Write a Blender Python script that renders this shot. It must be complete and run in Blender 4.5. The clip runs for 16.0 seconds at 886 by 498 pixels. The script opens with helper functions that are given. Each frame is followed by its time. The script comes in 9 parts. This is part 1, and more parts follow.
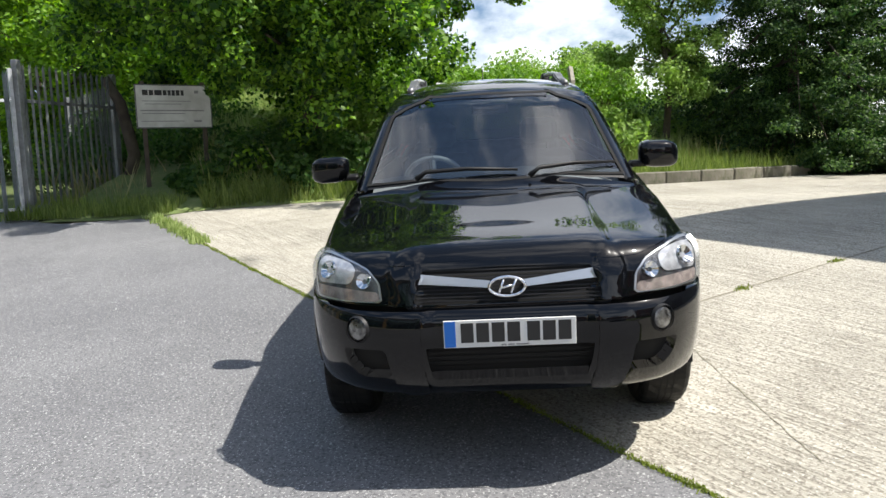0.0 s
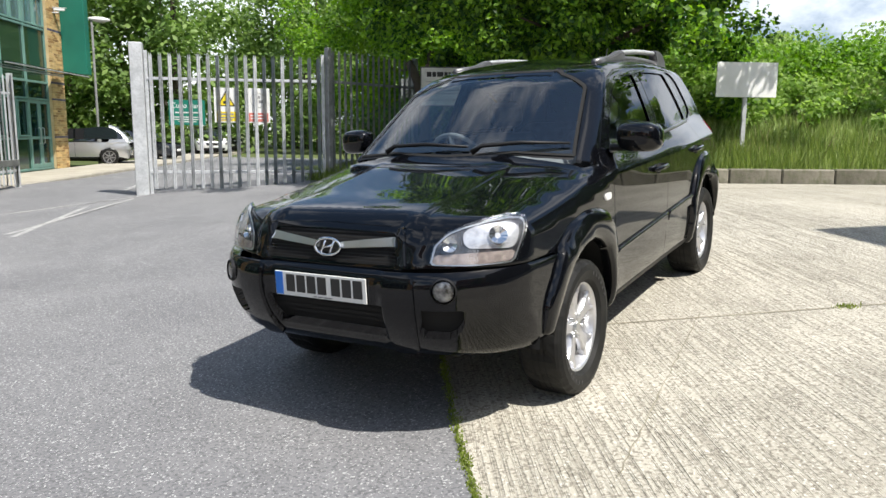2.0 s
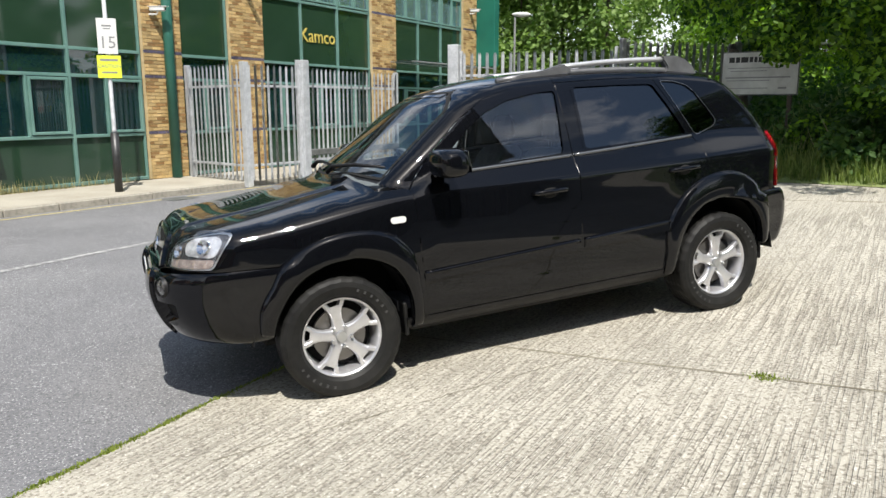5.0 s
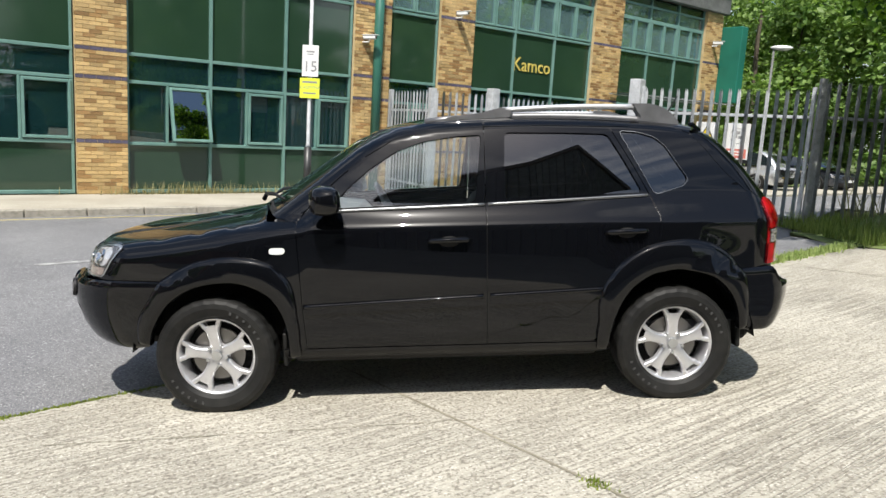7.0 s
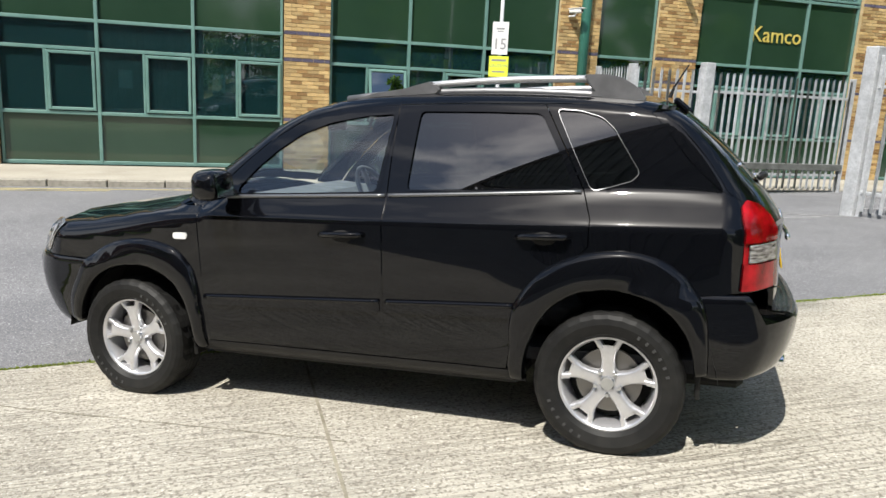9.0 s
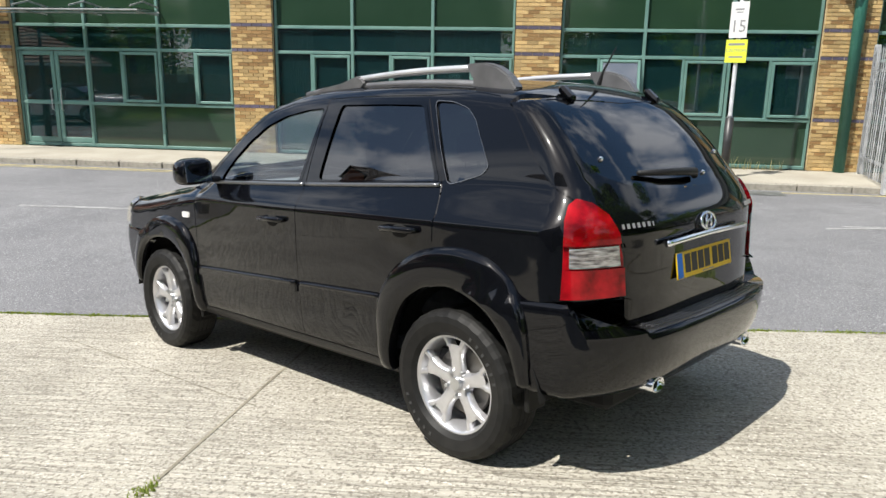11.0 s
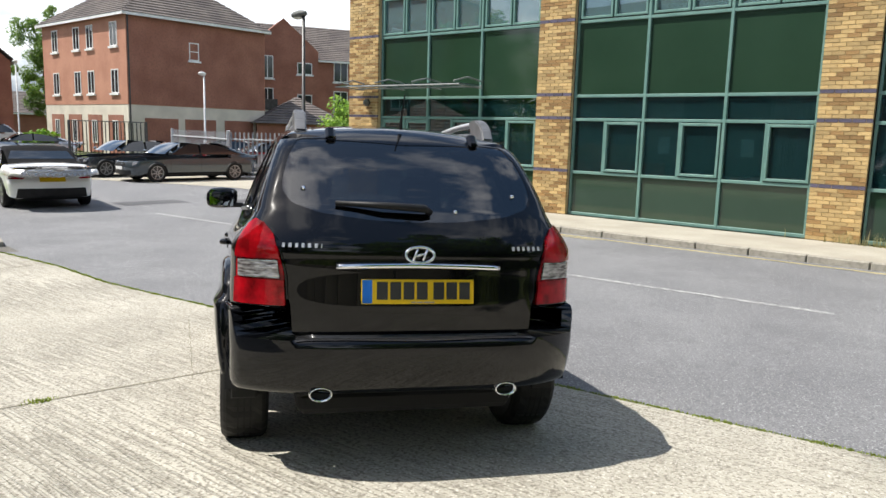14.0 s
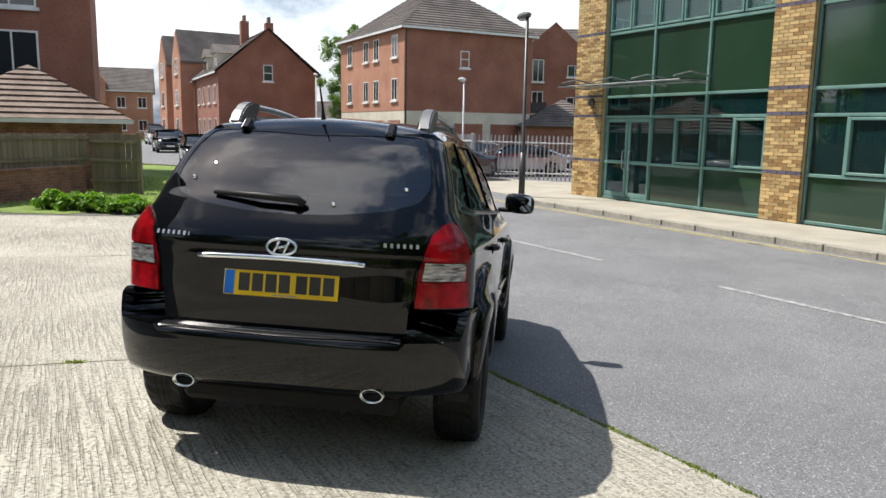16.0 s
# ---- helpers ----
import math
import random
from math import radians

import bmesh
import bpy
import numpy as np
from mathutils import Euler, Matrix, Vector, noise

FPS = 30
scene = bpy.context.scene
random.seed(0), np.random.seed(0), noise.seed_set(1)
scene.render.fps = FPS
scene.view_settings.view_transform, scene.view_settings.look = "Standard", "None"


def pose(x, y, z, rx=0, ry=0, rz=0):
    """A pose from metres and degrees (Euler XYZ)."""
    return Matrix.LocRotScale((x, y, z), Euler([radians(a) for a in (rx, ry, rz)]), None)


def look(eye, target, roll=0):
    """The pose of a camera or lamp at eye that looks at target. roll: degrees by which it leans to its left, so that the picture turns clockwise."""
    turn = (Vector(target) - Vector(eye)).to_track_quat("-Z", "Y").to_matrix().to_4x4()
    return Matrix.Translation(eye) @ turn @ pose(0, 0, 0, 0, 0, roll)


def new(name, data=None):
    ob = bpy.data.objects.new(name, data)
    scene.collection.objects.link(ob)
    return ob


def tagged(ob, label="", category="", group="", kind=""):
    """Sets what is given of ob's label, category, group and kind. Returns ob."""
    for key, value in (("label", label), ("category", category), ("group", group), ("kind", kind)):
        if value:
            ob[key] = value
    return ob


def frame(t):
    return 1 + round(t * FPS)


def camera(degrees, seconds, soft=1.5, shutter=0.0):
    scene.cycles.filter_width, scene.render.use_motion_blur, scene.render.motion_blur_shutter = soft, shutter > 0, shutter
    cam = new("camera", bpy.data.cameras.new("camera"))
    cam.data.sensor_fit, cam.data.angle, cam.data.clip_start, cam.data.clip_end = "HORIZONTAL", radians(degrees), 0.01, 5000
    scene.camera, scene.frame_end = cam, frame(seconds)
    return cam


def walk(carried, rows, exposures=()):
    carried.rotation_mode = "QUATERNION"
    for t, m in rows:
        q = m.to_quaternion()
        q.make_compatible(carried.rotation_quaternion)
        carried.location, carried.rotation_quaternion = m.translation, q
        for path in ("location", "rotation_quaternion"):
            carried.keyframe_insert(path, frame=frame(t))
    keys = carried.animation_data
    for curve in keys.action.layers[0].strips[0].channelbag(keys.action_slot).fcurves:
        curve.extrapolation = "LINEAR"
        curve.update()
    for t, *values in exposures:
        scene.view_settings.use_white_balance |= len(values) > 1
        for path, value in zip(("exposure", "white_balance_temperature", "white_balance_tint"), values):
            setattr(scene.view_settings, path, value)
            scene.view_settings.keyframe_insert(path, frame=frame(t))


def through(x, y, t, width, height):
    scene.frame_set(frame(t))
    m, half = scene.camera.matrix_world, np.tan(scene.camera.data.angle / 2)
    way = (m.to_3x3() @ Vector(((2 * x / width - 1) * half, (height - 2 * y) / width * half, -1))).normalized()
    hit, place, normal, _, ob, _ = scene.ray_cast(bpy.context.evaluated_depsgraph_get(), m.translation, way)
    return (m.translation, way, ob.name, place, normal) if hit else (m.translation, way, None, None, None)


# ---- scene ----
cam = camera(61.5, 16.0)

PATH = [
    (0, (5.14, -0.167, 1.265), (3.159, -0.237, 0.992), -1.4),
    (0.5, (5.176, 0.393, 1.245), (3.222, 0.065, 0.967), -1.9),
    (1, (5.074, 0.987, 1.238), (3.194, 0.375, 0.94), -2.0),
    (1.5, (4.984, 1.56, 1.231), (3.204, 0.698, 0.937), -0.7),
    (2, (4.77, 2.111, 1.218), (3.075, 1.095, 0.906), 0.4),
    (2.5, (4.521, 2.625, 1.223), (2.95, 1.429, 0.907), 1.8),
    (3, (4.159, 3.107, 1.27), (2.76, 1.715, 0.947), 2.2),
    (3.5, (3.799, 3.589, 1.309), (2.542, 2.062, 1.018), 1.8),
    (3.7, (3.634, 3.752, 1.315), (2.446, 2.176, 0.996), 1.5),
    (5.8, (1.568, 4.975, 1.57), (1.019, 3.078, 1.249), 2.2),
    (6, (1.363, 5.018, 1.554), (0.879, 3.101, 1.251), 3.1),
    (6.5, (0.819, 5.029, 1.601), (0.538, 3.07, 1.316), 2.4),
    (7, (0.302, 4.967, 1.635), (0.202, 2.996, 1.308), 3.4),
    (7.5, (-0.21, 4.773, 1.674), (-0.17, 2.8, 1.351), 1.7),
    (8, (-0.671, 4.555, 1.699), (-0.446, 2.603, 1.324), 3.0),
    (8.5, (-1.087, 4.298, 1.739), (-0.663, 2.392, 1.305), 1.2),
    (8.7, (-1.275, 4.222, 1.726), (-0.771, 2.334, 1.301), 2.1),
    (10.8, (-3.134, 3.172, 1.795), (-1.867, 1.696, 1.328), 0.2),
    (11, (-3.311, 3.089, 1.8), (-1.977, 1.674, 1.333), 1.0),
    (11.5, (-3.709, 2.796, 1.777), (-2.228, 1.521, 1.351), 0.4),
    (12, (-4.106, 2.485, 1.779), (-2.502, 1.36, 1.381), 0.6),
    (12.5, (-4.415, 2.114, 1.769), (-2.691, 1.189, 1.351), 1.1),
    (13, (-4.744, 1.724, 1.778), (-2.949, 0.918, 1.42), 0.8),
    (13.5, (-4.985, 1.253, 1.742), (-3.125, 0.604, 1.395), 3.1),
    (14, (-5.194, 0.753, 1.734), (-3.284, 0.245, 1.426), 1.6),
    (14.5, (-5.276, 0.269, 1.744), (-3.328, -0.038, 1.412), 2.5),
    (15, (-5.257, -0.179, 1.738), (-3.282, -0.284, 1.446), 1.3),
    (15.5, (-5.206, -0.633, 1.717), (-3.232, -0.582, 1.404), 1.3),
    (16, (-5.065, -1.078, 1.704), (-3.105, -0.842, 1.388), 1.0),
]
walk(cam, [(t, look(e, k, r)) for t, e, k, r in PATH], [(0.0, 0.57), (0.5, 0.65), (1.0, 0.73), (1.5, 0.6), (2.5, 0.48), (3.7, 0.41), (5.8, 0.38), (11.0, 0.43), (14.0, 0.44), (16.0, 0.3)])

# ---------------------------------------------------------------- light
SUN = Vector((0.12, 0.672, 1.165)).normalized()
world = bpy.data.worlds.new("world")
scene.world = world
world.use_nodes = True
wn, wl = world.node_tree.nodes, world.node_tree.links
wn.clear()
w_out = wn.new("ShaderNodeOutputWorld")
w_bg = wn.new("ShaderNodeBackground")
w_sky = wn.new("ShaderNodeTexSky")
w_sky.sky_type, w_sky.sun_disc = "NISHITA", False
w_sky.sun_elevation, w_sky.sun_rotation = math.asin(SUN.z), math.atan2(SUN.x, SUN.y)
w_sky.air_density, w_sky.dust_density = 1.0, 2.2
w_co = wn.new("ShaderNodeTexCoord")
w_map = wn.new("ShaderNodeMapping")
w_map.inputs["Scale"].default_value = (1.0, 1.0, 1.9)
w_map.inputs["Location"].default_value = (0.73, 0.31, 0.2)
w_noise = wn.new("ShaderNodeTexNoise")
w_noise.inputs["Scale"].default_value, w_noise.inputs["Detail"].default_value = 3.1, 9.0
w_noise.inputs["Roughness"].default_value = 0.58
w_ramp = wn.new("ShaderNodeValToRGB")
w_ramp.color_ramp.elements[0].position, w_ramp.color_ramp.elements[1].position = 0.465, 0.60
w_add = wn.new("ShaderNodeMixRGB")
w_add.blend_type = "ADD"
w_add.inputs[0].default_value = 1.0
w_add.inputs[2].default_value = (15.5, 15.7, 16.0, 1)
w_mix = wn.new("ShaderNodeMixRGB")
wl.new(w_co.outputs["Generated"], w_map.inputs[0])
wl.new(w_map.outputs[0], w_noise.inputs["Vector"])
w_sep = wn.new("ShaderNodeSeparateXYZ")
wl.new(w_co.outputs["Generated"], w_sep.inputs[0])
w_low = wn.new("ShaderNodeMapRange")
w_low.inputs["From Min"].default_value, w_low.inputs["From Max"].default_value = 0.05, 0.75
w_low.inputs["To Min"].default_value, w_low.inputs["To Max"].default_value = 0.07, -0.035
wl.new(w_sep.outputs["Z"], w_low.inputs[0])
w_sum = wn.new("ShaderNodeMath")
wl.new(w_noise.outputs["Fac"], w_sum.inputs[0])
wl.new(w_low.outputs[0], w_sum.inputs[1])
wl.new(w_sum.outputs[0], w_ramp.inputs[0])
wl.new(w_ramp.outputs[0], w_mix.inputs[0])
w_haze = wn.new("ShaderNodeMixRGB")
w_haze.blend_type = "ADD"
w_haze.inputs[0].default_value = 1.0
w_haze.inputs[2].default_value = (0.9, 2.0, 3.9, 1)
wl.new(w_sky.outputs[0], w_haze.inputs[1])
wl.new(w_haze.outputs[0], w_mix.inputs[1])
wl.new(w_sky.outputs[0], w_add.inputs[1])
wl.new(w_add.outputs[0], w_mix.inputs[2])
wl.new(w_mix.outputs[0], w_bg.inputs[0])
w_bg.inputs[1].default_value = 0.051
wl.new(w_bg.outputs[0], w_out.inputs[0])

sun_data = bpy.data.lights.new("sun", "SUN")
sun_data.energy, sun_data.angle, sun_data.color = 5.0, radians(0.53), (1.0, 0.96, 0.89)
sun = new("sun", sun_data)
sun.matrix_world = look(SUN * 60, (0, 0, 0))


# ---------------------------------------------------------------- materials
def material(name, color, rough=0.7, metal=0.0, spec=0.5):
    m = bpy.data.materials.new(name)
    m.use_nodes = True
    b = m.node_tree.nodes["Principled BSDF"]
    b.inputs["Base Color"].default_value = (*color, 1)
    b.inputs["Roughness"].default_value = rough
    b.inputs["Metallic"].default_value = metal
    b.inputs["Specular IOR Level"].default_value = spec
    return m


def varied(m, c1, c2, scale, c3=None, scale2=40.0, amount2=0.5, bump=0.0, bump_scale=60.0, stretch=(1, 1, 1), random_amount=0.0, island=False, rough_var=0.0, detail=5.0):
    """Two scales of colour change, with fine relief, on object coordinates."""
    nt = m.node_tree
    n, l = nt.nodes, nt.links
    b = n["Principled BSDF"]
    co = n.new("ShaderNodeTexCoord")
    mp = n.new("ShaderNodeMapping")
    mp.inputs["Scale"].default_value = stretch
    l.new(co.outputs["Object"], mp.inputs[0])
    n1 = n.new("ShaderNodeTexNoise")
    n1.inputs["Scale"].default_value, n1.inputs["Detail"].default_value = scale, detail
    l.new(mp.outputs[0], n1.inputs["Vector"])
    r1 = n.new("ShaderNodeValToRGB")
    r1.color_ramp.elements[0].position, r1.color_ramp.elements[1].position = 0.35, 0.65
    r1.color_ramp.elements[0].color, r1.color_ramp.elements[1].color = (*c1, 1), (*c2, 1)
    l.new(n1.outputs["Fac"], r1.inputs[0])
    last = r1.outputs[0]
    if c3:
        n2 = n.new("ShaderNodeTexNoise")
        n2.inputs["Scale"].default_value, n2.inputs["Detail"].default_value = scale2, 3.0
        l.new(mp.outputs[0], n2.inputs["Vector"])
        r2 = n.new("ShaderNodeValToRGB")
        r2.color_ramp.elements[0].position, r2.color_ramp.elements[1].position = 0.45, 0.72
        l.new(n2.outputs["Fac"], r2.inputs[0])
        mul = n.new("ShaderNodeMath")
        mul.operation = "MULTIPLY"
        mul.inputs[1].default_value = amount2
        l.new(r2.outputs[0], mul.inputs[0])
        mx = n.new("ShaderNodeMixRGB")
        mx.inputs[2].default_value = (*c3, 1)
        l.new(mul.outputs[0], mx.inputs[0])
        l.new(last, mx.inputs[1])
        last = mx.outputs[0]
    if random_amount:
        info = n.new("ShaderNodeNewGeometry" if island else "ShaderNodeObjectInfo")
        hsv = n.new("ShaderNodeHueSaturation")
        mr = n.new("ShaderNodeMapRange")
        mr.inputs["To Min"].default_value, mr.inputs["To Max"].default_value = 1 - random_amount, 1 + random_amount
        l.new(info.outputs["Random Per Island" if island else "Random"], mr.inputs[0])
        l.new(mr.outputs[0], hsv.inputs["Value"])
        l.new(last, hsv.inputs["Color"])
        last = hsv.outputs[0]
    l.new(last, b.inputs["Base Color"])
    if rough_var:
        mr = n.new("ShaderNodeMapRange")
        r0 = b.inputs["Roughness"].default_value
        mr.inputs["To Min"].default_value, mr.inputs["To Max"].default_value = r0 - rough_var, r0 + rough_var
        l.new(n1.outputs["Fac"], mr.inputs[0])
        l.new(mr.outputs[0], b.inputs["Roughness"])
    if bump:
        n3 = n.new("ShaderNodeTexNoise")
        n3.inputs["Scale"].default_value, n3.inputs["Detail"].default_value = bump_scale, 4.0
        l.new(mp.outputs[0], n3.inputs["Vector"])
        bp = n.new("ShaderNodeBump")
        bp.inputs["Strength"].default_value, bp.inputs["Distance"].default_value = 1.0, bump
        l.new(n3.outputs["Fac"], bp.inputs["Height"])
        l.new(bp.outputs[0], b.inputs["Normal"])
    return m


def glass(name, tint, gloss_rough=0.0, ior=1.8, painted_sky=None):
    """A thin pane: tinted see-through, with a clear gloss that grows at grazing angles."""
    m = bpy.data.materials.new(name)
    m.use_nodes = True
    n, l = m.node_tree.nodes, m.node_tree.links
    n.clear()
    out = n.new("ShaderNodeOutputMaterial")
    tr = n.new("ShaderNodeBsdfTransparent")
    tr.inputs[0].default_value = (*tint, 1)
    gl = n.new("ShaderNodeBsdfGlossy")
    gl.inputs["Roughness"].default_value = gloss_rough
    f0 = ((ior - 1) / (ior + 1)) ** 2
    lw = n.new("ShaderNodeLayerWeight")
    lw.inputs["Blend"].default_value = 0.5
    pw = n.new("ShaderNodeMath")
    pw.operation = "POWER"
    pw.inputs[1].default_value = 5.0
    l.new(lw.outputs["Facing"], pw.inputs[0])
    fr = n.new("ShaderNodeMapRange")
    fr.inputs["To Min"].default_value, fr.inputs["To Max"].default_value = f0, 1.0
    l.new(pw.outputs[0], fr.inputs[0])
    mx = n.new("ShaderNodeMixShader")
    l.new(fr.outputs[0], mx.inputs[0])
    body_ = tr
    if painted_sky:
        # mirrored sky painted in: part of the pane scatters this colour back
        df = n.new("ShaderNodeBsdfDiffuse")
        df.inputs[0].default_value = (*painted_sky[0], 1)
        body_ = n.new("ShaderNodeMixShader")
        body_.inputs[0].default_value = painted_sky[1]
        l.new(tr.outputs[0], body_.inputs[1])
        l.new(df.outputs[0], body_.inputs[2])
    l.new(body_.outputs[0], mx.inputs[1])
    l.new(gl.outputs[0], mx.inputs[2])
    l.new(mx.outputs[0], out.inputs[0])
    return m


M = {}
def gritty(name, fine, base, spots, dark_amount, pale_amount, rough, grooves=0.0, speck=110.0):
    """Ground of mixed grit: base tones, dark and pale grains, and drawn grooves where it is tined concrete."""
    m = material(name, base, rough)
    n, l = m.node_tree.nodes, m.node_tree.links
    b = n["Principled BSDF"]
    co = n.new("ShaderNodeTexCoord")

    def noise(scale, detail, vec=None, rough_=0.5):
        t = n.new("ShaderNodeTexNoise")
        t.inputs["Scale"].default_value, t.inputs["Detail"].default_value, t.inputs["Roughness"].default_value = scale, detail, rough_
        l.new(vec or co.outputs["Object"], t.inputs["Vector"])
        return t.outputs["Fac"]

    def ramp(v, a, c, c0=(0, 0, 0), c1=(1, 1, 1)):
        r = n.new("ShaderNodeValToRGB")
        r.color_ramp.elements[0].position, r.color_ramp.elements[1].position = a, c
        r.color_ramp.elements[0].color, r.color_ramp.elements[1].color = (*c0, 1), (*c1, 1)
        l.new(v, r.inputs[0])
        return r.outputs[0]

    def times(v, k):
        q = n.new("ShaderNodeMath")
        q.operation = "MULTIPLY"
        l.new(v, q.inputs[0])
        if isinstance(k, float):
            q.inputs[1].default_value = k
        else:
            l.new(k, q.inputs[1])
        return q.outputs[0]

    def mix(fac, a, color):
        q = n.new("ShaderNodeMixRGB")
        l.new(fac, q.inputs[0])
        l.new(a, q.inputs[1])
        q.inputs[2].default_value = (*color, 1)
        return q.outputs[0]

    col = ramp(noise(0.7, 6.0), 0.34, 0.66, fine, base)
    col = mix(times(ramp(noise(2.7, 5.0, rough_=0.65), 0.5, 0.78), 0.35), col, spots[0])
    col = mix(times(ramp(noise(speck, 2.0), 0.50, 0.62), dark_amount), col, spots[0])
    col = mix(times(ramp(noise(speck * 1.35, 2.0), 0.60, 0.68), pale_amount), col, spots[1])
    high = noise(speck, 3.0)
    bp = n.new("ShaderNodeBump")
    bp.inputs["Strength"].default_value, bp.inputs["Distance"].default_value = 1.0, 0.004
    l.new(high, bp.inputs["Height"])
    last = bp.outputs[0]
    if grooves:
        mp = n.new("ShaderNodeMapping")
        mp.vector_type = "TEXTURE"
        mp.inputs["Rotation"].default_value = (0, 0, radians(34.5))
        l.new(co.outputs["Object"], mp.inputs[0])
        st = n.new("ShaderNodeMapping")
        st.inputs["Scale"].default_value = (1.5, 44.0, 1.0)
        l.new(mp.outputs[0], st.inputs[0])
        g1 = ramp(noise(1.0, 3.0, st.outputs[0], 0.7), 0.40, 0.52)
        patch = ramp(noise(0.55, 3.0), 0.36, 0.6, (0.35, 0.35, 0.35), (1, 1, 1))
        inv = n.new("ShaderNodeMath")
        inv.operation = "SUBTRACT"
        inv.inputs[0].default_value = 1.0
        l.new(g1, inv.inputs[1])
        gm = times(inv.outputs[0], patch)
        col = mix(times(gm, grooves), col, spots[0])
        b2 = n.new("ShaderNodeBump")
        b2.invert = True
        b2.inputs["Strength"].default_value, b2.inputs["Distance"].default_value = 1.0, 0.006
        l.new(gm, b2.inputs["Height"])
        l.new(last, b2.inputs["Normal"])
        last = b2.outputs[0]
    l.new(col, b.inputs["Base Color"])
    l.new(last, b.inputs["Normal"])
    return m


M["asphalt"] = gritty("asphalt", (0.155, 0.155, 0.162), (0.205, 0.205, 0.21), ((0.08, 0.08, 0.085), (0.52, 0.52, 0.51)), 0.7, 0.75, 0.85, 0.0, 60.0)
M["patch_asphalt"] = gritty("patch_asphalt", (0.075, 0.075, 0.08), (0.105, 0.105, 0.11), ((0.05, 0.05, 0.05), (0.3, 0.3, 0.3)), 0.6, 0.4, 0.85, 0.0, 60.0)
M["grit"] = gritty("grit", (0.105, 0.098, 0.085), (0.16, 0.148, 0.128), ((0.06, 0.055, 0.045), (0.42, 0.4, 0.36)), 0.7, 0.6, 0.9, 0.0, 45.0)
M["concrete"] = gritty("concrete", (0.385, 0.36, 0.30), (0.505, 0.475, 0.40), ((0.17, 0.15, 0.118), (0.74, 0.71, 0.63)), 0.75, 0.7, 0.9, 0.45, 52.0)
M["joint_fill"] = varied(material("joint_fill", (0.2, 0.18, 0.13), 0.95), (0.17, 0.15, 0.11), (0.34, 0.31, 0.24), 5.0, (0.12, 0.13, 0.07), 14.0, 0.4)
M["paving"] = varied(material("paving", (0.36, 0.33, 0.27), 0.9), (0.34, 0.31, 0.25), (0.43, 0.4, 0.33), 1.1, (0.22, 0.2, 0.17), 30.0, 0.4, 0.003, 50.0)
M["kerbstone"] = varied(material("kerbstone", (0.33, 0.3, 0.25), 0.9), (0.27, 0.25, 0.21), (0.4, 0.37, 0.31), 2.0, (0.13, 0.13, 0.1), 14.0, 0.5, 0.004, 40.0)
M["kerb_mossy"] = varied(material("kerb_mossy", (0.2, 0.18, 0.14), 0.9), (0.13, 0.12, 0.09), (0.27, 0.25, 0.2), 2.5, (0.07, 0.085, 0.03), 9.0, 0.7, 0.006, 30.0, random_amount=0.2)
M["grass_ground"] = varied(material("grass_ground", (0.07, 0.11, 0.03), 0.95), (0.06, 0.085, 0.02), (0.1, 0.14, 0.035), 0.5, (0.13, 0.11, 0.05), 6.0, 0.5, 0.03, 30.0)
M["lawn"] = varied(material("lawn", (0.1, 0.2, 0.03), 0.95), (0.15, 0.24, 0.04), (0.22, 0.32, 0.07), 0.8, (0.28, 0.27, 0.11), 9.0, 0.5, 0.03, 60.0)
M["road_paint"] = varied(material("road_paint", (0.6, 0.6, 0.58), 0.8), (0.2, 0.2, 0.2), (0.43, 0.43, 0.42), 14.0)
M["worn_paint"] = varied(material("worn_paint", (0.3, 0.3, 0.3), 0.8), (0.19, 0.19, 0.19), (0.4, 0.4, 0.39), 14.0)
M["yellow_paint"] = varied(material("yellow_paint", (0.6, 0.45, 0.1), 0.8), (0.3, 0.27, 0.15), (0.56, 0.47, 0.2), 10.0)
M["brick_yellow"] = varied(material("brick_yellow", (0.5, 0.35, 0.15), 0.85), (0.47, 0.32, 0.13), (0.58, 0.42, 0.2), 3.0, (0.3, 0.18, 0.07), 30.0, 0.35, 0.002, 80.0, random_amount=0.28)
M["brick_brown"] = varied(material("brick_brown", (0.3, 0.18, 0.07), 0.85), (0.25, 0.14, 0.05), (0.36, 0.22, 0.09), 3.0, (0.4, 0.28, 0.12), 30.0, 0.3, 0.002, 80.0, random_amount=0.25)
M["brick_blue"] = varied(material("brick_blue", (0.1, 0.09, 0.13), 0.7), (0.08, 0.07, 0.11), (0.13, 0.115, 0.16), 4.0, random_amount=0.25)
M["mortar"] = varied(material("mortar", (0.55, 0.42, 0.24), 0.95), (0.5, 0.38, 0.2), (0.62, 0.48, 0.28), 4.0)
M["green_panel"] = varied(material("green_panel", (0.02, 0.05, 0.03), 0.07, 0.0, 0.8), (0.019, 0.046, 0.026), (0.025, 0.056, 0.033), 0.6, rough_var=0.03)
M["green_frame"] = varied(material("green_frame", (0.1, 0.22, 0.19), 0.45), (0.12, 0.235, 0.205), (0.16, 0.285, 0.25), 3.0)
M["teal_panel"] = varied(material("teal_panel", (0.01, 0.14, 0.1), 0.5), (0.008, 0.12, 0.085), (0.012, 0.16, 0.11), 1.0)
M["green_pipe"] = varied(material("green_pipe", (0.02, 0.12, 0.09), 0.45), (0.025, 0.12, 0.09), (0.035, 0.15, 0.11), 2.0)
# office panes: the sky they would mirror is painted in as diffuse teal
M["window_upper"] = glass("window_upper", (0.6, 0.72, 0.72), ior=3.0, painted_sky=((0.26, 0.42, 0.44), 0.35))
M["window_dark"] = glass("window_dark", (0.5, 0.62, 0.62), ior=2.1, painted_sky=((0.02, 0.075, 0.08), 0.3))
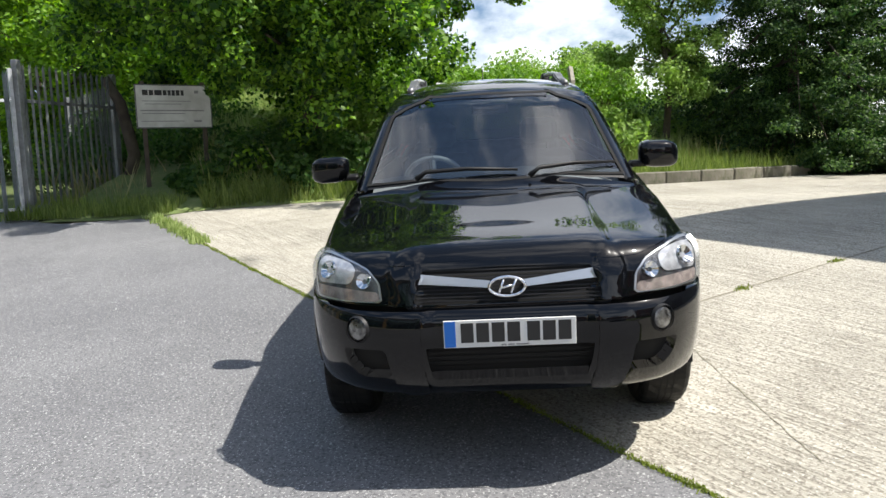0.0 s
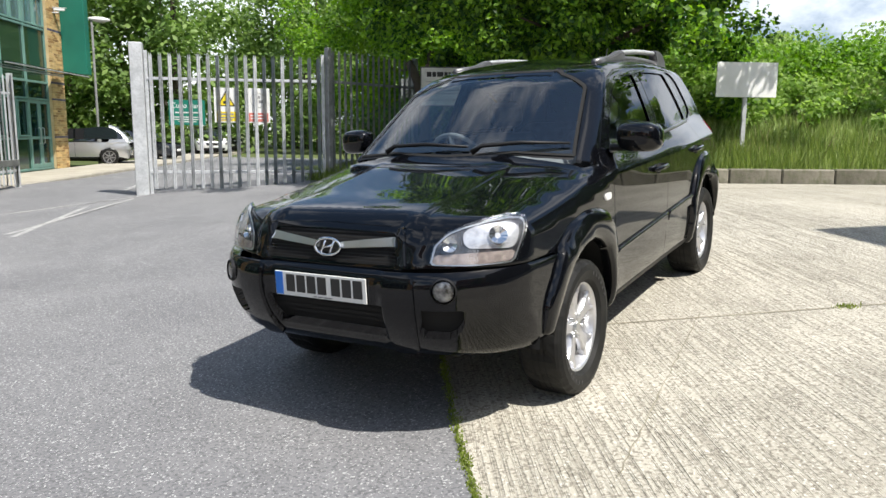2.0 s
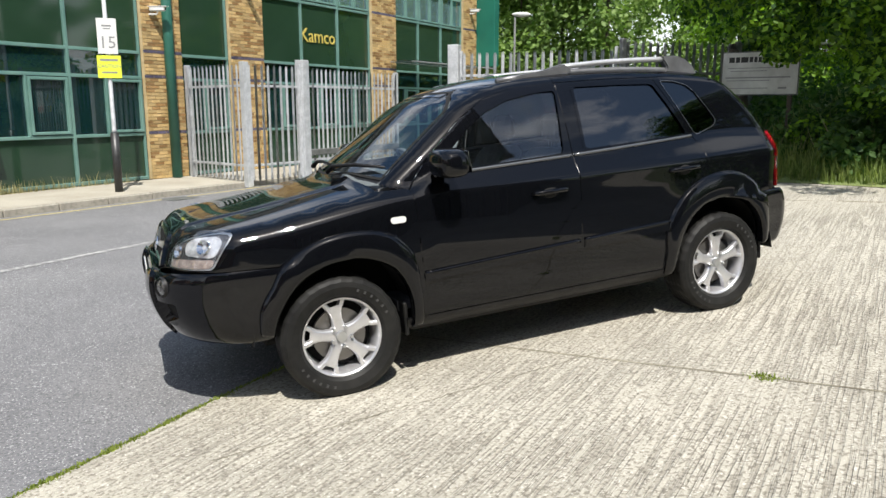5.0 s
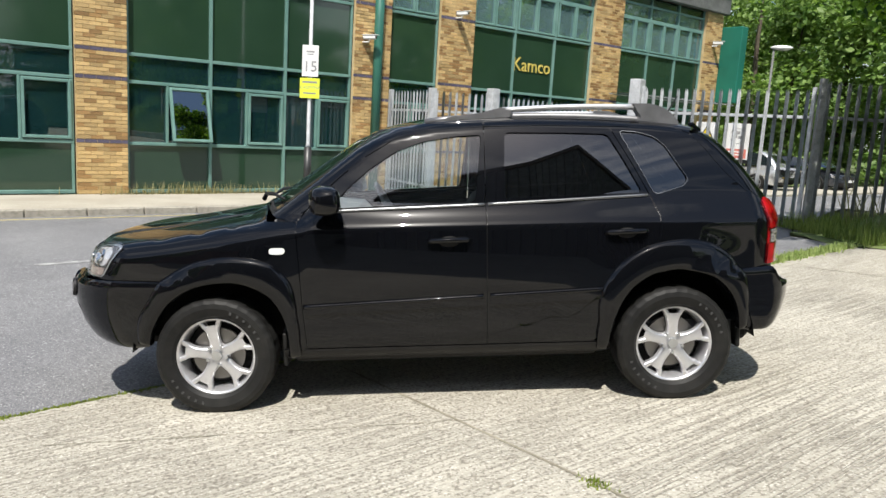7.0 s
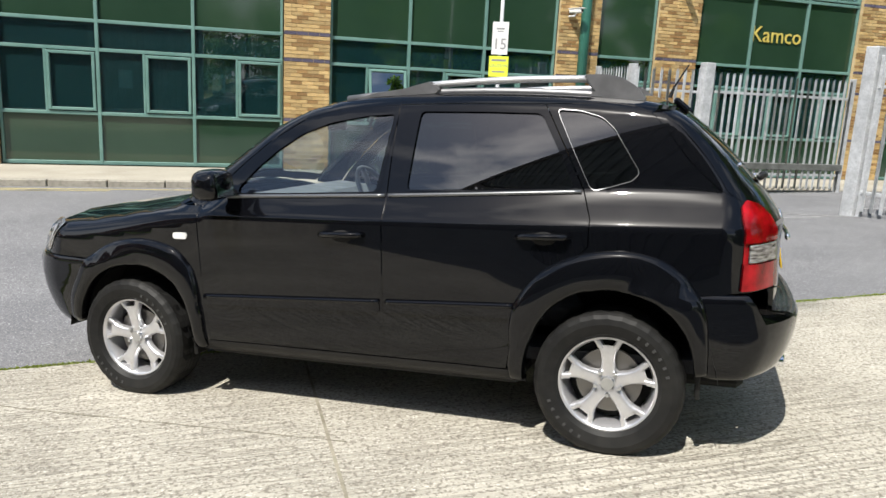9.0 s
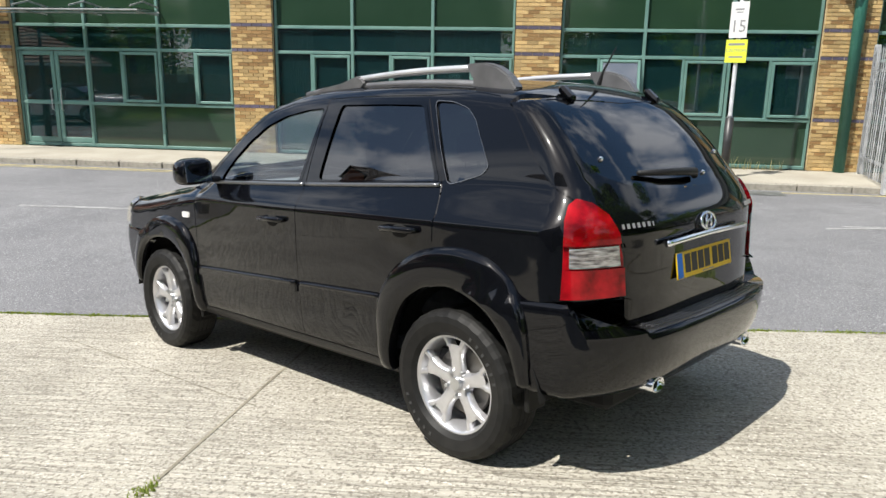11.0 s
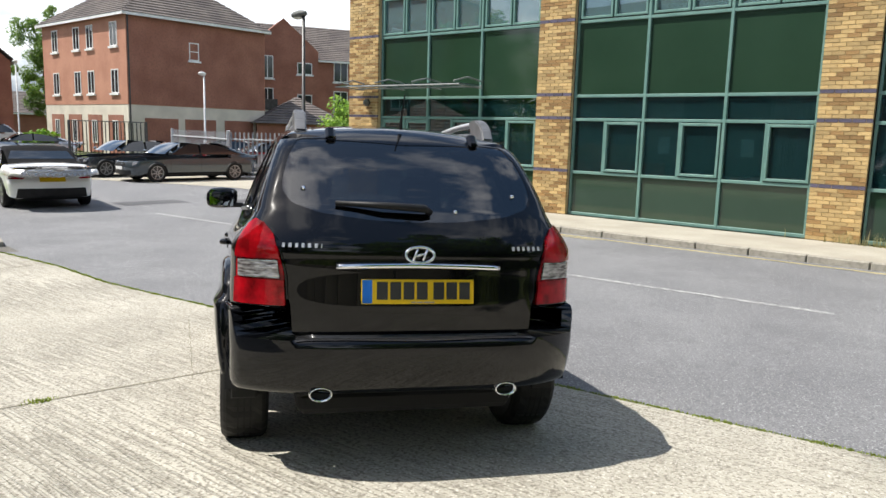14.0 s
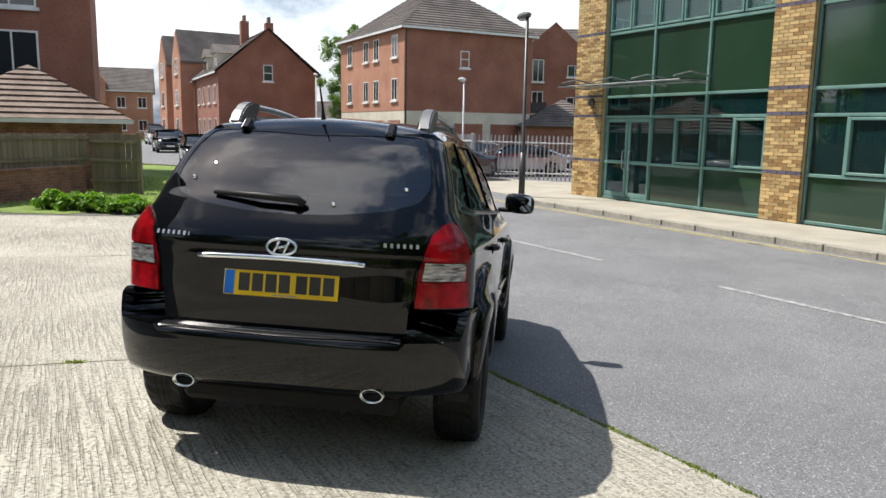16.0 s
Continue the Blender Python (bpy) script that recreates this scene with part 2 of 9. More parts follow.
M["window_open"] = glass("window_open", (0.2, 0.25, 0.25), ior=4.0)
M["room_dark"] = varied(material("room_dark", (0.03, 0.035, 0.035), 0.9), (0.05, 0.07, 0.075), (0.1, 0.13, 0.135), 0.7)
M["blind"] = varied(material("blind", (0.5, 0.58, 0.6), 0.8), (0.36, 0.46, 0.48), (0.6, 0.68, 0.69), 0.8)
M["galv"] = varied(material("galv", (0.5, 0.52, 0.53), 0.55, 0.15), (0.44, 0.455, 0.47), (0.6, 0.615, 0.63), 6.0, (0.32, 0.33, 0.34), 30.0, 0.5, rough_var=0.08)
M["galv_dark"] = varied(material("galv_dark", (0.12, 0.13, 0.13), 0.7, 0.1), (0.10, 0.105, 0.1), (0.17, 0.175, 0.17), 4.0, (0.08, 0.09, 0.06), 20.0, 0.5)
M["white"] = varied(material("white", (0.75, 0.75, 0.73), 0.5), (0.68, 0.68, 0.66), (0.8, 0.8, 0.78), 3.0)
M["sign_white"] = varied(material("sign_white", (0.86, 0.86, 0.85), 0.4), (0.82, 0.82, 0.81), (0.88, 0.88, 0.87), 3.0)
M["sign_grey"] = varied(material("sign_grey", (0.6, 0.6, 0.58), 0.6), (0.48, 0.48, 0.45), (0.66, 0.66, 0.63), 2.5, (0.35, 0.36, 0.3), 8.0, 0.3)
M["sign_green"] = material("sign_green", (0.005, 0.16, 0.11), 0.4)
M["sign_yellow"] = material("sign_yellow", (0.8, 0.62, 0.02), 0.45)
M["sign_lime"] = material("sign_lime", (0.72, 0.8, 0.06), 0.5)
M["sign_red"] = material("sign_red", (0.62, 0.2, 0.16), 0.5)
M["sign_black"] = material("sign_black", (0.02, 0.02, 0.02), 0.5)
M["sign_text"] = material("sign_text", (0.25, 0.25, 0.25), 0.6)
M["gold_letter"] = material("gold_letter", (0.62, 0.5, 0.12), 0.4)
M["galv_dull"] = varied(material("galv_dull", (0.26, 0.27, 0.27), 0.6, 0.1), (0.21, 0.22, 0.22), (0.33, 0.34, 0.34), 4.0, (0.12, 0.13, 0.1), 20.0, 0.4)
M["black_post"] = varied(material("black_post", (0.03, 0.03, 0.03), 0.4), (0.02, 0.02, 0.02), (0.05, 0.05, 0.05), 4.0)
M["red_brick"] = varied(material("red_brick", (0.3, 0.09, 0.05), 0.9), (0.25, 0.104, 0.07), (0.345, 0.152, 0.104), 0.6, (0.18, 0.08, 0.055), 9.0, 0.5, 0.004, 14.0)


def coursed_brick(name, c1, c2, mortar):
    """Brickwork in courses, for upright walls that follow their object's own axes."""
    m = material(name, c1, 0.9)
    n, l = m.node_tree.nodes, m.node_tree.links
    b = n["Principled BSDF"]
    co, sp, ad, cb = n.new("ShaderNodeTexCoord"), n.new("ShaderNodeSeparateXYZ"), n.new("ShaderNodeMath"), n.new("ShaderNodeCombineXYZ")
    l.new(co.outputs["Object"], sp.inputs[0])
    l.new(sp.outputs["X"], ad.inputs[0])
    l.new(sp.outputs["Y"], ad.inputs[1])
    l.new(ad.outputs[0], cb.inputs["X"])
    l.new(sp.outputs["Z"], cb.inputs["Y"])
    br = n.new("ShaderNodeTexBrick")
    br.inputs["Scale"].default_value = 1.0
    br.inputs["Brick Width"].default_value, br.inputs["Row Height"].default_value, br.inputs["Mortar Size"].default_value = 0.225, 0.075, 0.006
    br.inputs["Color1"].default_value, br.inputs["Color2"].default_value, br.inputs["Mortar"].default_value = (*c1, 1), (*c2, 1), (*mortar, 1)
    l.new(cb.outputs[0], br.inputs["Vector"])
    ns_ = n.new("ShaderNodeTexNoise")
    ns_.inputs["Scale"].default_value, ns_.inputs["Detail"].default_value = 3.0, 6.0
    l.new(co.outputs["Object"], ns_.inputs["Vector"])
    mr = n.new("ShaderNodeMapRange")
    mr.inputs["From Min"].default_value, mr.inputs["From Max"].default_value = 0.3, 0.7
    mr.inputs["To Min"].default_value, mr.inputs["To Max"].default_value = 0.65, 1.15
    l.new(ns_.outputs["Fac"], mr.inputs[0])
    mu = n.new("ShaderNodeMixRGB")
    mu.blend_type = "MULTIPLY"
    mu.inputs[0].default_value = 1.0
    l.new(br.outputs["Color"], mu.inputs[1])
    l.new(mr.outputs[0], mu.inputs[2])
    l.new(mu.outputs[0], b.inputs["Base Color"])
    bp = n.new("ShaderNodeBump")
    bp.invert = True
    bp.inputs["Strength"].default_value, bp.inputs["Distance"].default_value = 0.7, 0.006
    l.new(br.outputs["Fac"], bp.inputs["Height"])
    l.new(bp.outputs[0], b.inputs["Normal"])
    return m


M["garden_brick"] = coursed_brick("garden_brick", (0.2, 0.085, 0.058), (0.3, 0.13, 0.085), (0.26, 0.21, 0.17))
M["red_brick_light"] = varied(material("red_brick_light", (0.42, 0.16, 0.09), 0.9), (0.4, 0.185, 0.12), (0.5, 0.25, 0.165), 0.6, (0.28, 0.13, 0.085), 9.0, 0.4)
M["roof_tile"] = varied(material("roof_tile", (0.12, 0.1, 0.09), 0.85), (0.1, 0.085, 0.08), (0.17, 0.145, 0.13), 0.7, (0.07, 0.06, 0.06), 5.0, 0.4, random_amount=0.0)
M["roof_brown"] = varied(material("roof_brown", (0.2, 0.14, 0.11), 0.85), (0.17, 0.12, 0.095), (0.27, 0.2, 0.16), 1.5, (0.1, 0.08, 0.06), 8.0, 0.4)
M["cream"] = varied(material("cream", (0.62, 0.56, 0.46), 0.8), (0.55, 0.5, 0.42), (0.68, 0.62, 0.52), 0.8)
M["timber"] = varied(material("timber", (0.22, 0.17, 0.11), 0.85), (0.17, 0.135, 0.09), (0.27, 0.22, 0.15), 3.0, (0.1, 0.085, 0.06), 12.0, 0.4, stretch=(1, 1, 0.15), random_amount=0.2)
M["bark"] = varied(material("bark", (0.08, 0.06, 0.045), 0.95), (0.06, 0.045, 0.035), (0.11, 0.09, 0.065), 4.0, bump=0.02, bump_scale=14.0)
M["interior_white"] = material("interior_white", (0.7, 0.7, 0.68), 0.6)


def leaf_material(name, dark, light, through=0.45, bias=0.0):
    """Leaves: two greens by clump, with light coming through them."""
    m = bpy.data.materials.new(name)
    m.use_nodes = True
    n, l = m.node_tree.nodes, m.node_tree.links
    b = n["Principled BSDF"]
    b.inputs["Roughness"].default_value = 0.5
    b.inputs["Specular IOR Level"].default_value = 0.3
    out = n["Material Output"]
    geo = n.new("ShaderNodeNewGeometry")
    ramp = n.new("ShaderNodeValToRGB")
    ramp.color_ramp.elements[0].position = bias
    ramp.color_ramp.elements[0].color, ramp.color_ramp.elements[1].color = (*dark, 1), (*light, 1)
    l.new(geo.outputs["Random Per Island"], ramp.inputs[0])
    l.new(ramp.outputs[0], b.inputs["Base Color"])
    tl = n.new("ShaderNodeBsdfTranslucent")
    hs = n.new("ShaderNodeHueSaturation")
    hs.inputs["Value"].default_value, hs.inputs["Saturation"].default_value = 1.5, 1.15
    l.new(ramp.outputs[0], hs.inputs["Color"])
    l.new(hs.outputs[0], tl.inputs[0])
    mx = n.new("ShaderNodeMixShader")
    mx.inputs[0].default_value = through
    l.new(b.outputs[0], mx.inputs[1])
    l.new(tl.outputs[0], mx.inputs[2])
    l.new(mx.outputs[0], out.inputs[0])
    return m


M["leaf_oak"] = leaf_material("leaf_oak", (0.06, 0.145, 0.02), (0.3, 0.48, 0.07), 0.5)
M["leaf_maple"] = leaf_material("leaf_maple", (0.024, 0.07, 0.013), (0.27, 0.46, 0.065), 0.48, 0.3)
M["leaf_light"] = leaf_material("leaf_light", (0.13, 0.23, 0.045), (0.34, 0.47, 0.13), 0.45)
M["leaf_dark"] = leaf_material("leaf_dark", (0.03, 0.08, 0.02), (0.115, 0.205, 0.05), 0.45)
M["leaf_conifer"] = leaf_material("leaf_conifer", (0.018, 0.05, 0.016), (0.13, 0.22, 0.06), 0.38, 0.25)
M["leaf_far"] = leaf_material("leaf_far", (0.08, 0.15, 0.035), (0.24, 0.34, 0.1), 0.4)
M["grass_blade"] = leaf_material("grass_blade", (0.1, 0.16, 0.035), (0.3, 0.36, 0.11), 0.4)
M["grass_light"] = leaf_material("grass_light", (0.2, 0.28, 0.08), (0.46, 0.53, 0.22), 0.4)
M["grass_dry"] = leaf_material("grass_dry", (0.2, 0.2, 0.09), (0.42, 0.38, 0.2), 0.3)
M["weed"] = leaf_material("weed", (0.09, 0.19, 0.025), (0.24, 0.4, 0.07), 0.4)
M["moss"] = leaf_material("moss", (0.12, 0.17, 0.03), (0.3, 0.36, 0.08), 0.3)
M["bank_grass"] = varied(material("bank_grass", (0.14, 0.2, 0.06), 0.95), (0.12, 0.17, 0.05), (0.22, 0.28, 0.09), 0.6, (0.26, 0.25, 0.12), 6.0, 0.5, 0.03, 30.0)


# ---------------------------------------------------------------- building blocks
def part(name, bm, mat, parent=None, label="", smooth=False, doubles=False):
    me = bpy.data.meshes.new(name)
    if doubles:
        bmesh.ops.remove_doubles(bm, verts=bm.verts, dist=1e-4)
    bm.to_mesh(me)
    bm.free()
    if smooth:
        me.polygons.foreach_set("use_smooth", [True] * len(me.polygons))
    for mm in (mat if isinstance(mat, (list, tuple)) else [mat]):
        me.materials.append(mm)
    ob = new(name, me)
    if parent is not None:
        ob.parent = parent
    if label:
        tagged(ob, label)
    return ob


def thing(name, label, category, m=None, group="", kind=""):
    ob = new(name)
    ob.empty_display_size = 0.1
    if m is not None:
        ob.matrix_world = m
    return tagged(ob, label, category, group, kind)


def box_into(bm, a, b, bevel=0.0, mat=0):
    """A box between two corners, with its edges taken off when bevel is given."""
    (x0, y0, z0), (x1, y1, z1) = a, b
    r = bmesh.ops.create_cube(bm, size=1.0, matrix=Matrix.Translation(((x0 + x1) / 2, (y0 + y1) / 2, (z0 + z1) / 2)) @ Matrix.Diagonal((abs(x1 - x0), abs(y1 - y0), abs(z1 - z0), 1)))
    vs = r["verts"]
    faces = {f for v in vs for f in v.link_faces}
    for f in faces:
        f.material_index = mat
    if bevel:
        es = list({e for v in vs for e in v.link_edges})
        bmesh.ops.bevel(bm, geom=es, offset=bevel, segments=1, affect="EDGES", profile=0.5)
    return vs


def box(a, b, bevel=0.0):
    bm = bmesh.new()
    box_into(bm, a, b, bevel)
    return bm


def tube_into(bm, pts, radius, seg=10, cap=True):
    """A round bar along a polyline; radius may be one number or one for each point."""
    pts = [Vector(p) for p in pts]
    rr = radius if isinstance(radius, (list, tuple)) else [radius] * len(pts)
    rings = []
    for i, p in enumerate(pts):
        d = (pts[min(i + 1, len(pts) - 1)] - pts[max(i - 1, 0)]).normalized()
        a = d.orthogonal().normalized() if i == 0 else (rings_a - d * rings_a.dot(d)).normalized()
        rings_a = a
        b = d.cross(a)
        rings.append([bm.verts.new(p + rr[i] * (math.cos(2 * math.pi * k / seg) * a + math.sin(2 * math.pi * k / seg) * b)) for k in range(seg)])
    for r0, r1 in zip(rings, rings[1:]):
        for k in range(seg):
            bm.faces.new((r0[k], r0[(k + 1) % seg], r1[(k + 1) % seg], r1[k]))
    if cap:
        bm.faces.new(rings[0][::-1])
        bm.faces.new(rings[-1])


def tube(pts, radius, seg=10):
    bm = bmesh.new()
    tube_into(bm, pts, radius, seg)
    return bm


def prism_into(bm, outline, z0, z1, place=None):
    """An outline in x, y drawn out from z0 to z1, moved by place."""
    place = place or Matrix.Identity(4)
    lo = [bm.verts.new(place @ Vector((x, y, z0))) for x, y in outline]
    hi = [bm.verts.new(place @ Vector((x, y, z1))) for x, y in outline]
    n = len(outline)
    for k in range(n):
        bm.faces.new((lo[k], lo[(k + 1) % n], hi[(k + 1) % n], hi[k]))
    bm.faces.new(lo[::-1])
    bm.faces.new(hi)


def prism(outline, z0, z1, place=None):
    bm = bmesh.new()
    prism_into(bm, outline, z0, z1, place)
    bmesh.ops.recalc_face_normals(bm, faces=bm.faces)
    return bm


def letters(name, text, size, mat, parent, m, depth=0.002, label="", align="CENTER"):
    """Built-in lettering as a mesh, lying in the x, y plane of m."""
    cu = bpy.data.curves.new(name, "FONT")
    cu.body, cu.size, cu.extrude, cu.align_x, cu.align_y = text, size, depth, align, "CENTER"
    cu.resolution_u = 2
    ob = bpy.data.objects.new(name, cu)
    scene.collection.objects.link(ob)
    me = bpy.data.meshes.new_from_object(ob.evaluated_get(bpy.context.evaluated_depsgraph_get()))
    bpy.data.objects.remove(ob)
    me.materials.clear()
    me.materials.append(mat)
    o = new(name, me)
    o.parent = parent
    o.matrix_local = m
    if label:
        tagged(o, label)
    return o


from mathutils.geometry import delaunay_2d_cdt


def resample(loop, step):
    out = []
    for (x0, y0), (x1, y1) in zip(loop, loop[1:] + loop[:1]):
        n = max(1, int(math.ceil(math.hypot(x1 - x0, y1 - y0) / step)))
        out += [(x0 + (x1 - x0) * k / n, y0 + (y1 - y0) * k / n) for k in range(n)]
    return out


def inside(px, py, loop):
    """Which of the points lie within the loop (even-odd)."""
    res = np.zeros(len(px), bool)
    lx, ly = np.array(loop).T
    for x0, y0, x1, y1 in zip(lx, ly, np.roll(lx, -1), np.roll(ly, -1)):
        cross = ((y0 > py) != (y1 > py)) & (px < (x1 - x0) * (py - y0) / (y1 - y0 + 1e-12) + x0)
        res ^= cross
    return res


def near_loop(px, py, loop, d):
    """Which of the points lie closer than d to the loop."""
    res = np.zeros(len(px), bool)
    for (x0, y0), (x1, y1) in zip(loop, loop[1:] + loop[:1]):
        dx, dy = x1 - x0, y1 - y0
        k = np.clip(((px - x0) * dx + (py - y0) * dy) / (dx * dx + dy * dy + 1e-12), 0, 1)
        res |= (px - x0 - k * dx) ** 2 + (py - y0 - k * dy) ** 2 < d * d
    return res


def sheet(outline, step, holes=(), edge=None):
    """Triangles that fill an outline (less its holes) with an even grid of points inside. Returns points and faces."""
    loops = [resample(list(lp), edge or step) for lp in (outline, *holes)]
    pts, edges, faces = [], [], []
    for lp in loops:
        n0 = len(pts)
        pts += lp
        edges += [(n0 + k, n0 + (k + 1) % len(lp)) for k in range(len(lp))]
    xs, ys = np.array(loops[0]).T
    gx, gy = np.meshgrid(np.arange(xs.min() + step / 2, xs.max(), step), np.arange(ys.min() + step / 2, ys.max(), step))
    gx = gx + (np.arange(gx.shape[0])[:, None] % 2) * step / 2
    gx, gy = gx.ravel(), gy.ravel()
    ok = inside(gx, gy, loops[0]) & ~near_loop(gx, gy, loops[0], 0.45 * (edge or step))
    for lp in loops[1:]:
        ok &= ~inside(gx, gy, lp) & ~near_loop(gx, gy, lp, 0.45 * (edge or step))
    pts += list(zip(gx[ok].tolist(), gy[ok].tolist()))
    v, _, f, *_ = delaunay_2d_cdt([Vector(p) for p in pts], edges, [], 0, 1e-5)
    v = np.array([tuple(p) for p in v])
    f = [t for t in f]
    c = np.array([v[list(t)].mean(0) for t in f])
    keep = inside(c[:, 0], c[:, 1], loops[0])
    for lp in loops[1:]:
        keep &= ~inside(c[:, 0], c[:, 1], lp)
    f = [t for t, k in zip(f, keep) if k]
    return v, f


def mesh_object(name, verts, faces, mat, parent=None, label="", smooth=True, normals=None):
    me = bpy.data.meshes.new(name)
    me.from_pydata([tuple(v) for v in verts], [], [tuple(t) for t in faces])
    me.update()
    if smooth:
        me.polygons.foreach_set("use_smooth", [True] * len(me.polygons))
    if normals is not None:
        me.normals_split_custom_set_from_vertices([tuple(n) for n in normals])
    me.materials.append(mat)
    ob = new(name, me)
    if parent is not None:
        ob.parent = parent
    if label:
        tagged(ob, label)
    return ob


# ---------------------------------------------------------------- ground
def softplus(v):
    return np.log1p(np.exp(np.clip(v, -50, 50)))


def height(x, y):
    """The lie of the land: the yard falls gently towards the road, which is level."""
    p = -0.0755 * x + 0.0271 * y + 0.015
    s = np.clip((-(x + 5.0) * 0.45 - (y + 11.5) * 0.89) / 7.0, 0, 1)
    s = s * s * (3 - 2 * s)
    p = p * (1 - s) - 0.16 * s
    p = -0.18 + 0.04 * softplus((p + 0.18) / 0.04)
    return 0.42 - 0.04 * softplus((0.42 - p) / 0.04)


def laid(name, outline, step, mat, lift, label, category, holes=(), thick=0.0):
    v, f = sheet(outline, step, holes)
    z = height(v[:, 0], v[:, 1]) + lift
    ob = mesh_object(name, np.column_stack([v, z]), f, mat)
    return tagged(ob, label, category, kind="structure")


def axis_steps(far):
    a = np.r_[np.arange(0, 30, 1.0), 30 * 1.25 ** np.arange(0, 18)]
    a = a[a < far]
    return np.r_[-a[:0:-1], a]


gx = axis_steps(900.0)
GX, GY = np.meshgrid(gx, gx)
nn = len(gx)
GZ = height(GX, GY) - 0.06
quads = [(j * nn + i, j * nn + i + 1, (j + 1) * nn + i + 1, (j + 1) * nn + i) for j in range(nn - 1) for i in range(nn - 1)]
tagged(mesh_object("ground", np.column_stack([GX.ravel(), GY.ravel(), GZ.ravel()]), quads, M["grass_ground"]), "rough grass and earth reaching to the horizon", "ground", kind="structure")

# the building's own axes: u along its front, n out of it
BO, BU = Vector((6.583, -9.456, 0)), Vector((0.8116, 0.5842, 0)).normalized()
BN = Vector((-BU.y, BU.x, 0))
BASE = -0.06


def on_front(u, n, z=0.0):
    return BO + BU * u + BN * n + Vector((0, 0, z))


BM = Matrix((( BU.x, BN.x, 0, BO.x), (BU.y, BN.y, 0, BO.y), (0, 0, 1, 0), (0, 0, 0, 1)))


def flat(p):
    return (p[0], p[1])


# the edge between the asphalt and the concrete yard
EDGE = [(-5.75, -4.85), (-4.14, -3.75), (-2.0, -2.28), (0.0, -0.86), (2.03, 0.55), (3.1, 1.36), (4.4, 2.42), (5.6, 3.2), (6.8, 4.2), (7.7, 5.4), (9.3, 7.1)]
ROAD = EDGE[:9] + [(8.3, 4.75), (14.2, 6.8), (17.8, 8.2), (24.0, 11.2), (27.0, 13.4), (28.4, 16.5), (30.0, 26.0), (44.0, 34.0), (75, 52), (75, 30), (52, 17), (34, 12), (25.5, 6.0), (22.5, -0.5), (18.5, -1.5), (15.5, -2.2)] + [flat(on_front(u, 2.2)) for u in (11.0, 5.0, 0.0, -7.0, -14.0, -21.0, -34)] + [(-24.0, -20.0), (-14.0, -14.8), (-9.5, -11.2), (-6.3, -7.4), (-5.6, -6.2)]
laid("road", ROAD, 1.0, M["asphalt"], 0.0, "grey worn asphalt road with pale grit", "road")
YARD = EDGE + [(8.9, 9.8), (8.0, 16.0), (-2, 24), (-13, 22), (-13.2, 9.3), (-10.7, 5.4), (-8.6, 1.3), (-7.4, -0.9), (-6.9, -2.6), (-6.2, -4.4)]
laid("concrete_yard", YARD, 0.6, M["concrete"], 0.006, "pale ribbed concrete yard slabs", "pavement")

# ---------------------------------------------------------------- the parked car
M["paint_black"] = material("paint_black", (0.0026, 0.0029, 0.004), 0.2, 0.0, 0.02)
pb = M["paint_black"].node_tree.nodes["Principled BSDF"]
pb.inputs["Coat Weight"].default_value, pb.inputs["Coat Roughness"].default_value = 1.0, 0.015
pb.inputs["Coat IOR"].default_value = 1.43
M["plastic_black"] = varied(material("plastic_black", (0.012, 0.012, 0.013), 0.5, 0.0, 0.3), (0.009, 0.009, 0.01), (0.015, 0.015, 0.016), 8.0, bump=0.0008, bump_scale=220.0)
M["rubber"] = varied(material("rubber", (0.012, 0.012, 0.012), 0.55, 0.0, 0.22), (0.009, 0.009, 0.009), (0.017, 0.017, 0.016), 6.0, (0.035, 0.033, 0.03), 25.0, 0.15)
M["step_plastic"] = material("step_plastic", (0.02, 0.02, 0.021), 0.22, 0.0, 0.6)
M["tyre_mark"] = material("tyre_mark", (0.05, 0.05, 0.05), 0.6, 0.0, 0.3)
# near-black: paints shade into gaps, recesses and hollows; also plain black trim
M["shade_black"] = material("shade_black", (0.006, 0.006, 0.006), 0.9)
M["rail_silver"] = varied(material("rail_silver", (0.6, 0.6, 0.61), 0.34, 0.5), (0.54, 0.54, 0.55), (0.66, 0.66, 0.67), 6.0)
M["chrome"] = material("chrome", (0.85, 0.86, 0.88), 0.08, 1.0)
M["mirror_silver"] = material("mirror_silver", (0.28, 0.3, 0.31), 0.03, 1.0)
M["satin"] = varied(material("satin", (0.6, 0.61, 0.62), 0.3, 0.9), (0.55, 0.56, 0.57), (0.68, 0.69, 0.7), 5.0)
M["alloy"] = varied(material("alloy", (0.68, 0.68, 0.7), 0.32, 0.75), (0.6, 0.6, 0.62), (0.74, 0.74, 0.76), 8.0, (0.3, 0.28, 0.25), 30.0, 0.12)
M["disc"] = material("disc", (0.25, 0.24, 0.23), 0.4, 0.8)
M["screen_glass"] = glass("screen_glass", (0.66, 0.74, 0.77), ior=2.4)
M["door_glass"] = glass("door_glass", (0.8, 0.86, 0.86), ior=2.2)
M["privacy_glass"] = glass("privacy_glass", (0.03, 0.033, 0.036), ior=2.2)
M["lamp_bowl"] = varied(material("lamp_bowl", (0.8, 0.8, 0.82), 0.16, 0.45), (0.55, 0.55, 0.57), (0.85, 0.85, 0.87), 30.0, bump=0.0015, bump_scale=30.0)
M["lamp_dark"] = varied(material("lamp_dark", (0.05, 0.05, 0.055), 0.2, 0.4), (0.06, 0.06, 0.065), (0.22, 0.22, 0.23), 14.0)
M["rail_foot"] = varied(material("rail_foot", (0.26, 0.26, 0.27), 0.46, 0.7), (0.17, 0.17, 0.175), (0.24, 0.24, 0.245), 9.0)
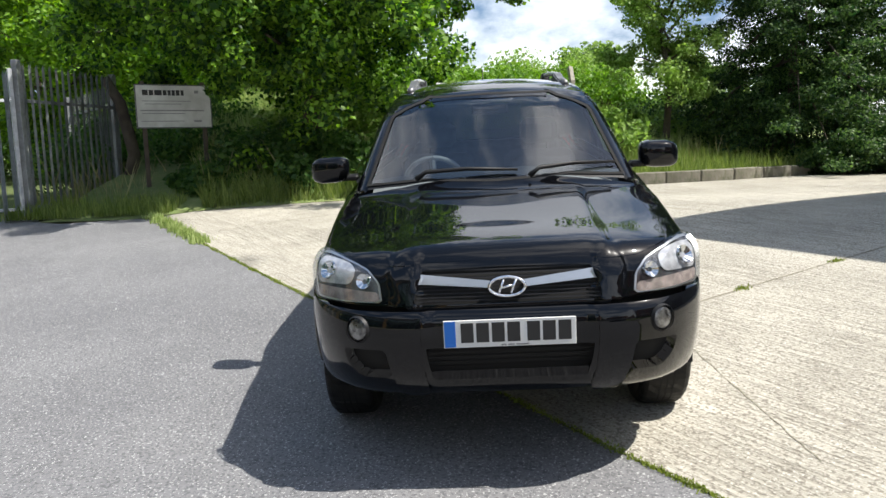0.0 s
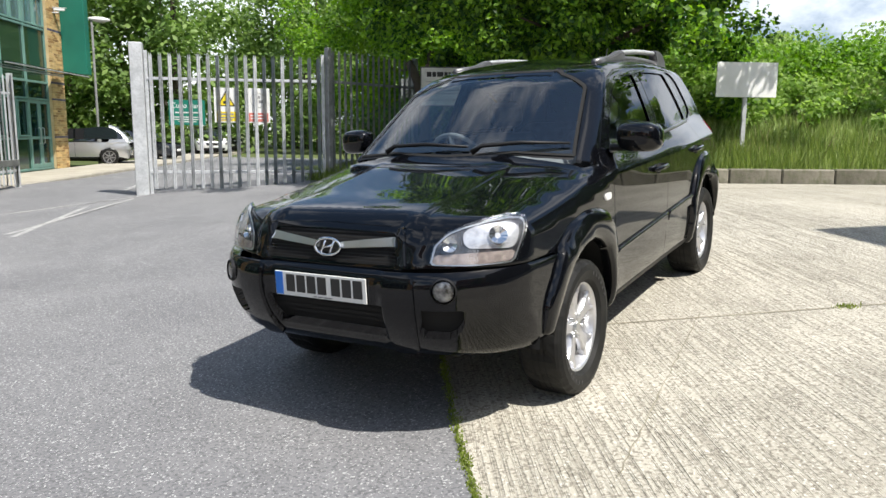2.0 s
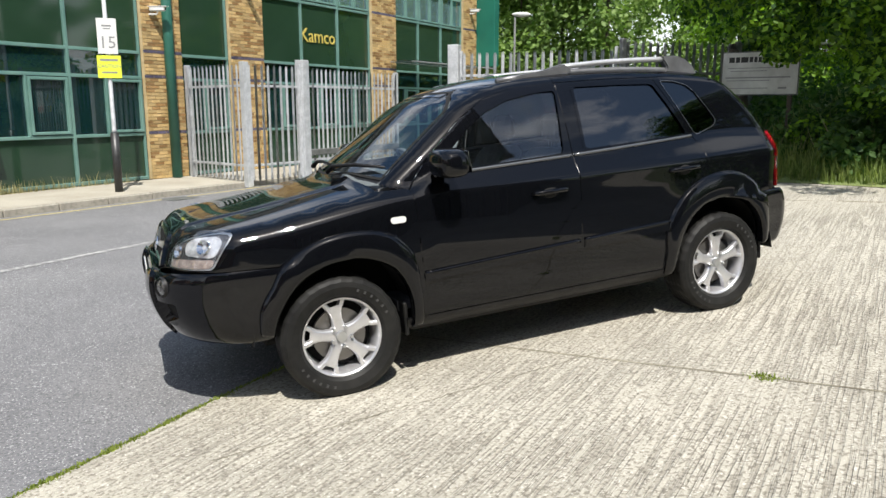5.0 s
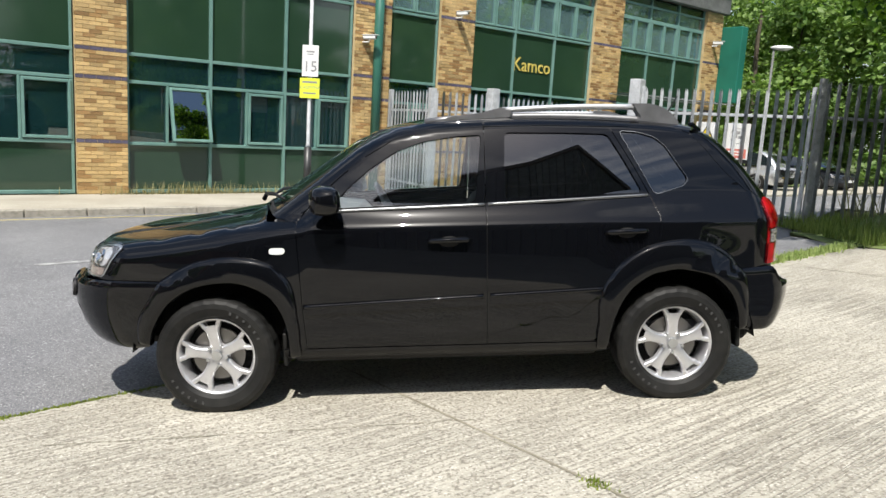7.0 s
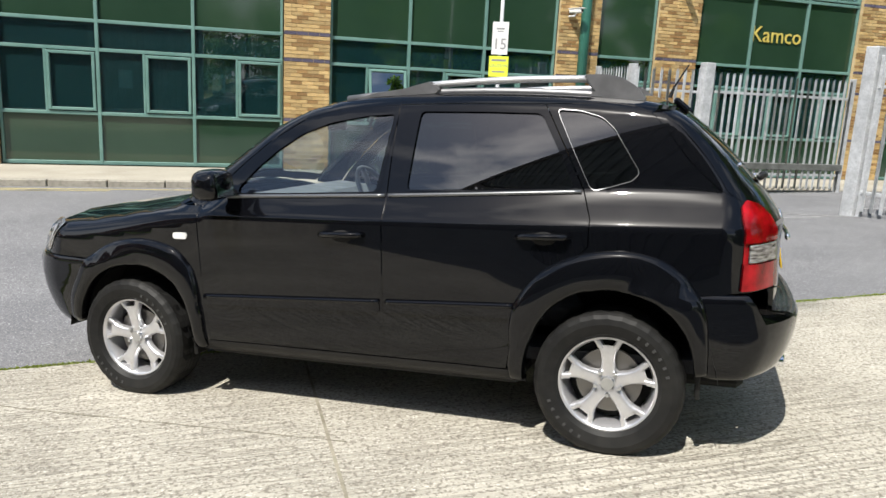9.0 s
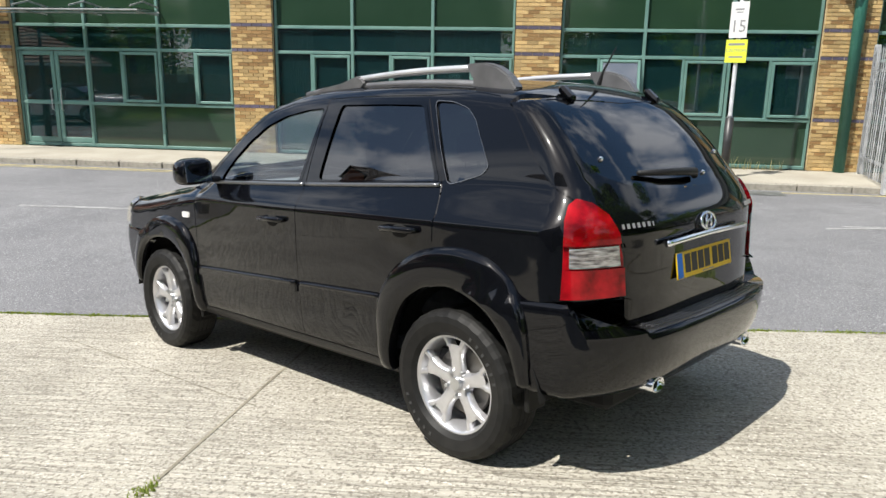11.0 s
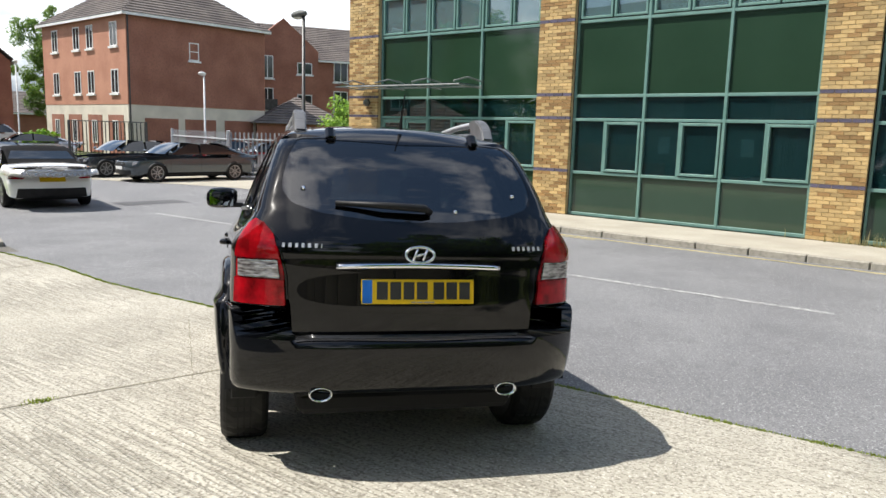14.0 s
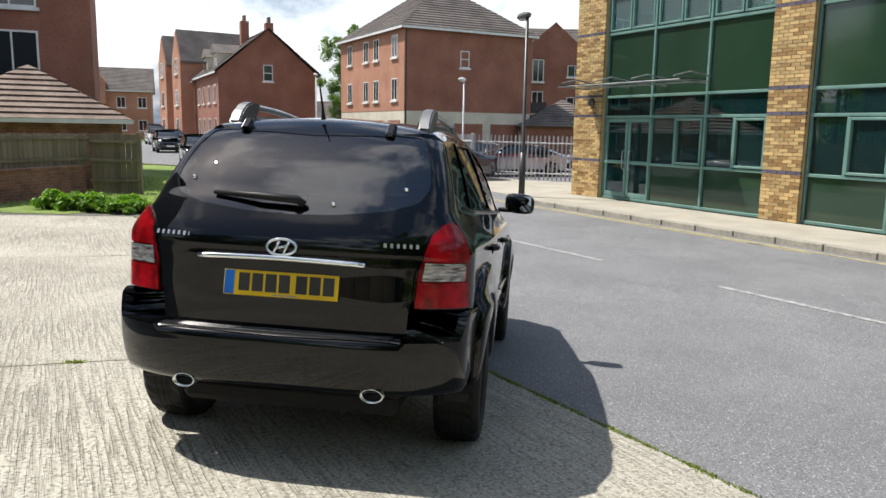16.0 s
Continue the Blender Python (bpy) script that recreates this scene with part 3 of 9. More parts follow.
M["badge_silver"] = material("badge_silver", (0.5, 0.5, 0.51), 0.3, 0.6)
M["fog_lens"] = varied(material("fog_lens", (0.2, 0.2, 0.2), 0.1, 0.7), (0.05, 0.05, 0.05), (0.3, 0.3, 0.3), 40.0, bump=0.003, bump_scale=50.0)
M["lamp_glass"] = glass("lamp_glass", (0.93, 0.94, 0.95))
M["red_lens"] = varied(material("red_lens", (0.45, 0.004, 0.008), 0.06, 0.0, 0.25), (0.11, 0.001, 0.002), (0.42, 0.004, 0.01), 11.0, bump=0.0006, bump_scale=45.0)
M["red_lens"].node_tree.nodes["Principled BSDF"].inputs["Coat Weight"].default_value = 0.15
M["amber_lens"] = varied(material("amber_lens", (0.4, 0.33, 0.3), 0.15, 0.2), (0.3, 0.25, 0.23), (0.5, 0.42, 0.38), 30.0)
M["clear_lens"] = varied(material("clear_lens", (0.45, 0.43, 0.43), 0.12, 0.6), (0.1, 0.085, 0.085), (0.62, 0.6, 0.6), 30.0, stretch=(0.6, 0.6, 3.0), bump=0.006, bump_scale=30.0)
M["plate_white"] = material("plate_white", (0.72, 0.72, 0.7), 0.35)
M["plate_yellow"] = material("plate_yellow", (0.72, 0.47, 0.01), 0.35)
M["plate_blue"] = material("plate_blue", (0.01, 0.14, 0.55), 0.35)
M["seat_cloth"] = varied(material("seat_cloth", (0.05, 0.05, 0.055), 0.95), (0.04, 0.04, 0.045), (0.07, 0.07, 0.075), 20.0)
M["trim_grey"] = varied(material("trim_grey", (0.26, 0.26, 0.26), 0.8), (0.22, 0.22, 0.22), (0.3, 0.3, 0.3), 12.0)
M["headliner"] = material("headliner", (0.4, 0.39, 0.37), 0.95)


def spline(xs, ys):
    """A natural cubic through the given points; level beyond its ends in slope."""
    xs, ys = np.array(xs, float), np.array(ys, float)
    n = len(xs)
    hh = np.diff(xs)
    a = np.zeros((n, n))
    r = np.zeros(n)
    a[0, 0] = a[-1, -1] = 1
    for k in range(1, n - 1):
        a[k, k - 1], a[k, k], a[k, k + 1] = hh[k - 1], 2 * (hh[k - 1] + hh[k]), hh[k]
        r[k] = 6 * ((ys[k + 1] - ys[k]) / hh[k] - (ys[k] - ys[k - 1]) / hh[k - 1])
    m = np.linalg.solve(a, r)

    def at(x):
        x = np.asarray(x, float)
        xc = np.clip(x, xs[0], xs[-1])
        k = np.clip(np.searchsorted(xs, xc) - 1, 0, n - 2)
        t0, t1, h0 = xs[k + 1] - xc, xc - xs[k], hh[k]
        return (m[k] * t0 ** 3 + m[k + 1] * t1 ** 3) / (6 * h0) + (ys[k] / h0 - m[k] * h0 / 6) * t0 + (ys[k + 1] / h0 - m[k + 1] * h0 / 6) * t1

    return at


side_low = spline([0.25, 0.38, 0.55, 0.75, 0.93, 1.03, 1.056, 1.08, 1.12, 1.17, 1.22], [0.79, 0.838, 0.858, 0.868, 0.869, 0.868, 0.865, 0.851, 0.8215, 0.784, 0.745])
bonnet_line = spline([0.7, 1.0, 1.35, 1.71, 1.95, 2.08, 2.2, 2.3], [1.185, 1.148, 1.096, 1.045, 1.018, 0.985, 0.91, 0.82])
roof_line = spline([-1.75, -1.45, -1.05, -0.6, -0.2, 0.15, 0.45], [1.585, 1.64, 1.683, 1.703, 1.700, 1.672, 1.605])
rear_line = spline([0.6, 0.78, 0.95, 1.06, 1.18, 1.40, 1.56, 1.7], [-2.035, -2.04, -2.042, -2.035, -1.965, -1.79, -1.61, -1.42])
bumper_front = spline([0.3, 0.42, 0.52, 0.62, 0.74, 0.82], [1.98, 2.13, 2.20, 2.235, 2.24, 2.215])
bumper_rear = spline([0.3, 0.42, 0.52, 0.66, 0.78], [-1.98, -2.07, -2.115, -2.135, -2.12])
WHEEL_Z, AXLE = 0.345, 1.315


def rounded(r, *ds):
    """The rounded meeting of several sides."""
    s = sum(np.maximum(d + r, 0) ** 2 for d in ds)
    return np.minimum(np.maximum.reduce([d + r for d in ds]), 0) + np.sqrt(s) - r


def step01(a, b, v):
    t = np.clip((v - a) / (b - a), 0, 1)
    return t * t * (3 - 2 * t)


def flare(x, z):
    """A slight swelling of the flank round the wheels; the flares themselves are parts of their own."""
    out = 0
    for xc in (AXLE, -AXLE):
        rho = np.hypot((x - xc) * 0.97, z - WHEEL_Z)
        out = out + 0.008 * (1 - step01(0.40, 0.72, rho))
    return out


def body(x, y, z):
    """Below nought inside the car's shell, above it outside."""
    ay = np.abs(y)
    plan = 0.035 * step01(0.9, 2.1, x) + 0.045 * step01(0.7, 2.0, -x)
    wl = side_low(z) - plan + flare(x, z)
    crease = 0.012 * (1 - step01(0.40, 0.46, ay)) * step01(0.95, 1.3, x)
    top = np.where(x > 0.7, bonnet_line(x), 1.185 + 0.0 * x) + 0.12 * (1 - step01(0.55, 0.85, x)) - 0.06 * (ay / 0.8) ** 3.2 + crease
    rib = step01(0.345, 0.372, ay) * (1 - step01(0.455, 0.485, ay))
    nose = 2.155 + 0.016 * rib - 0.264 * (ay / 0.85) ** 3.8 - 0.36 * np.maximum(z - 0.80, 0)
    tail = rear_line(z) + 0.17 * (ay / 0.8) ** 4.2
    low = rounded(0.075, ay - wl, (z - top) * 0.97, (x - nose) * 0.97, (tail - x) * 0.95, 0.29 - z)
    wg = 0.799 - 0.309 * (z - 1.15) - 0.22 * np.maximum(z - 1.15, 0) ** 2 - (0.065 - 0.09 * np.maximum(z - 1.15, 0)) * step01(-0.5, -1.7, x) - 0.03 * step01(0.2, 1.0, x)
    roof = roof_line(x) - 0.05 * (ay / 0.6) ** 2
    screen = 1.115 - (z - 1.17) * 1.5 - 0.15 * (ay / 0.65) ** 2
    cabin = rounded(0.06, (ay - wg) * 0.93, z - roof, (x - screen) * 0.555, (tail - x) * 0.78, 1.0 - z)
    k = 0.025
    hmix = np.clip(0.5 + 0.5 * (low - cabin) / k, 0, 1)
    return low * (1 - hmix) + cabin * hmix - k * hmix * (1 - hmix)


def bumpers(x, y, z):
    """The two bumpers, standing proud of the shell."""
    ay = np.abs(y)
    wl = side_low(z) + 0.004 + flare(x, z) - 0.035 * step01(1.5, 2.1, x) - 0.05 * step01(1.5, 2.0, -x)
    front = bumper_front(z) - 0.30 * (ay / 0.83) ** 5.0
    back = bumper_rear(z) + 0.20 * (ay / 0.82) ** 4.2
    notch = 0.012 * (1 - step01(0.30, 0.34, ay)) * step01(0.45, 0.5, z)
    a = rounded(0.05, ay - wl, (x - front + notch) * 0.97, 1.2 - x, z - 0.815, 0.39 - z)
    rim = 0.665 + 0.125 * step01(0.545, 0.59, ay)
    b = rounded(0.035, ay - wl, (back - x) * 0.97, x + 1.2, z - rim, 0.40 - z)
    return np.minimum(a, b)


KS = 0.88
S_END = 1.3 + KS * math.pi / 2


def s_of(x, y):
    """The way round the car of a place on its shell: x along the flank, then round the corner."""
    if abs(x) <= 1.3:
        return x
    return math.copysign(1.3 + KS * (math.pi / 2 - math.atan2(y, abs(x) - 1.3)), x)


def gradient(f, p):
    e = 0.0015
    g = np.column_stack([f(*(p + np.eye(3)[k] * e).T) - f(*(p - np.eye(3)[k] * e).T) for k in range(3)])
    return g / np.maximum(np.linalg.norm(g, axis=1), 1e-9)[:, None]


def out_to(f, base, way, lo, hi):
    a, b = np.full(len(base), lo), np.full(len(base), hi)
    for _ in range(34):
        m = (a + b) / 2
        p = base + way * m[:, None]
        inn = f(p[:, 0], p[:, 1], p[:, 2]) < 0
        a, b = np.where(inn, m, a), np.where(inn, b, m)
    return base + way * ((a + b) / 2)[:, None]


def round_place(sz, f=body):
    """Points (s, z) taken to the shell, seen level from the car's long axis."""
    sz = np.array(sz, float).reshape(-1, 2)
    s, z = sz.T
    phi = np.where(np.abs(s) <= 1.3, math.pi / 2, math.pi / 2 - (np.abs(s) - 1.3) / KS)
    base = np.column_stack([np.clip(s, -1.3, 1.3), 0 * s, z])
    way = np.column_stack([np.cos(phi) * np.sign(s) * (np.abs(s) > 1.3), np.sin(phi), 0 * s])
    return out_to(f, base, way, 0.05, 1.4)


def top_place(xy, f=body):
    xy = np.array(xy, float).reshape(-1, 2)
    base = np.column_stack([xy, np.full(len(xy), 0.6)])
    return out_to(f, base, np.tile([0.0, 0, 1], (len(xy), 1)), 0.0, 1.4)


def fore_place(yz, f=body):
    yz = np.array(yz, float).reshape(-1, 2)
    base = np.column_stack([np.full(len(yz), 0.0), yz])
    return out_to(f, base, np.tile([1.0, 0, 0], (len(yz), 1)), 0.0, 2.6)


def aft_place(yz, f=body):
    yz = np.array(yz, float).reshape(-1, 2)
    base = np.column_stack([np.full(len(yz), 0.0), yz])
    return out_to(f, base, np.tile([-1.0, 0, 0], (len(yz), 1)), 0.0, 2.6)


def panel(name, outline, place, mat, parent, label="", holes=(), f=body, lift=0.0, step=0.03, edge=0.016, mirror=False, thick=0.0):
    """One pressed panel of the shell within an outline; thick turns its rim inwards."""
    v, t = sheet(outline, step, holes, edge)
    p = place(v, f)
    n = gradient(f, p)
    p = p + n * lift
    sgn = -1.0 if mirror else 1.0
    p[:, 1] *= sgn
    n[:, 1] *= sgn
    a, b, c = (p[[q[k] for q in t]] for k in range(3))
    facing = (np.cross(b - a, c - a) * n[[q[0] for q in t]]).sum(1)
    t = [q if d > 0 else (q[0], q[2], q[1]) for q, d in zip(t, facing)]
    if thick:
        count = {}
        for q in t:
            for k in range(3):
                e = (q[k], q[(k + 1) % 3])
                count[e] = count.get(e, 0) + 1
        rim = [e for e in count if (e[1], e[0]) not in count]
        ids = {}
        extra_p, extra_n = [], []
        for e in rim:
            for k in e:
                if k not in ids:
                    ids[k] = len(p) + len(extra_p)
                    extra_p.append(p[k] - n[k] * thick)
                    extra_n.append(n[k])
        t = t + [(e[1], e[0], ids[e[0]], ids[e[1]]) for e in rim]
        p, n = np.vstack([p, extra_p]), np.vstack([n, extra_n])
    return mesh_object(name, p, t, mat, parent, label, normals=n)


ARCH = {
    1: (((0, 0.37), (12, 0.374), (38, 0.378), (66, 0.402), (94, 0.428), (116, 0.452), (134, 0.468), (150, 0.452), (175, 0.42), (190, 0.41)),
        ((0, 0.43), (12, 0.45), (28, 0.482), (45, 0.488), (58, 0.528), (72, 0.542), (90, 0.565), (108, 0.598), (123, 0.63), (136, 0.612), (154, 0.525), (171, 0.487), (190, 0.48))),
    -1: (((-10, 0.385), (15, 0.39), (31, 0.397), (53, 0.428), (73, 0.441), (97, 0.444), (117, 0.444), (140, 0.425), (162, 0.396), (182, 0.385)),
         ((-10, 0.455), (0, 0.455), (19, 0.475), (37, 0.55), (56, 0.588), (71, 0.604), (87, 0.612), (100, 0.622), (112, 0.626), (124, 0.612), (135, 0.575), (150, 0.50), (162, 0.46), (182, 0.44))),
}


def arch_radius(xc, a, outer):
    """How far from the axle the wheel opening (or its flare's outer edge) lies at a bearing in degrees."""
    table = ARCH[1 if xc > 0 else -1][1 if outer else 0]
    return float(np.interp(a, [p[0] for p in table], [p[1] for p in table]))


def arch(xc, more, a0, a1, k=14):
    out = []
    for j in range(k + 1):
        a = a0 + (a1 - a0) * j / k
        r = arch_radius(xc, a, False) + more
        out.append((s_of(xc + r * math.cos(radians(a)), 0.87), WHEEL_Z + r * math.sin(radians(a))))
    return out


def soft_loop(pts, rounds=2):
    """A loop with its corners cut round."""
    pts = resample(pts, 0.07)
    for _ in range(rounds):
        out = []
        for (x0, y0), (x1, y1) in zip(pts, pts[1:] + pts[:1]):
            out += [(0.75 * x0 + 0.25 * x1, 0.75 * y0 + 0.25 * y1), (0.25 * x0 + 0.75 * x1, 0.25 * y0 + 0.75 * y1)]
        pts = out
    return pts


UPV = Vector((-0.0755, 0.0271, 0.9968)).normalized()
XV = (Vector((1, 0, 0)) - UPV.x * UPV).normalized()
YV = UPV.cross(XV)
CAR = Matrix(((*XV, 0), (*YV, 0), (*UPV, 0), (0, 0, 0, 1))) @ pose(0, 0.018, 0, 0, 0, -0.34)
car = thing("car", "black five-door estate car with roof rails parked on the yard's edge", "car", CAR)

# shared lines of the shell
BONNET_SEAM = [(0.86, 1.10), (1.02, 1.098), (1.2, 1.078), (1.4, 1.05), (1.6, 1.022), (1.78, 1.0), (1.92, 0.988), (2.05, 0.968), (2.13, 0.952), (2.2, 0.95), (2.36, 0.962), (S_END, 0.968)]
PILLAR_EDGE = [(0.985, 1.135), (0.90, 1.20), (0.765, 1.30), (0.615, 1.41), (0.47, 1.515), (0.375, 1.59), (0.30, 1.625)]
DOOR_A = [(0.83, 1.10), (0.735, 1.205), (0.61, 1.32), (0.467, 1.435), (0.272, 1.548), (0.074, 1.596), (-0.238, 1.608)]
ROOF_SIDE = [(0.30, 1.625), (0.2, 1.633), (0.0, 1.640), (-0.24, 1.643), (-0.6, 1.640), (-0.95, 1.628), (-1.25, 1.605), (-1.42, 1.585), (-1.52, 1.555)]
GATE_SIDE = [(-1.52, 1.555), (-1.60, 1.47), (-1.70, 1.33), (-1.80, 1.215), (-1.88, 1.165), (-1.96, 1.14), (-2.02, 1.09), (-2.05, 1.02), (-2.068, 0.93), (-2.072, 0.83)]



def dense(pts, step=0.03):
    return resample(list(pts), step)[:-max(1, int(math.ceil(math.hypot(pts[-1][0] - pts[0][0], pts[-1][1] - pts[0][1]) / step)))] + [pts[-1]]


BONNET_SEAM, PILLAR_EDGE, ROOF_SIDE, GATE_SIDE = dense(BONNET_SEAM), dense(PILLAR_EDGE), dense(ROOF_SIDE), dense(GATE_SIDE)


def sided(name, *args, label="", **kw):
    return [panel(name, *args, car, label, mirror=m, **kw) for m in (False, True)]


G3 = 0.003
WING_TOP = [p for p in BONNET_SEAM if p[0] < 2.36]
wing = [(0.803, 0.375)] + [(0.819, 0.62), (0.838, 1.09)] + WING_TOP + [(2.36, 0.80), (2.05, 0.80), (1.8, 0.795), (1.59, 0.785)] + [(1.60, 0.70)] + arch(AXLE, 0.01, 47, 186, 16)
sided("front_wing", wing, round_place, M["paint_black"], thick=0.02)
win_f = soft_loop([(0.635, 1.163), (0.25, 1.172), (-0.185, 1.186), (-0.235, 1.572), (-0.08, 1.565), (0.12, 1.534), (0.28, 1.478), (0.42, 1.39), (0.53, 1.30), (0.63, 1.20)], 2)
win_r = soft_loop([(-0.325, 1.196), (-0.7, 1.205), (-1.155, 1.216), (-1.06, 1.40), (-0.97, 1.562), (-0.7, 1.574), (-0.35, 1.582)], 2)
win_q = soft_loop([(-1.03, 1.575), (-1.14, 1.566), (-1.24, 1.535), (-1.30, 1.482), (-1.39, 1.37), (-1.45, 1.288), (-1.41, 1.252), (-1.34, 1.236), (-1.215, 1.205), (-1.12, 1.392)], 2)
front_door = [(0.797, 0.375), (0.813, 0.62), (0.832, 1.095)] + DOOR_A[1:] + [(-0.232, 1.2), (-0.226, 0.375)]
rear_door = [(-0.232, 0.375), (-0.238, 1.2), (-0.244, 1.610), (-0.6, 1.610), (-0.975, 1.598), (-1.085, 1.395), (-1.178, 1.21), (-1.219, 1.09), (-1.215, 0.97), (-1.10, 0.86), (-0.98, 0.76), (-0.905, 0.64), (-0.865, 0.50), (-0.845, 0.375)]
quarter = [(-0.981, 1.598), (-1.25, 1.600)] + [(-1.42, 1.58), (-1.515, 1.55)] + GATE_SIDE[1:] + [(-2.045, 0.795), (-1.80, 0.79), (-1.62, 0.76)] + arch(-AXLE, 0.01, 118, 0, 12) + [(-0.89, 0.39), (-0.852, 0.39), (-0.872, 0.505), (-0.912, 0.645), (-0.987, 0.765), (-1.105, 0.865), (-1.221, 0.97), (-1.225, 1.09), (-1.184, 1.21), (-1.091, 1.395)]

M["belt"] = material("belt", (0.2, 0.205, 0.21), 0.28, 0.75)


def rolled(x0, z0, x1, z1, r, mirror, lift):
    """A round moulding laid on the shell between two points of its side."""
    line = [(x0 + (x1 - x0) * k / 24, z0 + (z1 - z0) * k / 24) for k in range(25)]
    p = round_place(line)
    p = p + gradient(body, p) * lift
    return tube([(q[0], -q[1] if mirror else q[1], q[2]) for q in p], r, 10)


for m in (False, True):
    kw = dict(mirror=m, thick=0.02, step=0.018)
    fd = panel("front_door", front_door, round_place, M["paint_black"], car, holes=[win_f], **kw)
    rd = panel("rear_door", rear_door, round_place, M["paint_black"], car, holes=[win_r], **kw)
    qp = panel("rear_quarter", quarter, round_place, M["paint_black"], car, holes=[win_q], **kw)
    grow = lambda lp, d: [(x + d * (x - sum(q[0] for q in lp) / len(lp)), z + d * (z - sum(q[1] for q in lp) / len(lp))) for x, z in lp]
    panel("side_window", grow(win_f, 0.02), round_place, M["door_glass"], fd, "lightly tinted door glass", mirror=m, lift=-0.008)
    panel("side_window", grow(win_r, 0.02), round_place, M["privacy_glass"], rd, "dark privacy glass", mirror=m, lift=-0.008)
    panel("quarter_window", grow(win_q, 0.02), round_place, M["privacy_glass"], qp, "dark privacy glass", mirror=m, lift=-0.008)
    panel("window_trim", grow(win_f, 0.025), round_place, M["paint_black"], fd, holes=[grow(win_f, -0.03)], mirror=m, lift=0.002, step=0.03)
    panel("window_trim", grow(win_r, 0.025), round_place, M["paint_black"], rd, holes=[grow(win_r, -0.03)], mirror=m, lift=0.002, step=0.03)
    panel("window_trim", grow(win_q, 0.008), round_place, M["belt"], qp, holes=[grow(win_q, -0.012)], mirror=m, lift=0.003, step=0.03)
    for dr, x0, z0, x1, z1 in ((fd, 0.68, 1.150, -0.225, 1.172), (rd, -0.245, 1.173, -1.172, 1.203)):
        part("belt_moulding", rolled(x0, z0, x1, z1, 0.010, m, 0.002), M["belt"], dr, "polished grey moulding below the glass", smooth=True)
    for dr, x0, x1 in ((fd, 0.808, -0.21), (rd, -0.25, -0.885)):
        lo, hi = (lambda x: 0.578 + 0.03 * (0.812 - x)), (lambda x: 0.62 + 0.038 * (0.812 - x))
        panel("rubbing_strip", [(x0, lo(x0)), (x1, lo(x1)), (x1, hi(x1)), (x0, hi(x0))], round_place, M["paint_black"], dr, mirror=m, lift=0.014, thick=0.018, edge=0.012)
        part("rubbing_strip_edge", rolled(x0, hi(x0), x1, hi(x1), 0.013, m, 0.006), M["paint_black"], dr, smooth=True)
    panel("sill", [(0.93, 0.30), (-0.93, 0.30), (-0.93, 0.368), (0.93, 0.368)], round_place, M["plastic_black"], car, mirror=m, lift=0.0, thick=0.02)
    pil = [(0.84, 1.098), (0.87, 1.105)] + PILLAR_EDGE + [(0.25, 1.628), (0.0, 1.636), (-0.238, 1.640), (-0.238, 1.612), (0.077, 1.600), (0.276, 1.552), (0.471, 1.439), (0.614, 1.324), (0.739, 1.209)]
    panel("windscreen_pillar", pil, round_place, M["paint_black"], car, mirror=m, thick=0.02)
    panel("roof_side", [(-0.244, 1.640), (-0.6, 1.638), (-0.95, 1.626), (-1.25, 1.605), (-1.25, 1.603), (-0.979, 1.602), (-0.6, 1.614), (-0.244, 1.614)], round_place, M["paint_black"], car, mirror=m, edge=0.01, step=0.02)

# bonnet, roof, windscreen
seam = round_place(BONNET_SEAM)
bon = [(p[0], p[1]) for p, q in zip(seam, BONNET_SEAM) if q[0] > 1.01]
bonnet_outline = [(bon[0][0], bon[0][1] - G3)] + [(x - 0.002, y - G3) for x, y in bon[1:-1]] + [(bon[-1][0] - 0.004, 0.0)]
bonnet_outline = bonnet_outline + [(x, -y) for x, y in bonnet_outline[-2::-1]]
bonnet_outline += [(1.06, -0.5), (1.10, 0.0), (1.06, 0.5)]
panel("bonnet", bonnet_outline, top_place, M["paint_black"], car, "glossy black bonnet with two raised creases", thick=0.015)
rf = round_place(ROOF_SIDE)
roof_outline = [(p[0], p[1]) for p in rf]
roof_outline = roof_outline + [(-1.60, 0.35), (-1.625, 0.0), (-1.60, -0.35)] + [(x, -y) for x, y in roof_outline[::-1]] + [(0.42, -0.35), (0.455, 0.0), (0.42, 0.35)]
panel("roof", roof_outline, top_place, M["paint_black"], car, thick=0.02)
panel("headliner", [(x * 0.93 - 0.03, y * 0.9) for x, y in roof_outline], top_place, M["headliner"], car, lift=-0.045)
pe = round_place(PILLAR_EDGE)
ws = [(p[1] - 0.004, p[2]) for p in pe[1:-1]]
ws_outline = ws + [(0.3, 1.612), (0.0, 1.618), (-0.3, 1.612)] + [(-y, z) for y, z in ws[::-1]] + [(-0.4, 1.178), (0.0, 1.165), (0.4, 1.178)]
panel("windscreen", ws_outline, fore_place, M["screen_glass"], car, "clear windscreen reflecting the sky", lift=-0.004)
panel("windscreen_seal", ws_outline, fore_place, M["shade_black"], car, holes=[[(y * 0.972, 1.39 + (z - 1.39) * 0.95) for y, z in ws_outline]], lift=0.001)
panel("scuttle", [(0.99, 0.70), (1.045, 0.5), (1.085, 0.0), (1.045, -0.5), (0.99, -0.70), (0.93, -0.70), (0.99, -0.4), (1.03, 0.0), (0.99, 0.4), (0.93, 0.70)], top_place, M["plastic_black"], car, "black plastic scuttle panel", lift=-0.006)

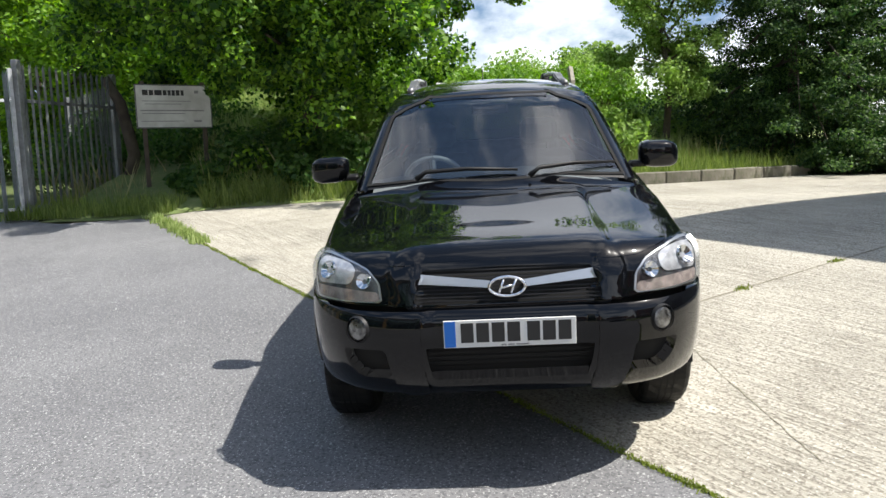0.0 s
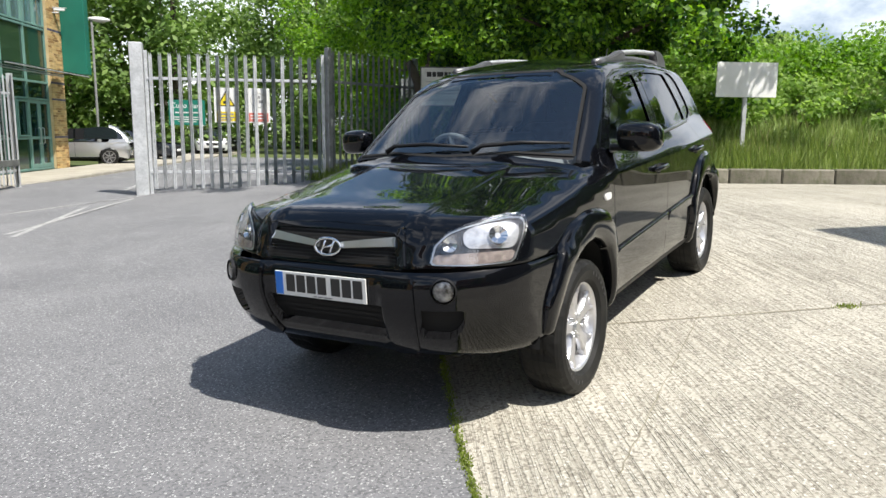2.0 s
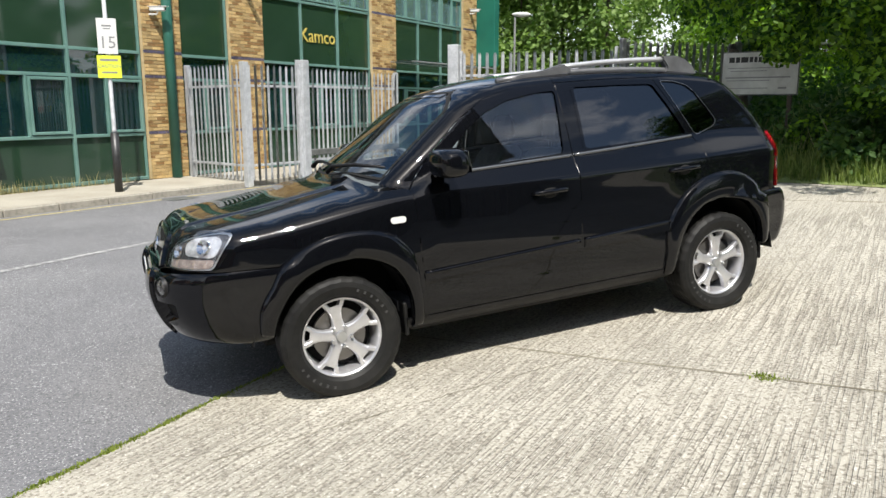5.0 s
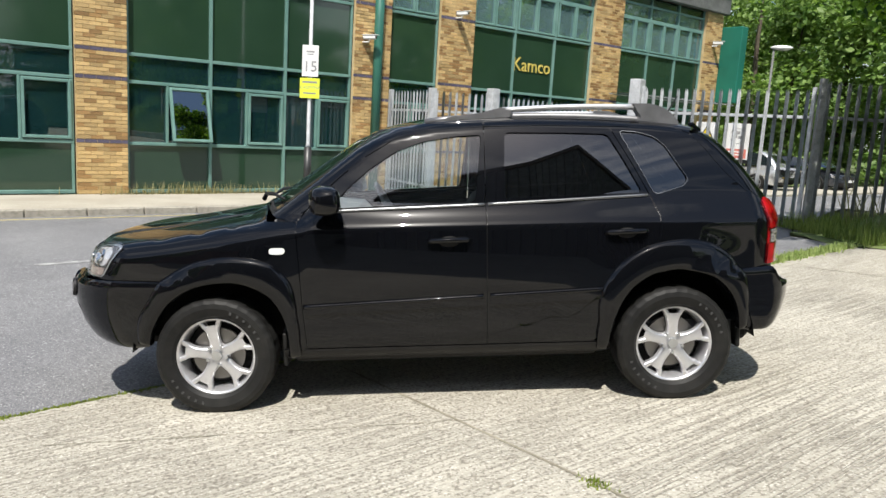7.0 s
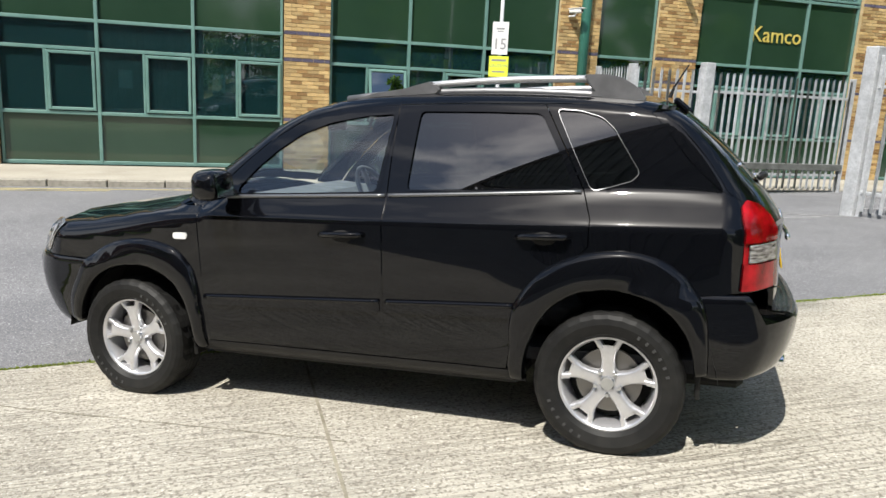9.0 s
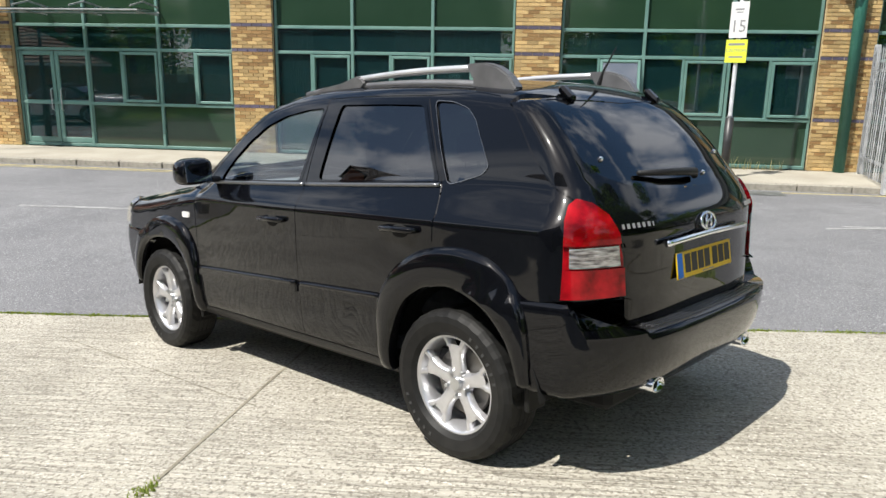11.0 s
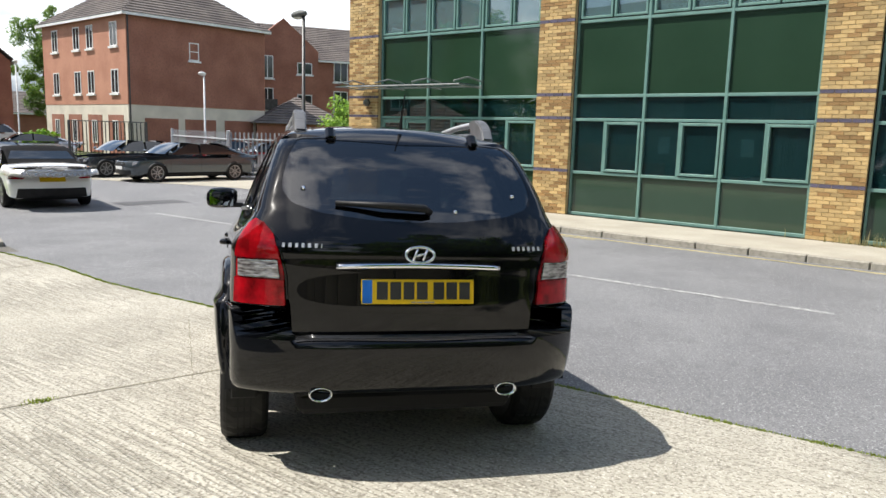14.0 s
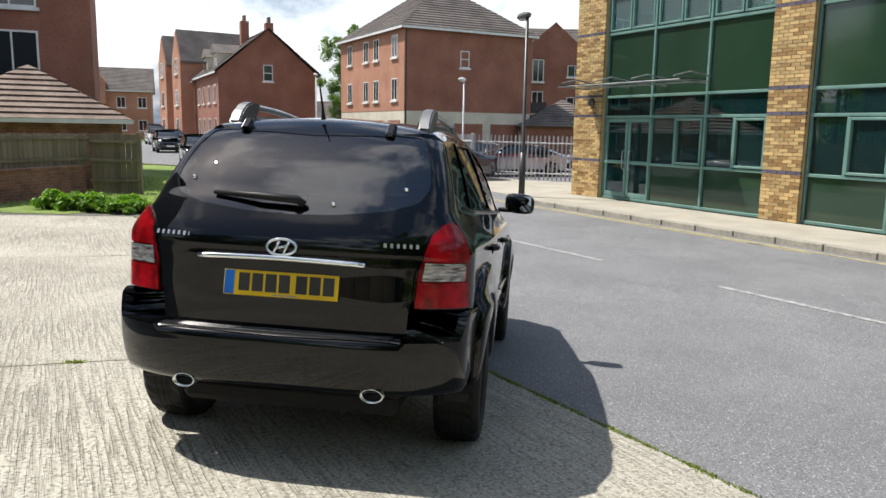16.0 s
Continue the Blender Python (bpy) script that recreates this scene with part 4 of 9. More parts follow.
# tailgate and rear glass
gs = round_place(GATE_SIDE)
gside = [(p[1] - 0.005, p[2]) for p in gs]
gate_outline = gside + [(0.565, 0.80), (0.555, 0.672)] + [(-0.555, 0.672), (-0.565, 0.80)] + [(-y, z) for y, z in gside[::-1]] + [(-0.3, 1.585), (0.0, 1.592), (0.3, 1.585)]
rg_half = [(0.525, 1.562), (0.575, 1.47), (0.60, 1.375), (0.605, 1.315), (0.565, 1.252), (0.44, 1.211), (0.2, 1.183)]
rg = soft_loop(rg_half + [(0.0, 1.177)] + [(-y, z) for y, z in rg_half[::-1]] + [(0.0, 1.582)], 2)
gate = panel("tailgate", gate_outline, aft_place, M["paint_black"], car, "black tailgate with a recessed plate panel", holes=[rg], thick=0.02, step=0.018, edge=0.01)
ge = [q for q in GATE_SIDE if q[1] > 0.83]
for m in (False, True):
    panel("gate_edge", [(x - 0.006, z) for x, z in ge] + [(x - 0.085, z) for x, z in ge[::-1]], round_place, M["paint_black"], gate, mirror=m, lift=-0.003, step=0.02, edge=0.012, thick=0.015)
panel("rear_window", [(y * 1.02, 1.36 + (z - 1.36) * 1.03) for y, z in rg], aft_place, M["privacy_glass"], gate, "dark rear window glass", lift=-0.003)

# lamps that wrap the corners
head = soft_loop([(2.192, 0.812), (2.168, 0.89), (2.112, 0.936), (2.045, 0.958), (1.95, 0.976), (1.86, 0.983), (1.80, 0.976), (1.808, 0.945), (1.835, 0.90), (1.882, 0.81), (2.03, 0.806)], 1)
tail_o = [(-1.83, 0.80), (-1.836, 0.907), (-1.838, 1.0), (-1.842, 1.095), (-1.858, 1.15), (-1.887, 1.172), (-1.94, 1.156), (-1.998, 1.112), (-2.036, 1.045), (-2.058, 0.94), (-2.066, 0.80)]


def clipped(loop, z0, z1):
    return [(x, min(max(z, z0), z1)) for x, z in resample(loop, 0.01) if z0 - 0.006 <= z <= z1 + 0.006]


for m in (False, True):
    sgn = -1 if m else 1
    lamp = panel("headlamp", head, round_place, M["lamp_dark"], car, "clear headlamp with chrome reflectors and amber indicator", mirror=m, lift=-0.02 + 0.022, step=0.03)
    panel("bezel", head, round_place, M["satin"], lamp, "grey surround", mirror=m, lift=0.006, holes=[[(1.99 + (s - 1.99) * 0.955, 0.895 + (z - 0.895) * 0.93) for s, z in head]], step=0.03)
    panel("main_reflector", soft_loop([(2.052, 0.876), (2.062, 0.93), (2.02, 0.956), (1.94, 0.966), (1.868, 0.968), (1.838, 0.945), (1.848, 0.915), (1.876, 0.868)], 2), round_place, M["lamp_bowl"], lamp, "bright D-shaped reflector", mirror=m, lift=0.007, step=0.03)
    for s0, z0, rr in ((1.93, 0.92, 0.042), (2.108, 0.892, 0.034)):
        cpt = round_place([(s0, z0)])[0]
        nrm = gradient(body, cpt[None])[0]
        bm = bmesh.new()
        base = Vector((cpt[0], cpt[1] * sgn, cpt[2]))
        nv = Vector((nrm[0], nrm[1] * sgn, nrm[2]))
        q = nv.to_track_quat("Z", "Y").to_matrix().to_4x4()
        for r0, r1, h0, h1 in ((rr, rr * 0.93, 0.004, 0.014), (rr * 0.93, rr * 0.3, 0.014, -0.0)):
            ring = [[bm.verts.new(Matrix.Translation(base) @ q @ Vector((r * math.cos(a), r * math.sin(a), hh + 0.006))) for a in [2 * math.pi * k / 24 for k in range(24)]] for r, hh in ((r0, h0), (r1, h1))]
            for k in range(24):
                bm.faces.new((ring[0][k], ring[0][(k + 1) % 24], ring[1][(k + 1) % 24], ring[1][k]))
        part("reflector", bm, M["chrome"], lamp, "chrome reflector bowl", smooth=True)
    panel("indicator", soft_loop([(2.182, 0.815), (2.172, 0.852), (2.03, 0.858), (1.872, 0.86), (1.89, 0.818), (2.03, 0.812)], 1), round_place, M["amber_lens"], lamp, "pale amber indicator strip", mirror=m, lift=0.008)
    panel("lens", head, round_place, M["lamp_glass"], lamp, "clear lens", mirror=m, lift=0.024, thick=0.022, step=0.03)
    tl = panel("tail_lamp", clipped(tail_o, 0.80, 1.2), round_place, M["red_lens"], car, "red tail lamp with a clear reversing band", mirror=m, lift=0.004, thick=0.02)
    panel("red_lens", clipped(tail_o, 1.004, 1.2), round_place, M["red_lens"], tl, mirror=m, lift=0.013, thick=0.01)
    panel("red_lens", clipped(tail_o, 0.80, 0.914), round_place, M["red_lens"], tl, mirror=m, lift=0.013, thick=0.01)
    panel("reversing_lens", [(-1.858, 0.92), (-1.858, 0.996), (-2.034, 0.999), (-2.042, 0.92)], round_place, M["clear_lens"], tl, "clear ribbed reversing lens", mirror=m, lift=0.012, thick=0.01)
    panel("side_repeater", soft_loop([(0.984, 0.925), (0.897, 0.925), (0.897, 0.96), (0.984, 0.96)], 2), round_place, M["interior_white"], car, "clear oval side repeater", mirror=m, lift=0.008, thick=0.01, edge=0.01, step=0.015)

# bumpers
FB = 2 * S_END
fb_side = [(s_of(1.585, 0.87), 0.782), (1.8, 0.792), (2.05, 0.797), (2.3, 0.797), (S_END, 0.797)]
fb_low = [(S_END, 0.40), (2.2, 0.40), (1.95, 0.405), (1.73, 0.40)]
fb_arch = arch(AXLE, 0.012, 10, 44, 5)
left_half = fb_low[1:] + fb_arch + fb_side[:-1]
fb = left_half + [(FB - s, z) for s, z in left_half[::-1]]
gr = [(S_END - 0.30, 0.495), (S_END + 0.30, 0.495), (S_END + 0.30, 0.65), (S_END - 0.30, 0.65)]
si = soft_loop([(2.245, 0.512), (2.12, 0.505), (2.082, 0.56), (2.078, 0.638), (2.245, 0.645)], 1)
front_bumper = panel("front_bumper", fb, round_place, M["paint_black"], car, "black front bumper with fog lamps", holes=[gr, si, [(FB - s, z) for s, z in si]], f=bumpers, thick=0.05)
panel("lower_grille", [(S_END - 0.31, 0.485), (S_END + 0.31, 0.485), (S_END + 0.31, 0.66), (S_END - 0.31, 0.66)], round_place, M["shade_black"], front_bumper, "black lower grille mesh", f=bumpers, lift=-0.05)
for m in (False, True):
    panel("air_intake", si, round_place, M["shade_black"], front_bumper, mirror=m, f=bumpers, lift=-0.045)
    c0 = round_place([(2.15, 0.725)], bumpers)[0]
    n0 = gradient(bumpers, c0[None])[0]
    sgn = -1 if m else 1
    q = Matrix.Translation((c0[0], c0[1] * sgn, c0[2])) @ Vector((n0[0], n0[1] * sgn, n0[2])).to_track_quat("Z", "Y").to_matrix().to_4x4()
    bm = bmesh.new()
    bmesh.ops.create_cone(bm, segments=24, radius1=0.056, radius2=0.05, depth=0.014, cap_ends=False, matrix=q @ Matrix.Translation((0, 0, 0.004)))
    fog = part("fog_lamp", bm, M["plastic_black"], front_bumper, "round fog lamp", smooth=True)
    bm = bmesh.new()
    bmesh.ops.create_uvsphere(bm, u_segments=20, v_segments=10, radius=0.047, matrix=q @ Matrix.Diagonal((1, 1, 0.25, 1)))
    part("lens", bm, M["fog_lens"], fog, "clear domed lens", smooth=True)
    panel("bumper_rib", soft_loop([(S_END - 0.43, 0.43), (S_END - 0.325, 0.43), (S_END - 0.315, 0.62), (S_END - 0.315, 0.79), (S_END - 0.425, 0.79)], 1), round_place, M["paint_black"], front_bumper, mirror=m, f=bumpers, lift=0.016, thick=0.03, edge=0.012)
for k in range(5):
    z = 0.515 + 0.028 * k
    panel("slat", [(S_END - 0.295, z), (S_END + 0.295, z), (S_END + 0.295, z + 0.008), (S_END - 0.295, z + 0.008)], round_place, M["shade_black"], front_bumper, f=bumpers, lift=-0.046, edge=0.03)
rb_side = [(-s_of(1.66, 0.87), 0.775), (-1.8, 0.785), (-2.04, 0.785), (-s_of(2.08, 0.60), 0.784), (-s_of(2.08, 0.582), 0.765), (-s_of(2.08, 0.555), 0.69), (-s_of(2.09, 0.535), 0.66), (-2.4, 0.66), (-S_END, 0.66)]
rb_low = [(-2.2, 0.41), (-1.95, 0.41), (-1.75, 0.41)]
rb_arch = arch(-AXLE, 0.012, 168, 132, 5)
lh = rb_low + rb_arch + rb_side[:-1]
rb = lh + [(-FB - s, z) for s, z in lh[::-1]]
rear_bumper = panel("rear_bumper", rb, round_place, M["paint_black"], car, "black rear bumper with a ribbed step", f=bumpers, thick=0.05, step=0.02, edge=0.01)
step_outline = [(-1.99, 0.55), (-1.99, -0.55), (-2.09, -0.545), (-2.108, -0.4), (-2.12, -0.2), (-2.124, 0.0), (-2.12, 0.2), (-2.108, 0.4), (-2.09, 0.545)]
bstep = panel("bumper_step", step_outline, top_place, M["step_plastic"], rear_bumper, "ribbed black plastic step", f=bumpers, lift=0.003, step=0.02, edge=0.02)
for k in range(5):
    line = [(-2.098 + 0.021 * k + 0.03 * (abs(y) / 0.5) ** 3, y) for y in np.linspace(-0.5, 0.5, 21)]
    rp = top_place(line, bumpers)
    part("rib", tube([(p[0], p[1], p[2] + 0.003) for p in rp], 0.0045, 6), M["step_plastic"], bstep, smooth=True)

for m in (False, True):
    panel("bumper_corner", [(-1.72, 0.585), (-1.72, 0.81), (-1.84, 0.78), (-1.92, 0.725), (-1.985, 0.655), (-2.03, 0.585)], top_place, M["paint_black"], rear_bumper, f=bumpers, lift=0.001, step=0.009, edge=0.008, mirror=m)

# arch flares, swept round each wheel opening
def shell(x, y, z):
    return np.minimum(body(x, y, z), bumpers(x, y, z))


def arch_flare(xc, a0, a1, mirror, thin):
    prof = ((0.0, -0.03), (0.02, 0.012), (0.07, 0.026), (0.16, 0.033), (0.45, 0.035), (0.78, 0.031), (0.90, 0.024), (0.97, 0.010), (1.0, -0.006))
    bm = bmesh.new()
    rows = []
    for k in range(73):
        deg = a0 + (a1 - a0) * k / 72
        a = radians(deg)
        ri, ro = arch_radius(xc, deg, False) - 0.006, arch_radius(xc, deg, True)
        sz = [(s_of(xc + (ri + (ro - ri) * u) * math.cos(a), 0.87), max(0.335, WHEEL_Z + (ri + (ro - ri) * u) * math.sin(a))) for u, o in prof]
        p = round_place(sz, shell)
        n = gradient(body, p)
        n[:, 2] *= 0.3
        p = p + n * np.array([o * (float(step01(-0.25, 0.16, abs(k - thin) / 72)) if o > 0 else 1.0) for u, o in prof])[:, None]
        rows.append([bm.verts.new((q[0], -q[1] if mirror else q[1], q[2])) for q in p])
    for r0, r1 in zip(rows, rows[1:]):
        for j in range(len(prof) - 1):
            bm.faces.new((r0[j], r0[j + 1], r1[j + 1], r1[j]))
    bm.faces.new(rows[0])
    bm.faces.new(rows[-1][::-1])
    bmesh.ops.recalc_face_normals(bm, faces=bm.faces)
    return part("arch_flare", bm, M["paint_black"], car, "black wheel arch flare", smooth=True)


for m in (False, True):
    arch_flare(AXLE, 12, 188, m, 0)
    arch_flare(-AXLE, -8, 168, m, 72)

# inner shell and wheel housings, shade put in as near-black; dark floor
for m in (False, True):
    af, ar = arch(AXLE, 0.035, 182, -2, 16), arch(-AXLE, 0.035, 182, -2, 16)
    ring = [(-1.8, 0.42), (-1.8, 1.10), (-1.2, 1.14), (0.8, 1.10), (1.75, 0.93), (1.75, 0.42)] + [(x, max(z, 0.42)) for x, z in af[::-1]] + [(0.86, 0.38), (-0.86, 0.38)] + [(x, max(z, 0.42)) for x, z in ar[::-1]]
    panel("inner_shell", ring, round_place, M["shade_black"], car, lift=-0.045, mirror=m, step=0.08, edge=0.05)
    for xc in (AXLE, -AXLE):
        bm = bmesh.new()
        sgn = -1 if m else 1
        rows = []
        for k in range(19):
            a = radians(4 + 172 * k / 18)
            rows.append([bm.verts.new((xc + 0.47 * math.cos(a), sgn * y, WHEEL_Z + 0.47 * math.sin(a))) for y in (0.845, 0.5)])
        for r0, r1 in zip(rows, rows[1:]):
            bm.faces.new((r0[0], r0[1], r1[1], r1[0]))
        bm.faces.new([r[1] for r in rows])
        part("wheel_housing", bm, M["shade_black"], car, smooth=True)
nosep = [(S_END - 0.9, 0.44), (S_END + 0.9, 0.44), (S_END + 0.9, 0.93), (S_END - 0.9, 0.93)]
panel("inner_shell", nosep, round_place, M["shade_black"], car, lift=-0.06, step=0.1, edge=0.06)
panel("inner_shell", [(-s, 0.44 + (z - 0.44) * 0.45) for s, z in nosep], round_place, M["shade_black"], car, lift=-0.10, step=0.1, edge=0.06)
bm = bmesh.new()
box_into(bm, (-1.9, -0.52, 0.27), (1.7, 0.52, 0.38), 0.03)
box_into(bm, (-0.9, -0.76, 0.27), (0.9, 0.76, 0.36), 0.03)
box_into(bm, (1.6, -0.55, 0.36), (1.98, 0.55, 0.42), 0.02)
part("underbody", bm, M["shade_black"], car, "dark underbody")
for y in (0.45, -0.45):
    for xc in (AXLE, -AXLE):
        part("axle", tube([(xc, 0, 0.33), (xc, 1.6 * y, 0.335)], 0.035), M["shade_black"], car)

# grille with its bar and oval badge
grille = panel("grille", [(S_END - 0.375, 0.80), (S_END + 0.375, 0.80), (S_END + 0.37, 0.942), (S_END, 0.95), (S_END - 0.37, 0.942)], round_place, M["shade_black"], car, "black grille with a chrome bar", lift=0.003)
gl_o = soft_loop([(S_END - 0.395, 0.79), (S_END + 0.395, 0.79), (S_END + 0.39, 0.955), (S_END, 0.962), (S_END - 0.39, 0.955)], 2)
gl_i = soft_loop([(S_END - 0.368, 0.804), (S_END + 0.368, 0.804), (S_END + 0.362, 0.935), (S_END, 0.942), (S_END - 0.362, 0.935)], 2)
panel("grille_frame", gl_o, round_place, M["paint_black"], grille, holes=[gl_i], lift=0.016, thick=0.02)
for k in range(9):
    z = 0.815 + 0.0142 * k
    panel("slat", [(S_END - 0.36, z), (S_END + 0.36, z), (S_END + 0.36, z + 0.005), (S_END - 0.36, z + 0.005)], round_place, M["plastic_black"], grille, lift=0.009, edge=0.04)
for sg in (1, -1):
    panel("chrome_bar", [(S_END + sg * a, z) for a, z in ((0.07, 0.862), (0.20, 0.872), (0.365, 0.884), (0.362, 0.918), (0.2, 0.903), (0.07, 0.888))], round_place, M["satin"], grille, "bright satin bar", lift=0.022, thick=0.015, edge=0.015)


def oval_badge(name, m, rx, ry, parent):
    """A plain bright ring with a slanting cross stroke."""
    bm = bmesh.new()
    pts = [m @ Vector((rx * math.cos(a), ry * math.sin(a), 0)) for a in [2 * math.pi * k / 32 for k in range(33)]]
    tube_into(bm, pts, 0.007, 8, False)
    for sx in (-1, 1):
        tube_into(bm, [m @ Vector((sx * rx * 0.34 - 0.01, -ry * 0.72, 0)), m @ Vector((sx * rx * 0.34 + 0.012, ry * 0.72, 0.002))], 0.006, 8)
    tube_into(bm, [m @ Vector((-rx * 0.3, -0.006, 0)), m @ Vector((rx * 0.3, 0.006, 0))], 0.006, 8)
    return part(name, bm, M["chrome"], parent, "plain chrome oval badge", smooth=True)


def face_place(p, n):
    """x to the viewer's right, y up, z out of the shell."""
    n = Vector(n).normalized()
    x = Vector((0, 0, 1)).cross(n).normalized()
    y = n.cross(x)
    return Matrix(((x.x, y.x, n.x, p[0]), (x.y, y.y, n.y, p[1]), (x.z, y.z, n.z, p[2]), (0, 0, 0, 1)))


fb_mid = round_place([(S_END, 0.873)])[0]
oval_badge("badge", face_place(Vector(fb_mid) + Vector((0.03, 0, 0)), (1, 0, 0.25)), 0.072, 0.038, grille)
rb_mid = aft_place([(0, 1.035)])[0]
oval_badge("badge", face_place(Vector(rb_mid) + Vector((-0.012, 0, 0)), (-1, 0, 0.25)), 0.066, 0.036, gate)


def bars(name, widths, height_, gap, m, mat, parent, depth=0.003):
    """Lettering that is not spelt out, as plain bars."""
    x = -(sum(widths) + gap * (len(widths) - 1)) / 2
    for w in widths:
        bm = box((x, -height_ / 2, 0), (x + w, height_ / 2, depth))
        x += w + gap
        bm.transform(m)
        part(name, bm, mat, parent)


def number_plate(m, face, label):
    bm = bmesh.new()
    box_into(bm, (-0.26, -0.0555, -0.004), (0.26, 0.0555, 0.003), 0.002)
    bm.transform(m)
    pl = part("number_plate", bm, face, car, label)
    bm = bmesh.new()
    box_into(bm, (-0.256, -0.052, 0.003), (-0.212, 0.052, 0.0045))
    bm.transform(m)
    part("blue_band", bm, M["plate_blue"], pl, "blue band")
    bars("plate_mark", [0.05] * 4, 0.079, 0.011, m @ Matrix.Translation((-0.075, 0.004, 0.003)), M["sign_black"], pl, 0.0015)
    bars("plate_mark", [0.05] * 3, 0.079, 0.011, m @ Matrix.Translation((0.155, 0.004, 0.003)), M["sign_black"], pl, 0.0015)
    bars("plate_small_print", [0.02, 0.026, 0.05], 0.006, 0.006, m @ Matrix.Translation((0.02, -0.048, 0.003)), M["sign_text"], pl, 0.001)
    return pl


number_plate(face_place((2.238, 0.0, 0.708), (1, 0, 0.03)), M["plate_white"], "white front plate with a blue band")
RP = aft_place([(0, 0.87)])[0]
number_plate(face_place((RP[0] - 0.008, 0.0, 0.868), (-1, 0, 0.12)), M["plate_yellow"], "yellow rear plate with a blue band")
# chrome strip over the rear plate, and the lettering bars
cs_ = aft_place([(0.375 - 0.75 * k / 24, 0.979 + 0.008 * (1 - (k / 12 - 1) ** 2)) for k in range(25)])
part("chrome_strip", tube([(p[0] - 0.026, p[1], p[2]) for p in cs_], 0.0125, 12), M["chrome"], gate, "bright chrome strip", smooth=True)
for y0, wd in ((0.52, [0.02, 0.022, 0.02, 0.02, 0.022, 0.022, 0.006]), (-0.52, [0.022, 0.02, 0.02, 0.02, 0.02, 0.02])):
    p0 = aft_place([(y0, 1.067)])[0]
    n0 = gradient(body, p0[None])[0]
    bars("badge_lettering", [0.62 * w_ for w_ in wd], 0.019, 0.0155, face_place(Vector(p0) + Vector(n0) * 0.001, n0), M["badge_silver"], gate)
# rear wiper, glass studs, exhausts
w0, w1 = (Vector(p) for p in aft_place([(-0.065, 1.222), (0.37, 1.256)]))
bm = bmesh.new()
tube_into(bm, [w0 + Vector((-0.014, 0, 0)), w0 + Vector((-0.028, 0.03, 0.02)), (w0 + w1) / 2 + Vector((-0.04, 0, 0.012)), w1 + Vector((-0.018, 0, 0))], [0.016, 0.019, 0.016, 0.011], 8)
part("rear_wiper", bm, M["plastic_black"], gate, "black rear wiper arm", smooth=True)
for y, z in ((0.51, 1.318), (-0.50, 1.31), (-0.19, 1.229), (0.365, 1.578), (-0.365, 1.578)):
    p0 = Vector(aft_place([(y, z)])[0])
    bm = bmesh.new()
    if z > 1.5:
        box_into(bm, (-0.025, -0.045, -0.004), (0.025, 0.045, 0.03), 0.012)
        bm.transform(face_place(p0, (-1, 0, 1.1)))
        part("glass_hinge", bm, M["paint_black"], gate)
    else:
        bmesh.ops.create_uvsphere(bm, u_segments=10, v_segments=6, radius=0.011, matrix=Matrix.Translation(p0))
        part("glass_stud", bm, M["chrome"], gate)
for y in (0.43, -0.43):
    bm = bmesh.new()
    seg = 24
    rings = []
    for x, k in ((-1.80, 0.85), (-2.068, 0.9), (-2.073, 0.81), (-2.03, 0.77)):
        rings.append([bm.verts.new((x, y + 0.058 * k * math.cos(a), 0.412 + 0.036 * k * math.sin(a))) for a in [2 * math.pi * j / seg for j in range(seg)]])
    for r0, r1 in zip(rings, rings[1:]):
        for j in range(seg):
            bm.faces.new((r0[j], r0[(j + 1) % seg], r1[(j + 1) % seg], r1[j]))
    tip = part("exhaust_tip", bm, M["chrome"], car, "oval chrome exhaust tip", smooth=True)
    part("bore", prism([(y + 0.043 * math.cos(a), 0.412 + 0.027 * math.sin(a)) for a in [2 * math.pi * j / 20 for j in range(20)]], -2.045, -2.035, Matrix(((0, 0, 1, 0), (1, 0, 0, 0), (0, 1, 0, 0), (0, 0, 0, 1)))), M["shade_black"], tip)
    part("silencer", box((-1.9, y - 0.1, 0.35), (-1.75, y + 0.1, 0.46), 0.02), M["shade_black"], car)
# roof rails
RAIL_Y = 0.50


def zt(x):
    return float(top_place([(x, RAIL_Y)])[0][2])


